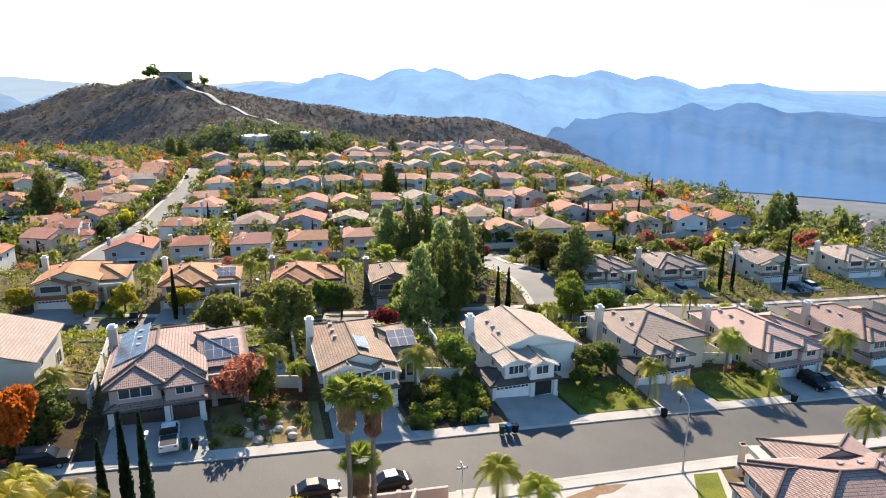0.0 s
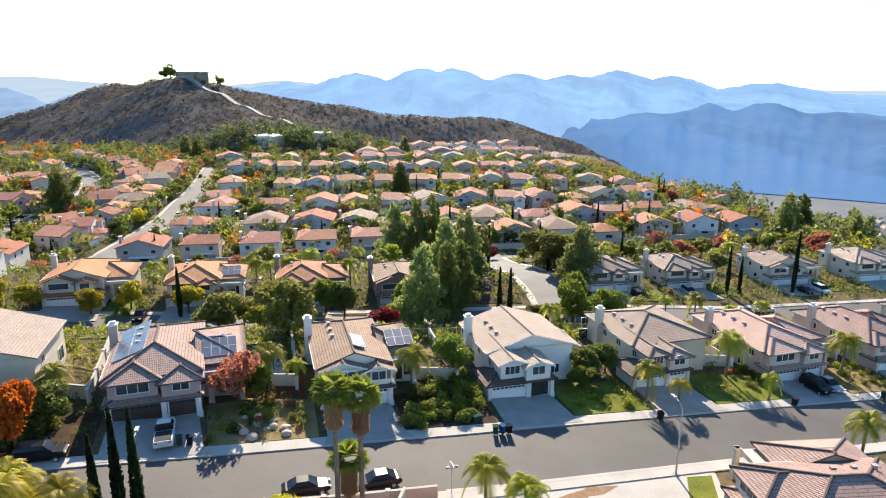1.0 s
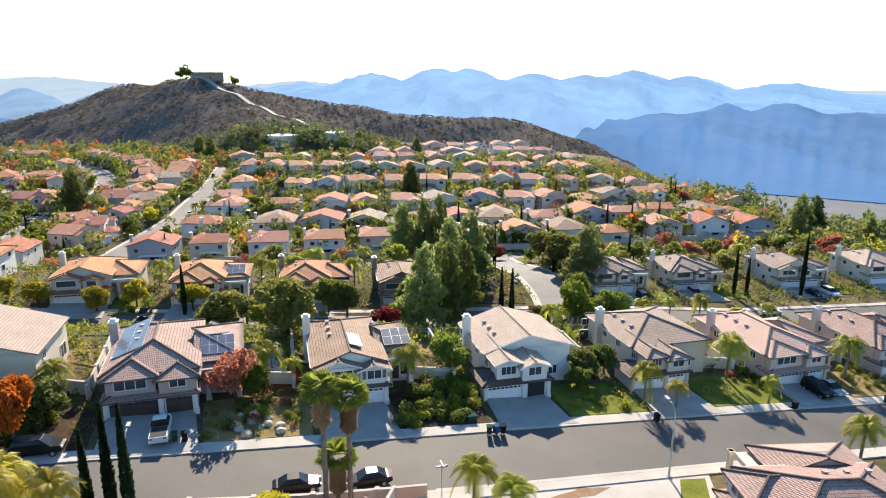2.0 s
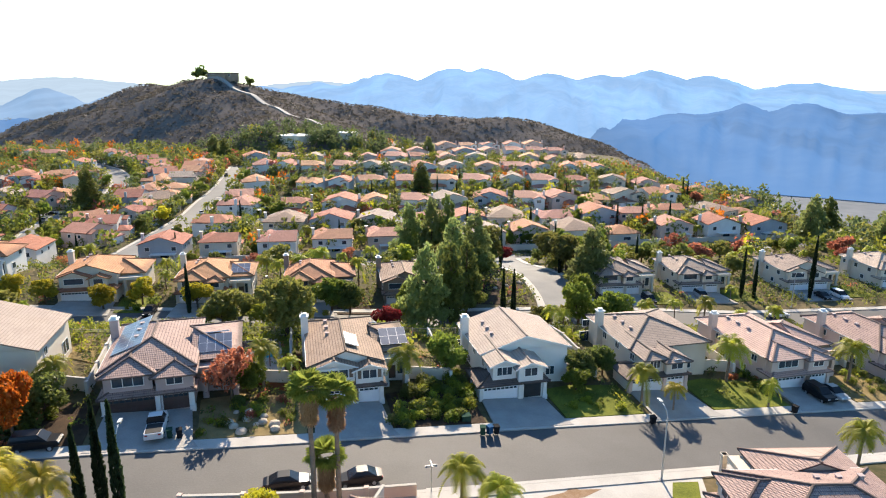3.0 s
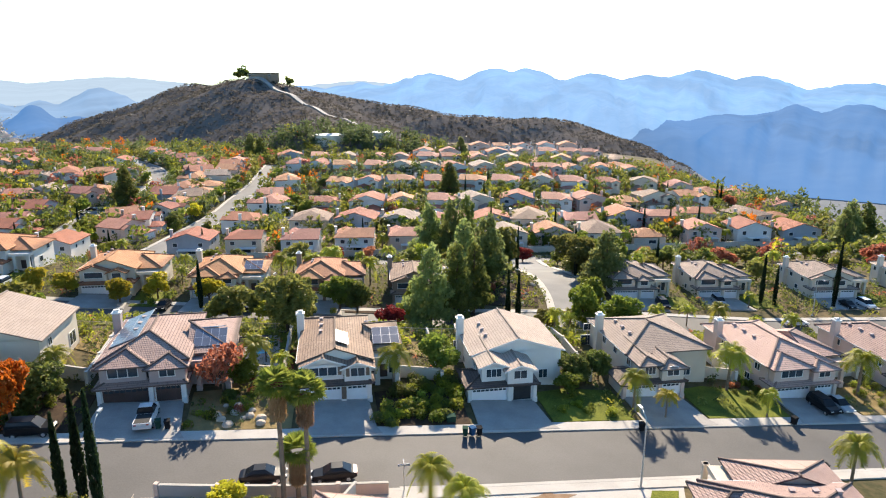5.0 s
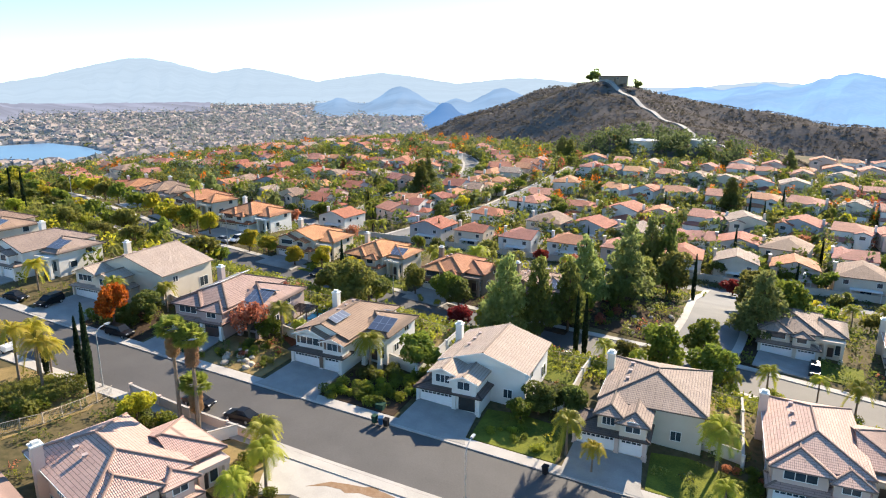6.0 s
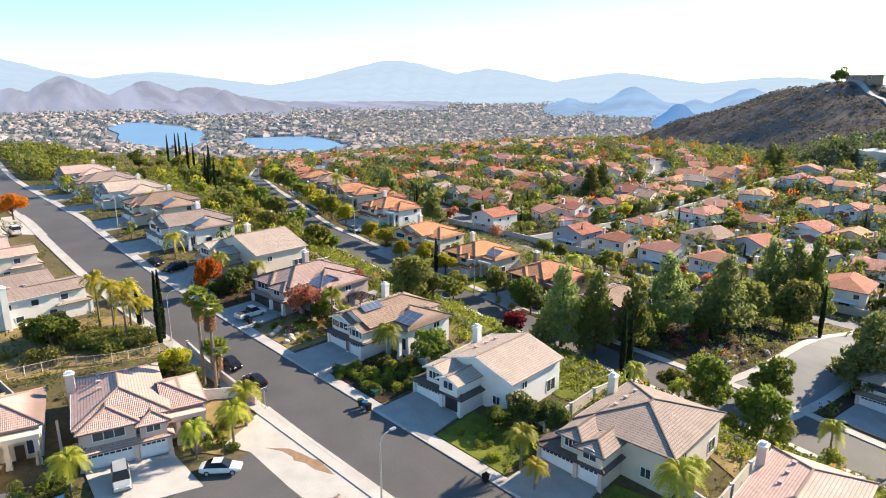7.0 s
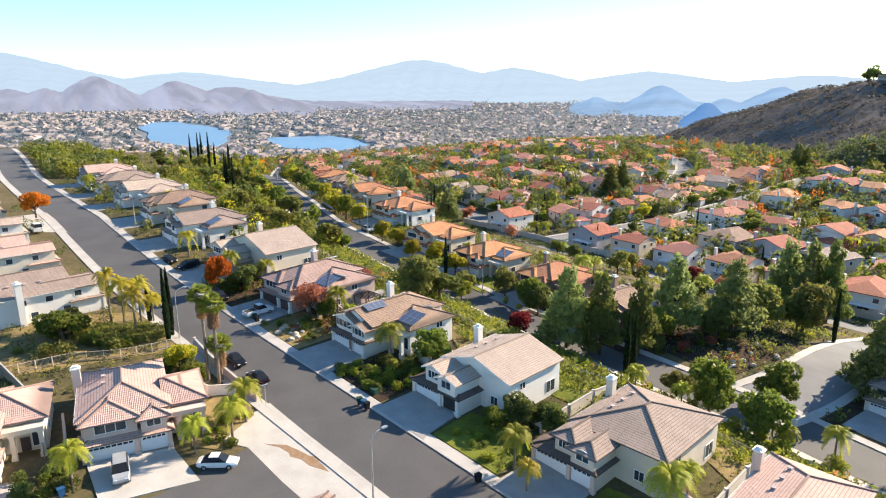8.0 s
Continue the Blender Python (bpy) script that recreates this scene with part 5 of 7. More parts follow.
for i, (x, y, h, w) in enumerate([(0.5, 117.2, 15.5, 6.2), (-0.2, 136, 16, 7.5), (4.3, 147, 15.5, 8.5), (3.2, 124, 14.5, 5.6), (31.7, 149.3, 14, 8.5), (-9.9, 192.4, 19.5, 7.2), (-5.1, 192.8, 20.7, 6.5), (-209.2, 170.2, 16.1, 9), (-151, 163.8, 14.7, 8), (-171, 275, 16.7, 8),
                                   (-3.9, 113.0, 15.5, 7.4), (-16.5, 192.6, 18.4, 8.7), (-25.2, 309.7, 15.4, 8.5), (124.7, 239.8, 15.5, 8.5), (118.7, 229.5, 14.8, 6.2), (132, 244, 15, 7), (162, 262, 14, 8), (174, 269.9, 14.4, 8), (-157.7, 255.5, 18.7, 9), (-33.6, 438, 14.5, 8.1), (-169.2, 409.4, 16.5, 9), (-160, 404, 15, 8), (150, 240, 13, 7), (142, 226, 12, 6)]):
    evergreen(x, y, h, w, i % 3, "pine" if i % 3 else "dark")
for i, (x, y, h, w, leaf) in enumerate([(1.8, 82.6, 7.4, 6.0, "green"), (24.8, 118.1, 9.4, 6.5, "green"), (32.1, 121.1, 8.5, 7.2, "green"), (6.6, 166, 11.5, 9.5, "olive"), (24.5, 176, 11.5, 10.5, "olive"), (-23.2, 91.4, 9.0, 8.5, "olive"), (2.5, 158, 11, 8.5, "olive"), (28.5, 169, 10, 8, "green"), (27.5, 162.5, 11.5, 9.5, "olive"), (34.5, 158, 11, 8.5, "green"), (-32.3, 106.0, 5.1, 4.5, "lime"), (-36.1, 98.1, 6.9, 7.4, "olive"), (-22.7, 117.6, 7.5, 6.5, "green"),
                                        (-30.4, 116, 6.9, 5.0, "olive"), (-7.8, 120.2, 8.2, 5.0, "green"), (-8.8, 112.7, 4.6, 3.9, "lime"), (-22.4, 73.0, 4.3, 4.2, "green"), (-44.4, 64.2, 4.2, 5.2, "dark"), (-27.8, 31.0, 6.4, 7.4, "green"), (24.4, 89.3, 4.3, 3.6, "dark"), (-31.5, 32.0, 5, 5, "olive"),
                                        (-41.5, 62.0, 5.1, 5.2, "dark"), (-24.3, 96.8, 7.3, 7.5, "dark"), (-35.7, 109, 5.2, 5.1, "olive"), (1.5, 130, 8.6, 6.6, "green"), (26.7, 131.1, 7.8, 6.4, "green"), (17.7, 118.9, 4.8, 4.6, "olive"), (-19, 117, 6.2, 5.6, "dark"), (5.3, 141.7, 8.1, 7.0, "dark"),
                                        (20.6, 86.3, 4.4, 4.6, "dark"), (22.4, 89.5, 4.0, 4.4, "dark"), (19.8, 83.2, 3.2, 3.8, "green")]):
    near_tree(leaf, x, y, h, w, i % 2)
for i, (x, y, h, w) in enumerate([(-46.9, 112.2, 6.2, 5.2), (-78.6, 105.9, 5.9, 4.7), (-74.0, 108.4, 5.3, 4.4), (-57.5, 112.0, 5.4, 4.6), (-98.4, 106.4, 7.1, 5.5), (-62.8, 108, 4.7, 4.8), (-12.3, 47.0, 5.0, 4.4), (-112, 104, 6, 5)]):
    near_tree("yellow", x, y, h, w, i % 2)
for x, y, h, w, leaf in ((-41.5, 57.0, 9.0, 5.0, "orange"), (-114.3, 21.3, 8.1, 6.4, "orange"), (-23.5, 70.2, 8.0, 6.0, "rust"), (-10.1, 106.7, 5.0, 4.9, "red"), (-45.9, 191.7, 5.4, 4.7, "red"), (-36, 193.3, 5.5, 4.9, "rust"), (-113.6, 171, 6.6, 4.7, "rust"), (-61.7, 182.6, 5.1, 6.2, "rust"), (66.6, 205.6, 8.7, 7.4, "rust"), (12, 197.8, 5, 6, "red"), (50, 206, 5, 5, "rust"), (-36.8, 84.5, 4.5, 5.0, "rust")):
    near_tree(leaf, x, y, h, w)
# street trees of the lower street, and the planted bank above it
for k in range(20):
    x = -300 + 11.5 * k
    y0 = float(np.interp(x, [p[0] for p in STREET2], [p[1] for p in STREET2]))
    for s in (-8.2, 8.4):
        if x < -104 or s < 0 and x < -85:
            mid_tree(rng.choice(("olive", "yellow", "green", "lime")), x + rng.uniform(-2, 2), y0 + s, rng.uniform(6, 8.5), rng.uniform(5, 7), k % 2)


# shrubs in the front gardens
def garden(count, corners, kinds, lo=0.7, hi=1.6):
    (ax, ay), (bx, by), (cx, cy), (dx, dy) = corners
    for k in range(count):
        u, v = rng.random(), rng.random()
        x = (ax * (1 - u) + bx * u) * (1 - v) + (dx * (1 - u) + cx * u) * v
        y = (ay * (1 - u) + by * u) * (1 - v) + (dy * (1 - u) + cy * u) * v
        w = rng.uniform(lo, hi)
        bush(rng.choice(kinds), x, y, w * 1.2, w, k % 2)


ribbon("bank", STREET2[1:11], -19.0, -6.4, 0.1, 0.4, M_SLOPE, "yellow-green planted bank between the streets", "bank")
ribbon("bank_upper", STREET2[1:5], -36.0, -18.5, 0.08, 0.4, M_SLOPE, "yellow-green planted slope above the bank", "bank")
garden(34, [(-3.5, 70.5), (5, 73.5), (4, 83), (-3, 80)], ("dark", "green", "dark", "lime"), 0.9, 2.0)
garden(26, [(-4, 67.6), (5.5, 70.8), (5.0, 75.5), (-3.5, 72.5)], ("lime", "green", "lime", "dark"), 0.9, 1.6)
garden(16, [(2.5, 73.5), (5.5, 75), (4.5, 86), (1.5, 85)], ("lime", "green"), 1.0, 1.9)
garden(22, [(-24, 62.0), (-15, 65.3), (-16, 72), (-24, 71)], ("green", "dark", "rust", "lime"), 0.7, 1.6)
garden(14, [(-49, 54.5), (-40, 57.5), (-41, 63), (-48, 62)], ("dark", "green"), 1.2, 2.6)
garden(10, [(18, 76), (26, 78.5), (25.5, 84), (18, 82)], ("green", "lime"), 0.6, 1.2)
garden(16, [(44, 84.5), (48.5, 86), (48, 96), (43.5, 93)], ("green", "rust", "dark"), 0.7, 1.3)
garden(14, [(64, 90.5), (69, 92.5), (68, 100), (62, 98)], ("green", "dark", "lime"), 0.7, 1.3)
garden(14, [(4, 45.5), (10.5, 46), (10.0, 52), (2, 54.5)], ("green", "lime"), 0.8, 1.5)
garden(12, [(-15, 44), (-9, 46.5), (-9, 50.5), (-17, 49)], ("green", "dark", "lime"), 1.0, 2.2)
garden(16, [(9, 28), (13, 28), (13, 33.5), (8.5, 33.5)], ("green", "dark"), 1.0, 1.9)
garden(20, [(-36, 24), (-22, 24), (-22, 40), (-35, 40)], ("green", "olive"), 1.2, 3.0)
garden(18, [(0, 128), (8, 127), (6, 150), (-6, 148)], ("dark", "green", "rust"), 1.0, 2.4)
garden(14, [(-60, 108), (-20, 115), (-20, 119), (-60, 111)], ("lime", "green"), 0.8, 1.6)
garden(22, [(20, 122), (70, 132), (72, 126), (22, 114)], ("lime", "green", "dark"), 1.0, 2.4)


# ---- plants that nobody could count ----
def stuff_leaves(name, bushes, per, leaf, label, size, category, seed):
    """Many small bushes or far trees as one sheet of sprays: rows of x, y, z, width, height."""
    rnd = np.random.default_rng(seed)
    B = np.asarray(bushes)
    n = len(B) * per
    d = rnd.normal(size=(n, 3))
    d /= np.linalg.norm(d, axis=1)[:, None]
    d *= 0.55 + 0.5 * rnd.random((n, 1))
    R = np.repeat(B, per, 0)
    pts = R[:, :3] + np.stack((d[:, 0] * R[:, 3] / 2, d[:, 1] * R[:, 3] / 2, (0.55 + 0.5 * d[:, 2]) * R[:, 4]), 1)
    me = leaf_mesh(name, pts, (R[:, 3] * size)[:, None], LEAF[leaf], rnd)
    return tagged(new(name, me), label, category, kind="stuff")


prng = np.random.default_rng(8)
# bank between the upper and the lower street
line2 = lambda x: np.interp(x, [p[0] for p in STREET2], [p[1] for p in STREET2])
line1 = lambda x: np.interp(x, [p[0] for p in STREET1], [p[1] for p in STREET1])
bx = prng.uniform(-300, 110, 4200)
bw = np.clip(line2(bx) - line1(bx) - 38, 11, 40)
by = line2(bx) - 6.8 - bw * prng.random(4200)
for leaf, cut in (("lime", slice(0, 3000)), ("olive", slice(3000, 3700)), ("green", slice(3700, 4200))):
    x, y = bx[cut], by[cut]
    w = prng.uniform(0.9, 2.4, len(x))
    stuff_leaves("ground_cover", np.stack((x, y, height(x, y), w, w * 0.6), 1), 13, leaf, f"{leaf} ground cover on the planted bank", 0.16, "ground cover", 21)
for k in range(46):
    x = rng.uniform(-290, -62)
    y = float(line2(x)) - rng.uniform(8.5, 12 + max(0, float(line2(x) - line1(x)) - 52))
    h = rng.uniform(3.5, 7)
    mid_tree(rng.choice(("olive", "green", "lime", "dark", "olive")), x, y, h, h * rng.uniform(0.8, 1.15), k % 2)
# low planting in the gardens round the houses
def in_gardens(x, y):
    for h, W, D, ext in HOUSES:
        c = h.matrix_basis.inverted() @ Vector((x, y, 0))
        if -1.0 < c.x < W + ext + 1.0 and 0 < c.y < D + 0.8 or -0.8 < c.x < W + 1.0 and -12 < c.y <= 0:
            return False
    return True


SMOOTH1, SMOOTH2 = resample(STREET1, 2.0), resample(STREET2, 2.0) + resample(CROSS, 2.0)
beds = {"green": [], "dark": [], "deep": [], "lime": [], "olive": [], "rust": []}
for _ in range(20000):
    x, y = rng.uniform(-230, 125), rng.uniform(14, 172)
    d1 = min((x - p.x) ** 2 + (y - p.y) ** 2 for p in SMOOTH1)
    d2 = min((x - p.x) ** 2 + (y - p.y) ** 2 for p in SMOOTH2)
    if d1 < 60 or d2 < 50 or (y < 62 + 0.32 * x and x > -8) or d1 > 50 ** 2 and d2 > 40 ** 2 or not in_gardens(x, y):
        continue
    if 9.5 > y - (61.6 + 0.32 * x) > 6 and -12 < x < 70 and rng.random() < 0.7:
        continue
    w = rng.uniform(0.5, 1.7) * (1.5 if d1 > 34 ** 2 else 1.0)
    beds[rng.choices(("green", "dark", "deep", "lime", "olive", "rust"), (24, 32, 22, 8, 12, 2))[0]].append((x, y, ground_at(x, y), w, w * 0.8))
for leaf, rows in beds.items():
    stuff_leaves("garden_planting", rows, 16, leaf, f"{leaf} low planting in the house gardens", 0.14, "planting", 61)
# the mounded hedge of the corner lot
hx, hy = prng.uniform(-33, -21.5, 520), prng.uniform(32, 47, 520)
keep = ((hx + 27.0 - 0.17 * (hy - 39.5)) / 3.4) ** 2 + ((hy - 39.5) / 7.3) ** 2 < 1
hx, hy = hx[keep], hy[keep]
stuff_leaves("hedge_mound", np.stack((hx, hy, height(hx, hy) + 0.5, np.full(len(hx), 1.5), np.full(len(hx), 1.3)), 1), 40, "olive", "dense olive green mounded hedge on the corner lot", 0.1, "hedge", 5)
# hedge below the garden wall
x = prng.uniform(-145, 125, 900)
y = 208.2 + 0.25 * x - prng.uniform(1.5, 8, 900)
w = prng.uniform(1.4, 2.6, 900)
stuff_leaves("hedge", np.stack((x, y, height(x, y), w, w * 0.42), 1), 18, "deep", "dark hedge and shrubs below the garden wall", 0.13, "hedge", 6)
# chaparral on the hill
x, y = prng.uniform(-640, 200, 46000), prng.uniform(385, 900, 46000)
k = on_hill(x, y)
for q in resample(HILL_ROAD, 4.0):
    k &= np.hypot(x - q.x, y - q.y) > 7
x, y = x[k][:17000], y[k][:17000]
w = prng.uniform(1.6, 4.2, len(x))
stuff_leaves("chaparral", np.stack((x, y, height(x, y), w, w * 0.42), 1), 7, "scrub", "grey-brown chaparral bushes covering the hill", 0.24, "scrub", 7)


# trees among the further houses
def free(x, y, r=7.2):
    if -152 < x < 123 and -20 < y - (208.5 + 0.25 * x) < 2.5:      # the street below the long garden wall
        return False
    return min((x - a) ** 2 + (y - b) ** 2 for a, b in PLOTS) > r * r and min((x - q.x) ** 2 + (y - q.y) ** 2 for q in ROADS) > 30


placed, tries = 0, 0
while placed < 330 and tries < 9000:
    tries += 1
    x, y = rng.uniform(-190, 120), rng.uniform(160, 330)
    if y < 150 + 0.24 * x or not free(x, y):
        continue
    placed += 1
    c = rng.random()
    if c < 0.42:
        palm(x, y, rng.uniform(5, 8), placed % 3)
    elif c < 0.48:
        cypress(x, y, rng.uniform(8, 12), placed % 2)
    else:
        leaf = rng.choice(("green", "dark", "olive", "olive", "lime", "green", "dark", "rust", "dark", "yellow", "green", "dark", "olive"))
        h = rng.uniform(3.5, 7.5)
        mid_tree(leaf, x, y, h, h * rng.uniform(0.8, 1.1), placed % 2)
far = {k: [] for k in ("green", "dark", "olive", "lime", "orange", "rust", "yellow")}
for _ in range(10500):
    x, y = rng.uniform(-470, 140), rng.uniform(115, 425)
    if (x > -190 and (y < 200 or y < 330 and rng.random() < 0.4)) or y < 150 + 0.24 * x or not free(x, y, 5.6):
        continue
    h = rng.uniform(2.5, 8)
    far[rng.choices(("green", "dark", "olive", "lime", "orange", "rust", "yellow"), (30, 30, 22, 8, 3, 4, 3))[0]].append((x, y, ground_at(x, y) + 0.3, h * rng.uniform(0.7, 1), h))
for _ in range(900):   # leafy lots of the far left streets
    x, y = rng.uniform(-470, -150), rng.uniform(150, 400)
    if not free(x, y, 5.2):
        continue
    h = rng.uniform(4.5, 10)
    far[rng.choices(("green", "dark", "olive", "rust", "orange"), (26, 46, 22, 3, 3))[0]].append((x, y, ground_at(x, y) + 0.3, h * rng.uniform(0.7, 1), h))
for _ in range(420):   # trees along the hill's foot
    x, y = rng.uniform(-360, -40), rng.uniform(395, 470)
    if on_hill(x, y) and ground_at(x, y) > 2 or not free(x, y, 6.5):
        continue
    h = rng.uniform(3.5, 9)
    far[rng.choices(("green", "dark", "olive", "lime", "orange"), (26, 40, 22, 6, 6))[0]].append((x, y, ground_at(x, y) + 0.3, h * rng.uniform(0.7, 1), h))
for _ in range(150):   # trees beyond the last houses of the upper street
    x = rng.uniform(-300, -192)
    y = float(line1(x)) + rng.uniform(9, 34)
    h = rng.uniform(3, 7)
    far[rng.choices(("green", "olive", "lime", "dark"), (30, 30, 24, 16))[0]].append((x, y, ground_at(x, y) + 0.2, h * rng.uniform(0.8, 1.1), h))
for _ in range(240):   # trees between the upper street's houses and the lower street
    x = rng.uniform(-290, -64)
    y = float(line1(x)) + rng.uniform(10, max(14, float(line2(x) - line1(x)) - 8))
    if not in_gardens(x, y):
        continue
    h = rng.uniform(2.2, 5.5)
    far[rng.choices(("green", "olive", "lime", "yellow"), (20, 30, 40, 12))[0]].append((x, y, ground_at(x, y) + 0.2, h * rng.uniform(0.8, 1.1), h))
for _ in range(280):   # wooded slope to the right of the town, and the flank of the tank's knoll
    x, y = rng.uniform(112, 320), rng.uniform(170, 420)
    h = rng.uniform(4, 11)
    far["dark" if rng.random() < 0.75 else "olive"].append((x, y, ground_at(x, y) + 0.3, h * 0.8, h))
for _ in range(160):
    x, y = rng.uniform(-185, -60), rng.uniform(432, 470)
    h = rng.uniform(6, 11)
    far["dark"].append((x, y, ground_at(x, y), h * 0.7, h))
for leaf, rows in far.items():
    stuff_leaves("far_trees", rows, 46, "deep" if leaf == "dark" else leaf, f"{leaf} trees among the further houses", 0.135, "trees", 31 + len(rows) % 7)

# low shrubs in the gardens of the further houses
low = {k: [] for k in ("green", "dark", "olive", "lime")}
for _ in range(8000):
    x, y = rng.uniform(-330, 125), rng.uniform(165, 400)
    if y < 150 + 0.24 * x or not free(x, y, 5.4):
        continue
    h = rng.uniform(0.9, 2.4)
    low[rng.choice(("green", "dark", "olive", "lime", "dark", "green"))].append((x, y, ground_at(x, y) + 0.2, h * 1.4, h))
for leaf, rows in low.items():
    stuff_leaves("garden_shrubs", rows, 16, leaf, f"{leaf} shrubs in the gardens of further houses", 0.16, "shrubs", 44)

# ---- the town in the valley: roofs and trees past counting ----
def valley_points(n, seed, box_):
    r = np.random.default_rng(seed)
    x, y = r.uniform(box_[0], box_[1], n), r.uniform(box_[2], box_[3], n)
    z = height(x, y)
    lake = ((x + 1560) / 430) ** 2 + ((y - 190) / 98) ** 2 < 1
    lake |= ((x + 1160) / 185) ** 2 + ((y - 395) / 95) ** 2 < 1
    k = ~lake & ~on_hill(x, y) & (z < -17)
    return x[k], y[k], z[k]


def town(name, pts, w, label, wall_mat, roof_mat, seed):
    r = np.random.default_rng(seed)
    x, y, z = pts
    n = len(x)
    a = r.choice((0.2, 0.2 + np.pi / 2, 0.6, -0.3), n) + r.normal(0, 0.1, n)
    lx, ly, h = w * r.uniform(0.4, 0.75, n), w * r.uniform(0.35, 0.6, n), r.uniform(3, 5.5, n)
    ca, sa = np.cos(a), np.sin(a)
    P = lambda u, v, t: np.stack((x + ca * u - sa * v, y + sa * u + ca * v, z + t), -1)
    V = np.stack([P(-lx, -ly, -3), P(lx, -ly, -3), P(lx, ly, -3), P(-lx, ly, -3), P(-lx, -ly, h), P(lx, -ly, h), P(lx, ly, h), P(-lx, ly, h), P(-lx * 0.6, 0 * ly, h + ly * 0.42), P(lx * 0.6, 0 * ly, h + ly * 0.42)], 1).reshape(-1, 3)
    base = np.arange(n)[:, None] * 10
    quads = [(0, 1, 5, 4), (1, 2, 6, 5), (2, 3, 7, 6), (3, 0, 4, 7), (4, 5, 9, 8), (6, 7, 8, 9)]
    tris = [(5, 6, 9), (7, 4, 8)]
    F = [tuple(f) for q in quads for f in (base + np.array(q)).tolist()] + [tuple(f) for q in tris for f in (base + np.array(q)).tolist()]
    me = bpy.data.meshes.new(name)
    me.from_pydata(V.tolist(), [], F)
    me.materials.append(wall_mat)
    me.materials.append(roof_mat)
    me.polygons.foreach_set("material_index", np.array([0] * (4 * n) + [1] * (4 * n), np.int32))
    return tagged(new(name, me), label, "town houses", kind="stuff")


def plain_roof(name, a, b):
    return mat(name, a, b, 0.9, 0.02, 0.3, 0.0)


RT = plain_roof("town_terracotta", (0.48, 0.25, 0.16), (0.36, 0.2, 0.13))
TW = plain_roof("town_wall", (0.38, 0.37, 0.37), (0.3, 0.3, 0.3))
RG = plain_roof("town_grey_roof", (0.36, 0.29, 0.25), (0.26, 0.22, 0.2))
town("town_houses", valley_points(1500, 1, (-760, -420, -60, 470)), 13, "terracotta-roofed town houses beyond the hill's foot", STUCCO["cream"], RT, 2)
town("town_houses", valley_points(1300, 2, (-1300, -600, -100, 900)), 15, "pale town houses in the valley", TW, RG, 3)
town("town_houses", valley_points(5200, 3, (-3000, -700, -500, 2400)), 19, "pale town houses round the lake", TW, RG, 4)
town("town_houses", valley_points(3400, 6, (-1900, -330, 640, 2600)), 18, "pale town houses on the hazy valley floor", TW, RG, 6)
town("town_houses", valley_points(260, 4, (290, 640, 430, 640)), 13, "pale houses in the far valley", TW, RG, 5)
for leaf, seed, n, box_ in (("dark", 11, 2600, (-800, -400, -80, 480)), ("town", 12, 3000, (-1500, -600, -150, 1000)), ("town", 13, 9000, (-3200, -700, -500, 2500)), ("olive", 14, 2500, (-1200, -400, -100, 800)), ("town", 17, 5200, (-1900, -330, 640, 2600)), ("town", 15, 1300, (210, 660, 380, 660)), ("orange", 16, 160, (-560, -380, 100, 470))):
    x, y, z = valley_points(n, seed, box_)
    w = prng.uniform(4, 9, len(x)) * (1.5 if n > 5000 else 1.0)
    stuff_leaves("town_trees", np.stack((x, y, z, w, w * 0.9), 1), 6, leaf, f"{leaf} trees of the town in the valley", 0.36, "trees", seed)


def lake_part(cx, cy, rx, ry, seed):
    r = np.random.default_rng(seed)
    ph = r.uniform(0, 6.28, 4)
    out = []
    for k in range(72):
        a = 2 * math.pi * k / 72
        f = 1 + 0.1 * math.sin(3 * a + ph[0]) + 0.07 * math.sin(5 * a + ph[1]) + 0.04 * math.sin(9 * a + ph[2])
        out.append((cx + rx * f * math.cos(a), cy + ry * f * math.sin(a)))
    bm = bmesh.new()
    prism(bm, out, lambda x, y: -80.0, lambda x, y: -76.4)
    return bm


tagged(mesh_object("water_lake", lake_part(-1560, 190, 405, 88, 1), M_WATER), "still blue lake among town houses", "lake", kind="structure")
tagged(mesh_object("water_inlet", lake_part(-1160, 395, 170, 85, 2), M_WATER), "blue lake inlet among town houses", "lake", kind="structure")

# ---- gardens, drives and walls of the near street ----
def at(h, lx, ly):
    c = h.matrix_basis @ Vector((lx, ly, 0))
    return c.x, c.y


S1 = resample(STREET1, 1.0)


def street_gap(x, y):
    return min((x - p.x) ** 2 + (y - p.y) ** 2 for p in S1) ** 0.5


def reach(h, lx, stop=6.6):
    """How far in front of a house its drive meets the pavement."""
    ly = 0.0
    while ly > -16 and street_gap(*at(h, lx, ly)) > stop:
        ly -= 0.2
    return ly


upper_row = sorted([q for q in HOUSES if any(q[0] is o for o in (h0, h1, h2, h3, h4, h5, h6))], key=lambda q: q[0].matrix_basis.translation.x)
left_houses = [q for q in HOUSES if q[0].matrix_basis.translation.x < -80 and 10 < q[0].matrix_basis.translation.y < 60 and abs(q[0].matrix_basis.to_euler().z) < 1]
for h, W, D, ext in upper_row + left_houses:
    a, b = reach(h, 0.2, 5.5), reach(h, W - 0.2, 5.5)
    patch("driveway", [at(h, 0.2, -0.1), at(h, W - 0.3, -0.1), at(h, W + 0.3, b + 1.4), at(h, W + 0.9, b), at(h, -0.6, a), at(h, 0.0, a + 1.4)], 0.21, M_DRIVE, "grey concrete driveway in front of the garage", "driveway")
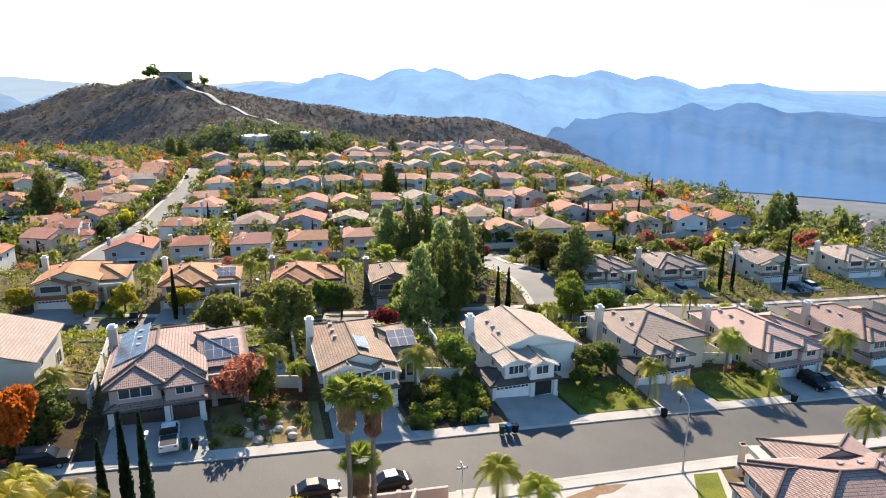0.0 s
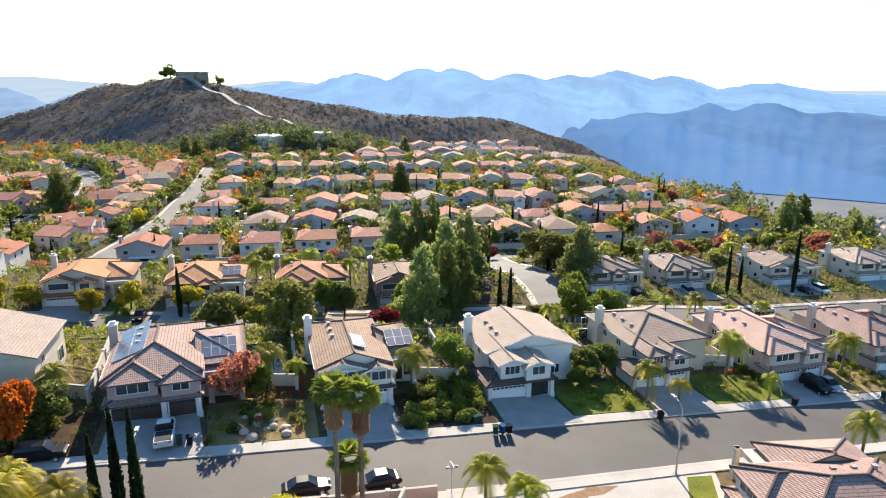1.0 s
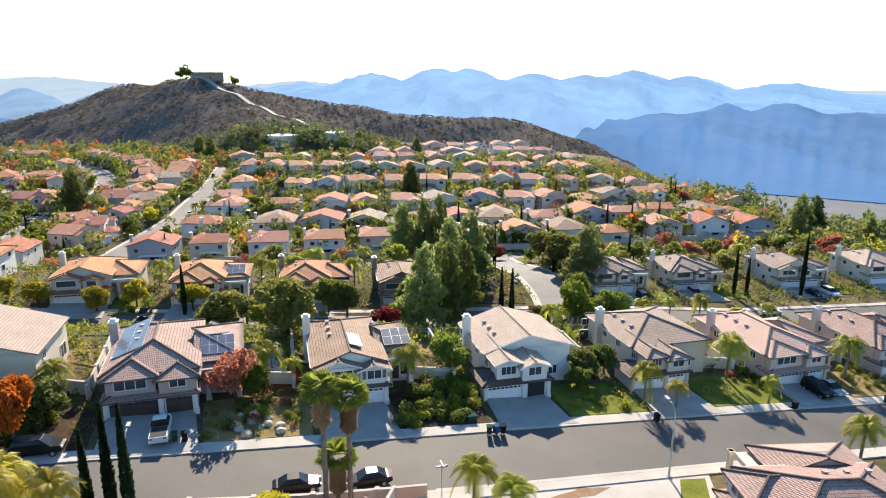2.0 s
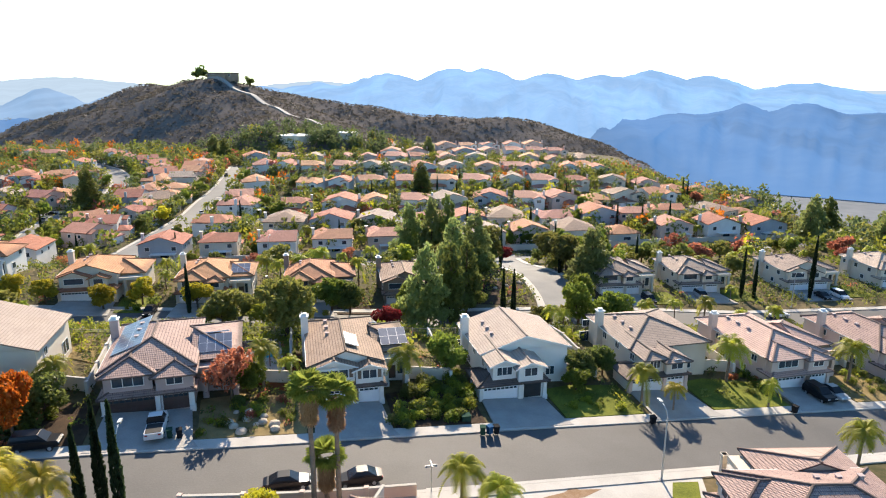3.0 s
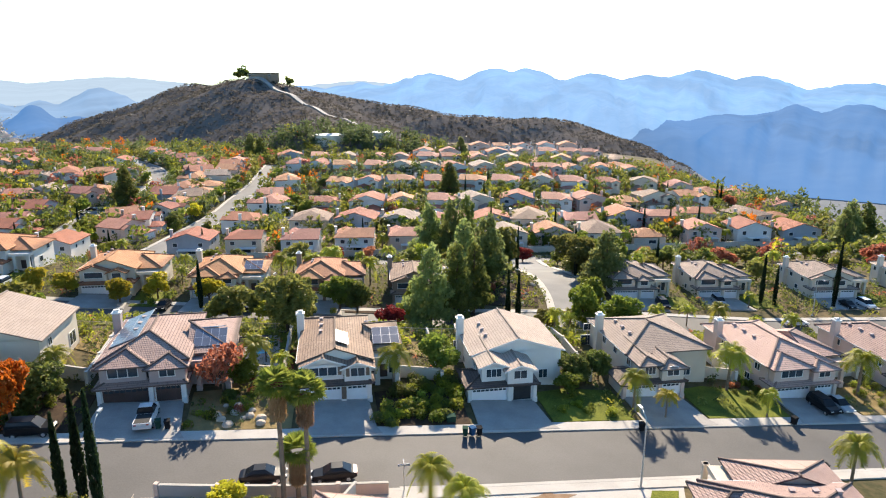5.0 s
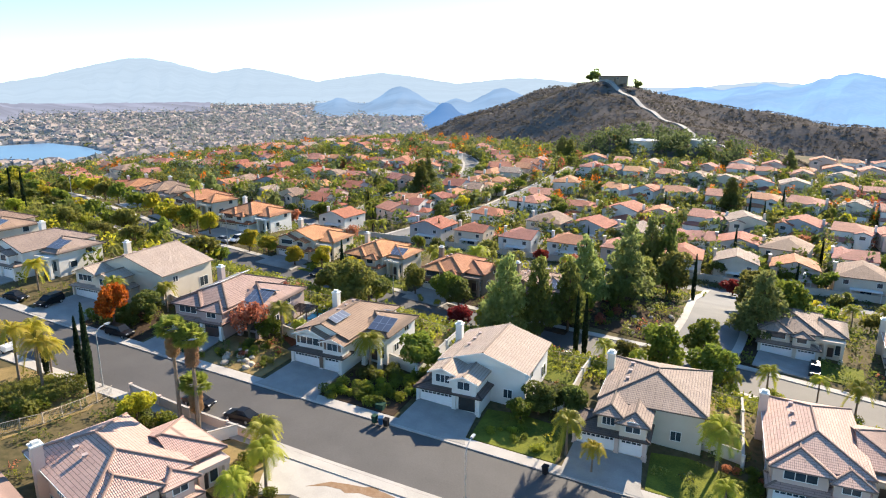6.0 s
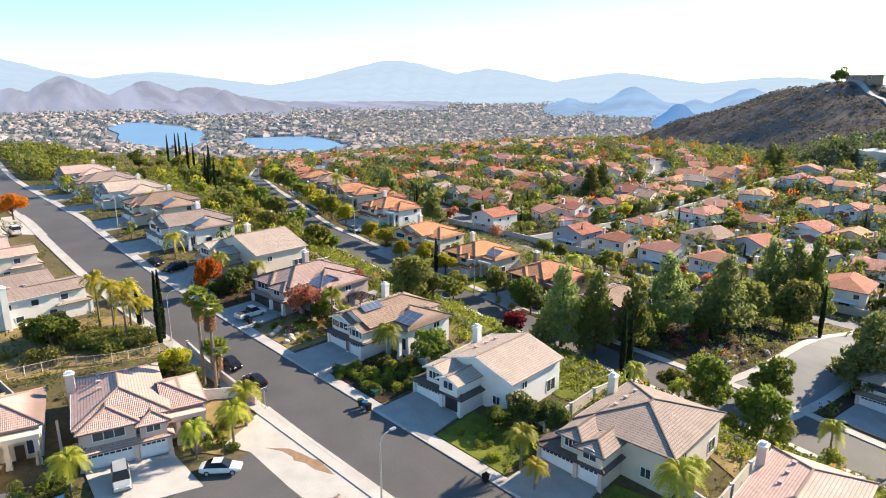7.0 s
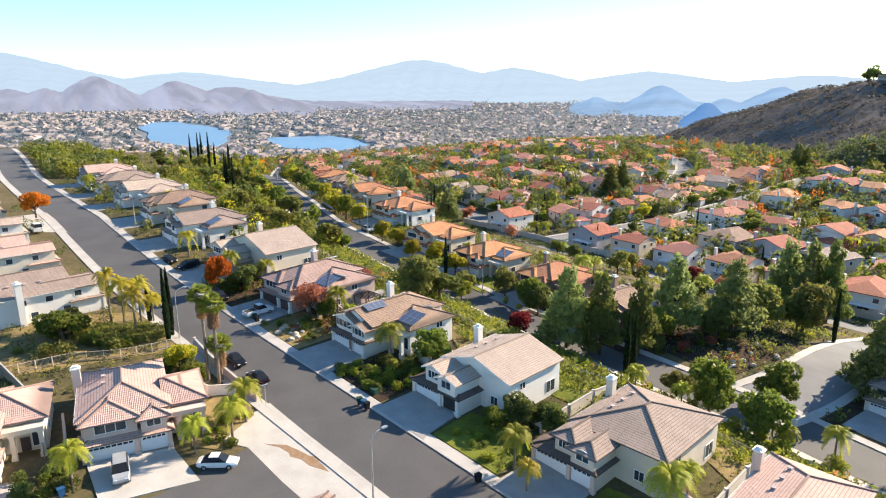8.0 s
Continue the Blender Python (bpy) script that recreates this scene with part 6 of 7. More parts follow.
cover = [(M_MULCH, "dark mulch front garden with shrubs"), (M_DRYLAWN, "dry brown front lawn"), (M_MULCH, "dark mulch front garden with dense shrubs"), (M_LAWN, "mown green front lawn"), (M_LAWN, "bright green front lawn"), (M_DRYLAWN, "patchy green and brown front lawn")]
for i in range(len(upper_row) - 1):
    (h, W, D, ext), (g, W2, D2, e2) = upper_row[i], upper_row[i + 1]
    m, label = cover[i % len(cover)]
    a, b = reach(h, W + 1.2, 7.2), reach(g, -1.0, 7.2)
    patch("front_lawn", [at(h, W + 0.7, a), at(g, -0.9, b), at(g, -0.8, 2.0), at(h, W + ext + 0.3, 3.0), at(h, W + 0.5, 2.0)], 0.13, m, label, "lawn")
    patch("back_yard", [at(h, 0.0, D + 0.2), at(h, W, D + 0.2), at(h, W + ext + 1.2, D - 2), at(g, -2.0, D2 - 4), at(g, -1.8, D2 + 4.5), at(h, 0.2, D + 5.2)], 0.12, M_LAWN if i % 2 else M_DRYLAWN, "small back yard of grass and earth", "yard")
    if i == 1:
        patch("side_yard", [at(h, W + ext + 0.6, 6.5), at(g, -1.8, 3.0), at(g, -1.2, 15), at(h, W + ext + 1.5, 15)], 0.135, M_REDMULCH, "red mulch side yard", "yard")
patch("corner_lawn", [(-3.0, 50.8), (1.0, 46.2), (8.6, 46.2), (10.8, 49.4), (8.6, 49.8), (4.0, 54.6), (-1.6, 54.6)], 0.12, M_DRYLAWN, "dry corner lawn with young palms", "lawn")
patch("driveway", [(8.0, 34.6), (8.0, 44.0), (15.9, 46.2), (16.4, 36.0)], 0.15, M_CONCRETE, "pale concrete driveway of the corner house", "driveway")
patch("driveway", [(8.9, 19), (8.9, 28), (16, 28.5), (16, 19)], 0.15, M_CONCRETE, "pale concrete driveway", "driveway")
patch("corner_lawn", [(25.8, 56.2), (29.2, 57.4), (30.5, 63.5), (27.6, 62.8)], 0.14, M_LAWN, "sunlit corner lawn beside the lamp", "lawn")
patch("pavement_apron", [(-121, 23.2), (-96, 29.2), (-99, 21.5), (-118, 15.5)], 0.08, M_CONCRETE, "pale concrete mouth of a side street", "pavement")
patch("bare_lot", [(-41, 22), (-18, 22), (-19.6, 44), (-23, 47.8), (-38, 43.5)], 0.1, M_DRYLAWN, "dry earth slope of the corner lot", "lot")
patch("verge", [(-2, 128), (16.4, 132), (15.6, 146), (10.5, 163), (-10, 158)], 0.12, M_MULCH, "brown mulch bed under the trees", "verge")
patch("verge", [(32.2, 134.5), (36, 136), (40, 142), (28, 170), (25.6, 166)], 0.14, M_MULCH, "mulched corner bed with boulders", "verge")
for h, W, D, ext in HOUSES:
    if h.matrix_basis.translation.y > 105:
        ly = -8.0
        patch("driveway", [at(h, 0.2, -0.1), at(h, W - 0.3, -0.1), at(h, W + 0.3, ly), at(h, -0.4, ly)], 0.22, M_DRIVE, "grey concrete driveway", "driveway")
        patch("front_lawn", [at(h, W + 0.6, 2), at(h, W + 7.5, 2), at(h, W + 7.5, -6.5), at(h, W + 0.8, -6.5)], 0.16, M_LAWN if W > 9.3 else M_MULCH, "front garden on the lower street", "lawn")


def wall_run(points, tall, thick, material, label, name="garden_wall", posts=0.0, category="wall"):
    """A wall along a line, stepping with the land, with a coping and, where asked, piers."""
    t = empty(name, label, category)
    t.matrix_basis = pose(points[0][0], points[0][1], ground_at(*points[0]))
    inv = t.matrix_basis.inverted()
    bm, cap = bmesh.new(), bmesh.new()
    for p, q in zip(points, points[1:]):
        a, b = Vector(p), Vector(q)
        n = max(1, int((b - a).length / 5))
        d = (b - a).normalized()
        s = Vector((-d.y, d.x)) * thick / 2
        for k in range(n):
            u, v = a.lerp(b, k / n), a.lerp(b, (k + 1) / n)
            zu, zv = ground_at(*u), ground_at(*v)
            for b_, lo, hi, f in ((bm, -0.6, tall, 1.0), (cap, tall, tall + 0.09, 1.35)):
                vs = []
                for z in (lo, hi):
                    for c, zz in ((u, zu), (v, zv)):
                        for sg in (1, -1):
                            vs.append(b_.verts.new(inv @ Vector((c.x + s.x * f * sg, c.y + s.y * f * sg, zz + z))))
                for f4 in ((0, 1, 3, 2), (4, 6, 7, 5), (0, 2, 6, 4), (1, 5, 7, 3), (0, 4, 5, 1), (2, 3, 7, 6)):
                    b_.faces.new([vs[i] for i in f4])
            if posts:
                pb = boxes((-thick * 0.9, thick * 0.9, -thick * 0.9, thick * 0.9, -0.6, tall + 0.22))
                bmesh.ops.transform(pb, matrix=inv @ pose(u.x, u.y, zu), verts=pb.verts)
                part("post", pb, material, t)
    for b_ in (bm, cap):
        bmesh.ops.recalc_face_normals(b_, faces=b_.faces)
    part("wall_body", bm, material, t)
    part("coping", cap, M_CONCRETE, t)
    return t


def rail_fence(points, tall, material, label):
    """An open view fence: posts, two rails and thin bars."""
    t = empty("fence", label, "fence")
    t.matrix_basis = pose(points[0][0], points[0][1], ground_at(*points[0]))
    inv = t.matrix_basis.inverted()
    bars = bmesh.new()
    for p, q in zip(points, points[1:]):
        a, b = Vector(p), Vector(q)
        n = max(1, round((b - a).length / 2.4))
        for k in range(n):
            u, v = a.lerp(b, k / n), a.lerp(b, (k + 1) / n)
            U, V = Vector((u.x, u.y, ground_at(*u))), Vector((v.x, v.y, ground_at(*v)))
            bm = bmesh.new()
            tube(bm, inv @ (U - Vector((0, 0, 0.5))), inv @ (U + Vector((0, 0, tall + 0.1))), 0.07, 0.07, 4)
            part("post", bm, material, t)
            for z in (0.2, tall):
                bm = bmesh.new()
                tube(bm, inv @ (U + Vector((0, 0, z))), inv @ (V + Vector((0, 0, z))), 0.04, 0.04, 4)
                part("rail", bm, material, t)
            for j in range(1, 14):
                c = U.lerp(V, j / 14)
                tube(bars, inv @ (c + Vector((0, 0, 0.2))), inv @ (c + Vector((0, 0, tall))), 0.018, 0.018, 3, False)
    ob = part("infill", bars, material, t)
    ob["kind"] = "stuff"
    return t


for i in range(len(upper_row) - 1):
    (h, W, D, ext), (g, W2, D2, e2) = upper_row[i], upper_row[i + 1]
    wall_run([at(g, -2.6, 5.0), at(g, -2.4, D2 + 4.8)], 1.7, 0.22, STUCCO["cream"] if i % 2 else STUCCO["white"], "pale stucco garden wall between two lots", posts=1)
    wall_run([at(h, W + ext + 0.1, 6.5), at(g, -2.6, 6.0)], 1.7, 0.22, STUCCO["cream"], "pale stucco return wall beside a house")
    rail_fence([at(h, -2.2, D + 5.0), at(h, W / 2, D + 5.4), at(g, -2.4, D2 + 5.0)], 1.5, M_WALLBLOCK, "tan metal view fence above the bank")
wall_run([(x, 208.5 + 0.25 * x) for x in range(-150, 121, 15)], 2.0, 0.3, STUCCO["cream"], "long cream garden wall behind the houses", "garden_wall", posts=1)
wall_run([(-20.5, 50.0), (-15, 51.2), (-9.8, 52.5), (-4.0, 54.2), (0.7, 55.7)], 1.35, 0.25, STUCCO["pink"], "pink stucco street wall of the corner lot", posts=1)
wall_run([(-7.5, 47.6), (-3.4, 49.8), (-2.4, 54.8)], 1.5, 0.22, STUCCO["white"], "white garden wall beside the corner house")
wall_run([(7.2, 33.6), (5.5, 32.6), (-2, 32.0)], 1.6, 0.22, STUCCO["white"], "white return wall of the corner house")
rail_fence([(-18.5, 23.5), (-20.5, 32), (-19.6, 39), (-20.2, 43.5), (-21.5, 48)], 1.5, M_WALLBLOCK, "tan metal fence along the hedge mound")
wall_run([(-22, 22.5), (-10, 27.5), (5, 30.3)], 1.7, 0.14, M_WOODFENCE, "weathered wooden yard fence", "fence", category="fence")
# pool and shade roof behind the mauve house
px, py = at(h1, 17.4, 13.5)
patch("pool_deck", [at(h1, 15.4, 8), at(h1, 20.6, 8), at(h1, 20.4, 20), at(h1, 12, 20), at(h1, 12, 17), at(h1, 15.4, 17)], 0.14, M_CONCRETE, "pale concrete pool deck", "deck")
patch("pool", [at(h1, 17, 13), at(h1, 19.2, 13.5), at(h1, 19.4, 18), at(h1, 17.6, 18.6), at(h1, 16.6, 15.5)], 0.2, M_POOL, "small turquoise swimming pool", "pool", kind="structure")
per = empty("pergola", "dark wooden pergola over the patio", "pergola")
per.matrix_basis = pose(*at(h1, 15.3, 10.5), ground_at(px, py), 0, 0, 20)
for sx, sy in ((0, 0), (3.4, 0), (0, 3.4), (3.4, 3.4)):
    part("post", boxes((sx - 0.08, sx + 0.08, sy - 0.08, sy + 0.08, -0.3, 2.5)), M_DARKGARAGE, per)
for k in range(8):
    part("slat", boxes((-0.3, 3.7, -0.2 + 0.5 * k, -0.08 + 0.5 * k, 2.5, 2.65)), M_DARKGARAGE, per)


# ---- vehicles ----
def car(x, y, turn, paint, label, kind="sedan", lift=0.12):
    """A parked car, nose along +x: shaped body, cabin glass, lamps and wheels."""
    L, Wd, H = {"sedan": (4.7, 1.8, 1.42), "suv": (4.8, 1.9, 1.75), "pickup": (5.6, 1.95, 1.8), "van": (5.2, 2.0, 2.1)}[kind]
    c = empty("pickup_truck" if kind == "pickup" else "car", label, "pickup truck" if kind == "pickup" else "car")
    c.matrix_basis = pose(x, y, ground_at(x, y) + lift, 0, 0, turn)
    belt = H * 0.6

    def loft(sections, material, name, parent, smooth=False):
        bm = bmesh.new()
        rings = []
        for px_, half, z0, z1, tuck in sections:
            rings.append([bm.verts.new((px_, yy, zz)) for yy, zz in ((-half, z0), (half, z0), (half, (z0 + z1) / 2), (half - tuck, z1), (-half + tuck, z1), (-half, (z0 + z1) / 2))])
        for a, b in zip(rings, rings[1:]):
            for k in range(6):
                bm.faces.new((a[k], a[(k + 1) % 6], b[(k + 1) % 6], b[k]))
        bm.faces.new(rings[0])
        bm.faces.new(rings[-1][::-1])
        bmesh.ops.recalc_face_normals(bm, faces=bm.faces)
        return part(name, bm, material, parent)

    h = Wd / 2
    if kind == "pickup":
        secs = [(-L / 2, h * 0.94, 0.4, belt, 0.06), (-L / 2 + 0.2, h, 0.35, belt + 0.02, 0.06), (L * 0.2, h, 0.3, belt, 0.06), (L * 0.44, h * 0.97, 0.32, belt - 0.1, 0.12), (L / 2, h * 0.86, 0.4, belt - 0.25, 0.12)]
        cab = [(-L * 0.08, h * 0.95, belt - 0.02, belt + 0.02, 0.05), (-L * 0.06, h * 0.92, belt - 0.02, H, 0.16), (L * 0.14, h * 0.92, belt - 0.02, H, 0.16), (L * 0.25, h * 0.95, belt - 0.04, belt, 0.05)]
    elif kind == "sedan":
        secs = [(-L / 2, h * 0.85, 0.42, belt - 0.05, 0.12), (-L * 0.42, h * 0.97, 0.3, belt + 0.04, 0.1), (-L * 0.1, h, 0.26, belt + 0.02, 0.06), (L * 0.2, h, 0.26, belt, 0.07), (L * 0.44, h * 0.95, 0.3, belt - 0.16, 0.16), (L / 2, h * 0.8, 0.42, belt - 0.32, 0.16)]
        cab = [(-L * 0.38, h * 0.9, belt, belt + 0.05, 0.05), (-L * 0.2, h * 0.86, belt - 0.02, H, 0.18), (L * 0.06, h * 0.86, belt - 0.02, H, 0.18), (L * 0.24, h * 0.92, belt - 0.03, belt + 0.02, 0.06)]
    else:
        secs = [(-L / 2, h * 0.92, 0.42, belt, 0.06), (-L * 0.46, h, 0.3, belt + 0.05, 0.06), (0, h, 0.28, belt + 0.04, 0.06), (L * 0.25, h, 0.3, belt, 0.08), (L * 0.45, h * 0.95, 0.34, belt - 0.12, 0.14), (L / 2, h * 0.85, 0.45, belt - 0.3, 0.14)]
        cab = [(-L * 0.48, h * 0.95, belt, belt + 0.1, 0.05), (-L * 0.43, h * 0.9, belt, H, 0.14), (L * 0.1, h * 0.9, belt, H, 0.16), (L * 0.27, h * 0.95, belt - 0.03, belt + 0.04, 0.05)]
    loft(secs, PAINT[paint], "body", c)
    cabin = loft(cab, M_CARGLASS, "cabin_glass", c)
    mid = [s_ for s_ in cab if s_[3] >= H - 0.01]
    part("roof_panel", boxes((mid[0][0] + 0.05, mid[-1][0] - 0.05, -mid[0][1] + mid[0][4] + 0.02, mid[0][1] - mid[0][4] - 0.02, H - 0.02, H + 0.035)), PAINT[paint], cabin)
    if kind == "pickup":
        part("load_bed", boxes((-L / 2 + 0.12, -L * 0.1, -h + 0.16, h - 0.16, belt + 0.01, belt + 0.035)), M_INSIDE, c, "dark open load bed")
    for sx in (-1, 1):
        for sy in (-1, 1):
            wx, wy = sx * L * 0.31, sy * (h - 0.1)
            bm = bmesh.new()
            tube(bm, (wx, wy - 0.11, 0.22), (wx, wy + 0.11, 0.22), 0.34, 0.34, 14)
            wheel = part("wheel", bm, M_TYRE, c)
            bm = bmesh.new()
            tube(bm, (wx, wy - 0.115, 0.22), (wx, wy + 0.115, 0.22), 0.2, 0.2, 10)
            part("rim", bm, M_ALU, wheel)
    for sy in (-1, 1):
        part("headlight", boxes((L / 2 - 0.16, L / 2 - 0.02, sy * h * 0.62 - 0.18, sy * h * 0.62 + 0.18, belt - 0.36, belt - 0.22)), M_TRIM, c)
        part("tail_light", boxes((-L / 2 - 0.02, -L / 2 + 0.1, sy * h * 0.68 - 0.14, sy * h * 0.68 + 0.14, belt - 0.25, belt - 0.1)), PAINT["red"], c)
    return c


car(-38.8, 56.6, 17, "black", "black estate car parked at the kerb", "suv")
car(-12.0, 55.0, 17, "black", "black saloon car parked beside the palms", "sedan")
car(-5.3, 57.0, 197, "black", "dark saloon car parked beside the wall", "sedan")
car(*at(h1, 6.2, -4.6), 20 + 90, "white", "white pickup truck with dark load bed on a driveway", "pickup", 0.25)
car(*at(h5, 5.4, -3.4), 18 - 90, "black", "black car on the driveway", "suv", 0.25)
car(*at(h5, 8.2, -3.0), 18 - 90, "silver", "dark grey car on the driveway", "sedan", 0.25)
car(35.4, 63.2, 15, "red", "red car beside the corner house", "sedan", 0.1)
car(13.9, 48.5, 66, "white", "white saloon car at the side street's kerb", "sedan", 0.2)
car(11.8, 38.2, 0, "silver", "silver estate car on the corner driveway", "suv", 0.2)
car(11.1, 24.9, 5, "red", "red car on a driveway", "sedan", 0.2)
car(-45.0, 42.0, 15, "white", "white van on a driveway", "van", 0.15)
car(-64.5, 50.0, 22, "black", "black car parked at the kerb", "sedan")
car(-58.2, 53.2, -68, "black", "black car on the driveway", "suv", 0.25)
for x, y, a, p, k in ((-90, 105.5, 10, "silver", "sedan"), (-88, 108.5, -80, "white", "suv"), (-157, 33.5, 20, "white", "pickup"), (-109, 92.5, 5, "silver", "suv"), (-98.7, 22.5, 195, "white", "van"), (-40, 111.0, 13, "black", "sedan"), (-54, 108.0, -78, "black", "sedan"), (-125, 92.4, 178, "black", "suv"), (57, 147.5, -80, "silver", "suv"), (86, 151, -78, "black", "sedan"), (90, 151.5, -78, "white", "suv"), (70, 137, 10, "white", "sedan"), (43.5, 141, -78, "black", "suv")):
    car(x, y, a, p, f"{p} car parked on the street below" if y > 80 else f"{p} vehicle parked up the street", k, 0.2)
for k in range(28):
    line = FAR_STREETS[k % len(FAR_STREETS)]
    pts = resample(line, 2.0)
    i = rng.randrange(3, len(pts) - 4)
    d = (pts[i + 1] - pts[i]).normalized()
    n = Vector((-d.y, d.x)) * (3.1 if k % 2 else -3.1)
    p = pts[i] + n
    if k < 8:
        FAR_CAR = [car(p.x, p.y, math.degrees(math.atan2(d.y, d.x)), ("white", "silver", "black", "blue", "red", "white", "silver", "black")[k], "small parked car on a further street", ("sedan", "suv")[k % 2], 0.3)] + (FAR_CAR if k else [])
    else:
        copy_thing(FAR_CAR[k % len(FAR_CAR)], pose(p.x, p.y, ground_at(p.x, p.y) + 0.3, 0, 0, math.degrees(math.atan2(d.y, d.x))))


# ---- street furniture ----
def street_lamp(x, y, turn, tall=8.6):
    t = empty("street_lamp", "grey steel street lamp with a curved arm", "street lamp", "street lamps")
    t.matrix_basis = pose(x, y, ground_at(x, y), 0, 0, turn)
    bm = bmesh.new()
    tube(bm, (0, 0, -0.5), (0, 0, tall - 1.0), 0.12, 0.07, 8)
    part("pole", bm, M_STEEL, t)
    part("base", boxes((-0.22, 0.22, -0.22, 0.22, -0.3, 0.25)), M_CONCRETE, t)
    bm = bmesh.new()
    pts = [(0, 0, tall - 1.0), (0.25, 0, tall - 0.4), (0.75, 0, tall - 0.1), (1.5, 0, tall)]
    for p, q in zip(pts, pts[1:]):
        tube(bm, p, q, 0.06, 0.055, 6)
    part("arm", bm, M_STEEL, t)
    head = part("lamp_head", boxes((1.4, 2.15, -0.16, 0.16, tall - 0.05, tall + 0.12)), M_STEEL, t)
    part("lens", boxes((1.55, 2.05, -0.12, 0.12, tall - 0.1, tall - 0.05)), M_TRIM, head)
    return t


for x, y, a in ((26.5, 63.2, 105), (-24.6, 48.0, 105), (75.7, 143.8, -75), (-32.8, 111.6, -80), (-95.3, 44.6, -75), (-86.6, 104.6, -80), (-170, 98, -90), (-60, 190, 90), (28, 200, 90), (25.5, 120.0, 95)):
    street_lamp(x, y, a)


def wheelie_bin(x, y, turn, colour):
    b = empty("wheelie_bin", f"{colour} plastic wheelie bin on the pavement", "bin", "bins along the street")
    b.matrix_basis = pose(x, y, ground_at(x, y) + 0.18, 0, 0, turn)
    bm = bmesh.new()
    low = [bm.verts.new(p) for p in ((-0.24, -0.28, 0.06), (0.24, -0.28, 0.06), (0.24, 0.24, 0.06), (-0.24, 0.24, 0.06))]
    top = [bm.verts.new(p) for p in ((-0.31, -0.38, 1.02), (0.31, -0.38, 1.02), (0.31, 0.34, 1.02), (-0.31, 0.34, 1.02))]
    bm.faces.new(low[::-1])
    bm.faces.new(top)
    for i in range(4):
        bm.faces.new((low[i], low[(i + 1) % 4], top[(i + 1) % 4], top[i]))
    part("body", bm, M_PLASTIC[colour], b)
    part("lid", boxes((-0.34, 0.34, -0.42, 0.36, 1.02, 1.09)), M_PLASTIC[colour], b)
    for sx in (-0.27, 0.27):
        bm = bmesh.new()
        tube(bm, (sx - 0.03, 0.26, 0.12), (sx + 0.03, 0.26, 0.12), 0.12, 0.12, 10)
        part("wheel", bm, M_TYRE, b)


for x, y, c in ((7.1, 68.6, "green"), (7.9, 68.9, "blue"), (8.7, 69.1, "black"), (-26.8, 60.9, "green"), (-25.8, 61.1, "black"), (28.5, 75.6, "black"), (49.2, 82.9, "black"), (46.9, 71.2, "black"), (48.5, 71.7, "black"), (13.5, 32.4, "blue"), (64.5, 87.6, "green")):
    wheelie_bin(x, y, rng.uniform(0, 40), c)
sign = empty("street_sign", "blue street name sign on a steel post", "street sign")
sign.matrix_basis = pose(2.1, 56.6, ground_at(2.1, 56.6))
bm = bmesh.new()
tube(bm, (0, 0, -0.4), (0, 0, 3.0), 0.05, 0.05, 8)
part("post", bm, M_STEEL, sign)
for turn, z in ((17, 2.9), (107, 3.15)):
    bm = boxes((-0.6, 0.6, -0.02, 0.02, z, z + 0.22))
    bmesh.ops.transform(bm, matrix=pose(0, 0, 0, 0, 0, turn), verts=bm.verts)
    plate = part("name_plate", bm, PAINT["blue"], sign)
    bm = boxes((-0.45, 0.45, -0.028, 0.028, z + 0.07, z + 0.15))
    bmesh.ops.transform(bm, matrix=pose(0, 0, 0, 0, 0, turn), verts=bm.verts)
    part("lettering", bm, M_TRIM, plate)
box_ob = empty("utility_box", "green metal utility cabinet on the verge", "utility box")
box_ob.matrix_basis = pose(5.0, 71.6, ground_at(5.0, 71.6), 0, 0, 20)
part("body", boxes((-0.55, 0.55, -0.45, 0.45, -0.2, 0.75)), M_PLASTIC["green"], box_ob)
part("lid", boxes((-0.6, 0.6, -0.5, 0.5, 0.75, 0.85)), M_PLASTIC["green"], box_ob)

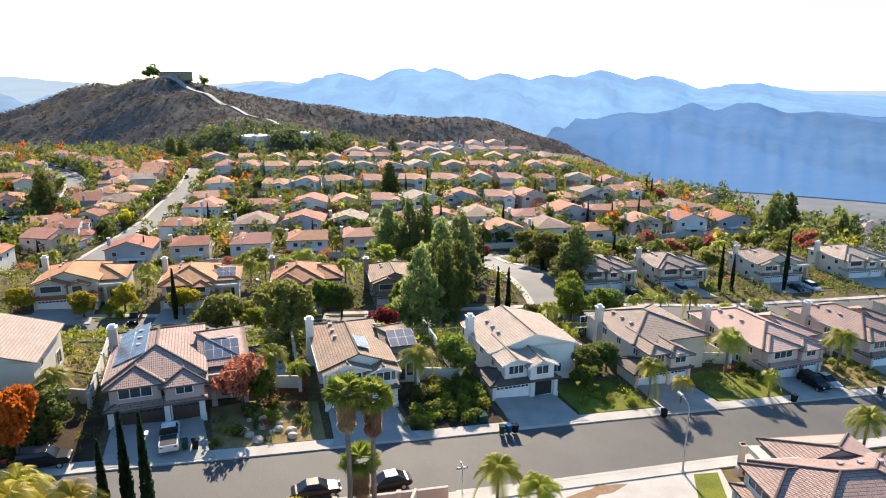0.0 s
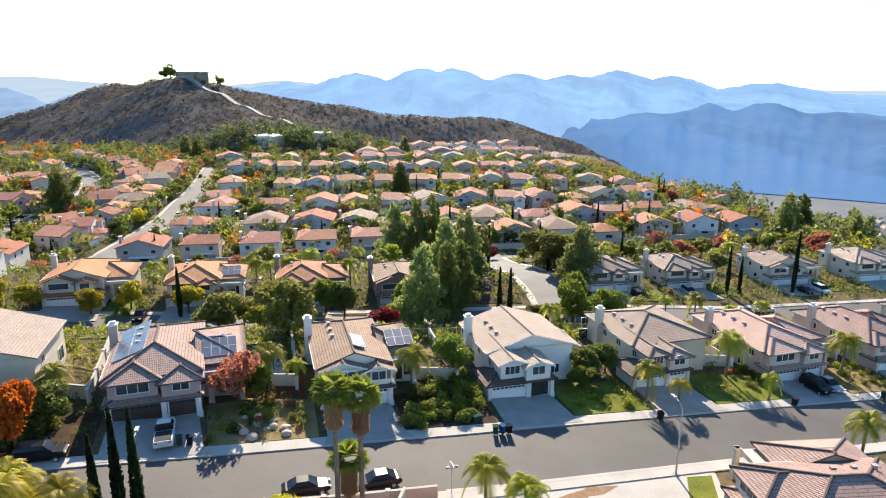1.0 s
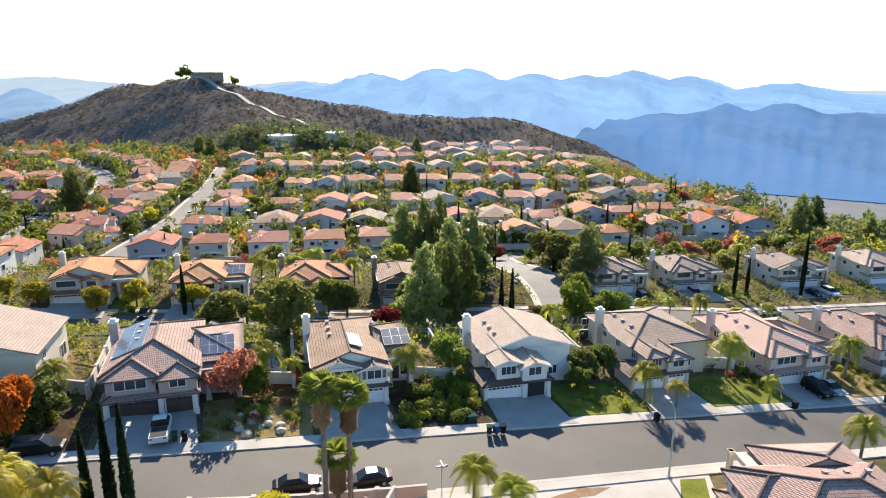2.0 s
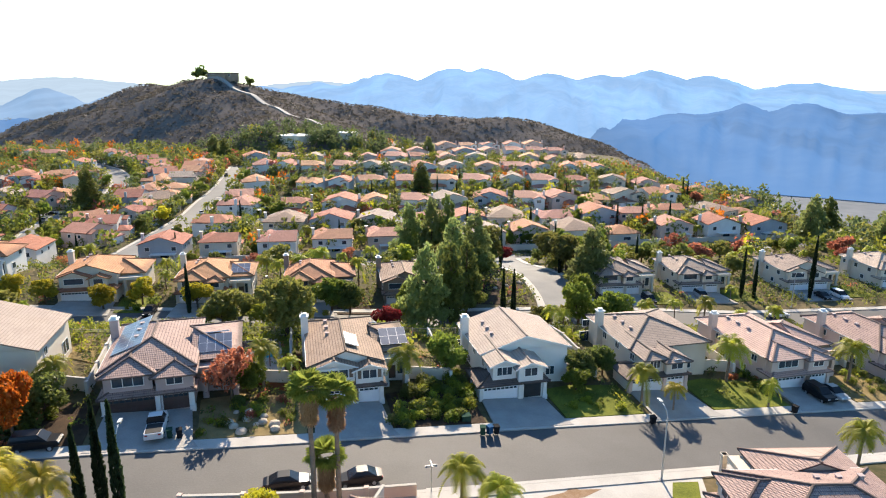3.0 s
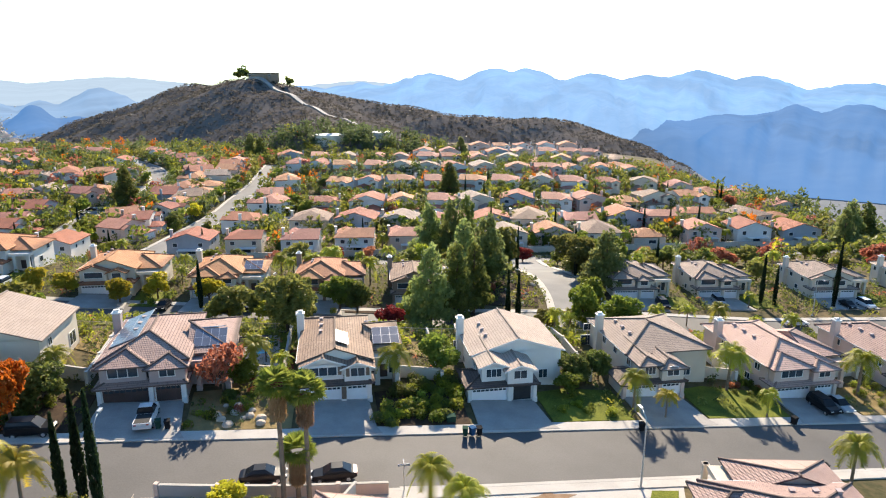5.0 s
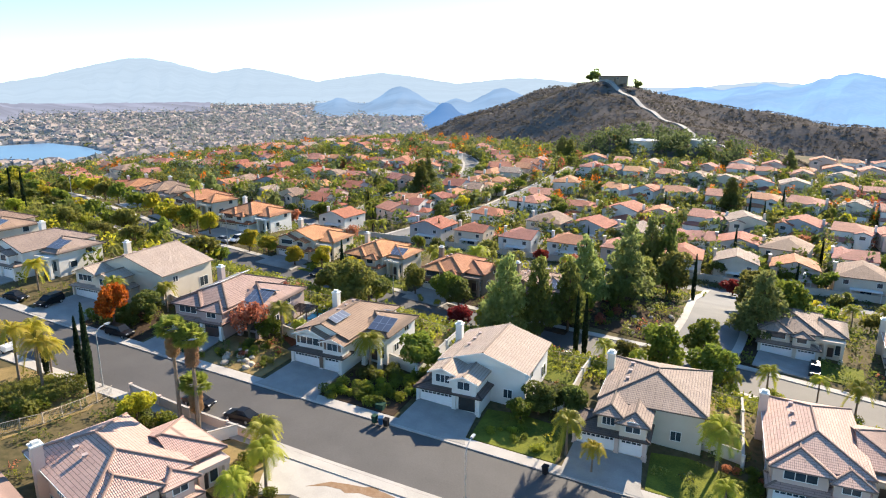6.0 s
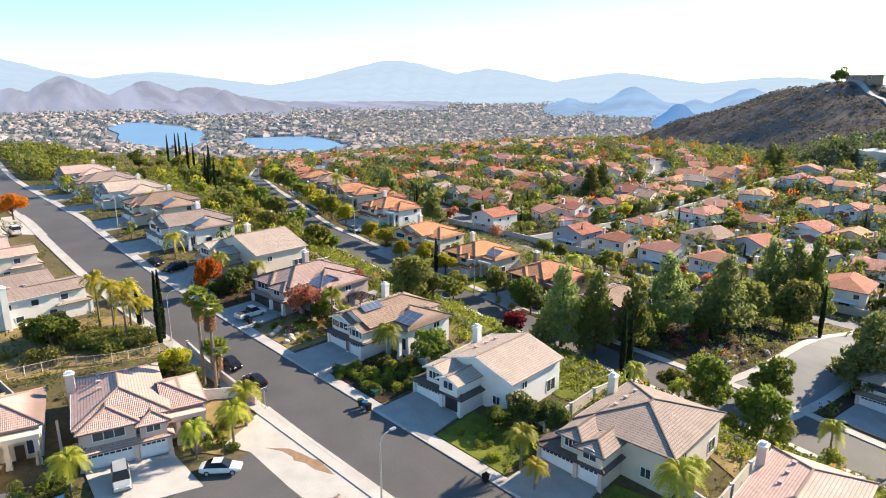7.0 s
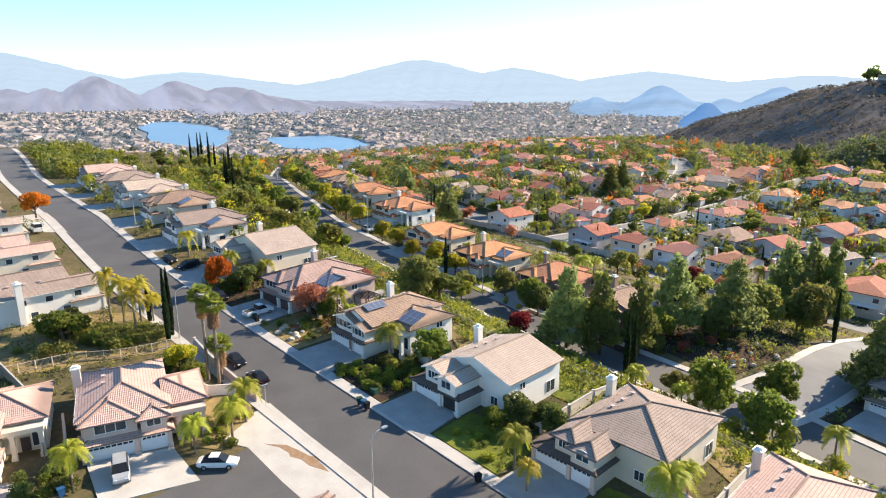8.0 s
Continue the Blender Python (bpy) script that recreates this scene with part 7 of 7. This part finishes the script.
# boulders at the corner beds
for k in range(26):
    x, y = (rng.uniform(9, 16), rng.uniform(132, 150)) if k < 14 else (rng.uniform(-22, -16), rng.uniform(63.5, 68))
    bm = bmesh.new()
    bmesh.ops.create_icosphere(bm, subdivisions=2, radius=rng.uniform(0.3, 0.7))
    for v in bm.verts:
        v.co *= 1 + 0.25 * noise.noise(v.co * 2 + Vector((k, 0, 0)))
        v.co.z *= 0.7
    ob = tagged(mesh_object("boulder", bm, M_WALLBLOCK), "rounded tan boulder in the garden bed", "boulder", "boulders")
    ob.matrix_basis = pose(x, y, ground_at(x, y) + 0.2, 0, 0, 50 * k)

# ---- on the hill: water tanks and the house on top ----
for x, y, r, hgt in ((-126, 445, 10.5, 6.0), (-93, 460, 8.0, 5.5)):
    t = empty("water_tank", "pale beige steel water tank on the hillside", "water tank")
    t.matrix_basis = pose(x, y, ground_at(x, y) - 0.5)
    bm = bmesh.new()
    tube(bm, (0, 0, -3), (0, 0, hgt), r, r, 36)
    part("shell", bm, STUCCO["cream"], t)
    bm = bmesh.new()
    tube(bm, (0, 0, hgt), (0, 0, hgt + 0.8), r + 0.2, r * 0.3, 36)
    part("roof", bm, M_TRIM, t)
top = empty("hilltop_house", "low flat-roofed house on the hilltop", "house")
top.matrix_basis = pose(-262, 662, ground_at(-262, 662), 0, 0, -20)
part("wall", boxes((-15, 15, -6, 6, -4, 4.6), (-8, 9, -7.5, -6, -4, 3.0)), STUCCO["brown"], top)
part("roof", boxes((-15.8, 15.8, -6.8, 6.8, 4.6, 5.2)), ROOF["dark"], top)
for k in range(6):
    small_window(top, "front", -6, -13 + 5.2 * k, 1.6, 2.4, 1.8) if k not in (2, 3, 4) else None
for x, y, h, w in ((-288, 672, 15, 13), (-236, 664, 11, 9), (-296, 677, 11, 10)):
    mid_tree("dark", x, y, h, w)

# ---- set the whole place down at its scale ----
for ob in [o for o in scene.objects if o.parent is None and o.type in {"MESH", "EMPTY", "CURVE"}]:
    ob.matrix_basis = Matrix.Diagonal((SCALE, SCALE, SCALE, 1)) @ ob.matrix_basis
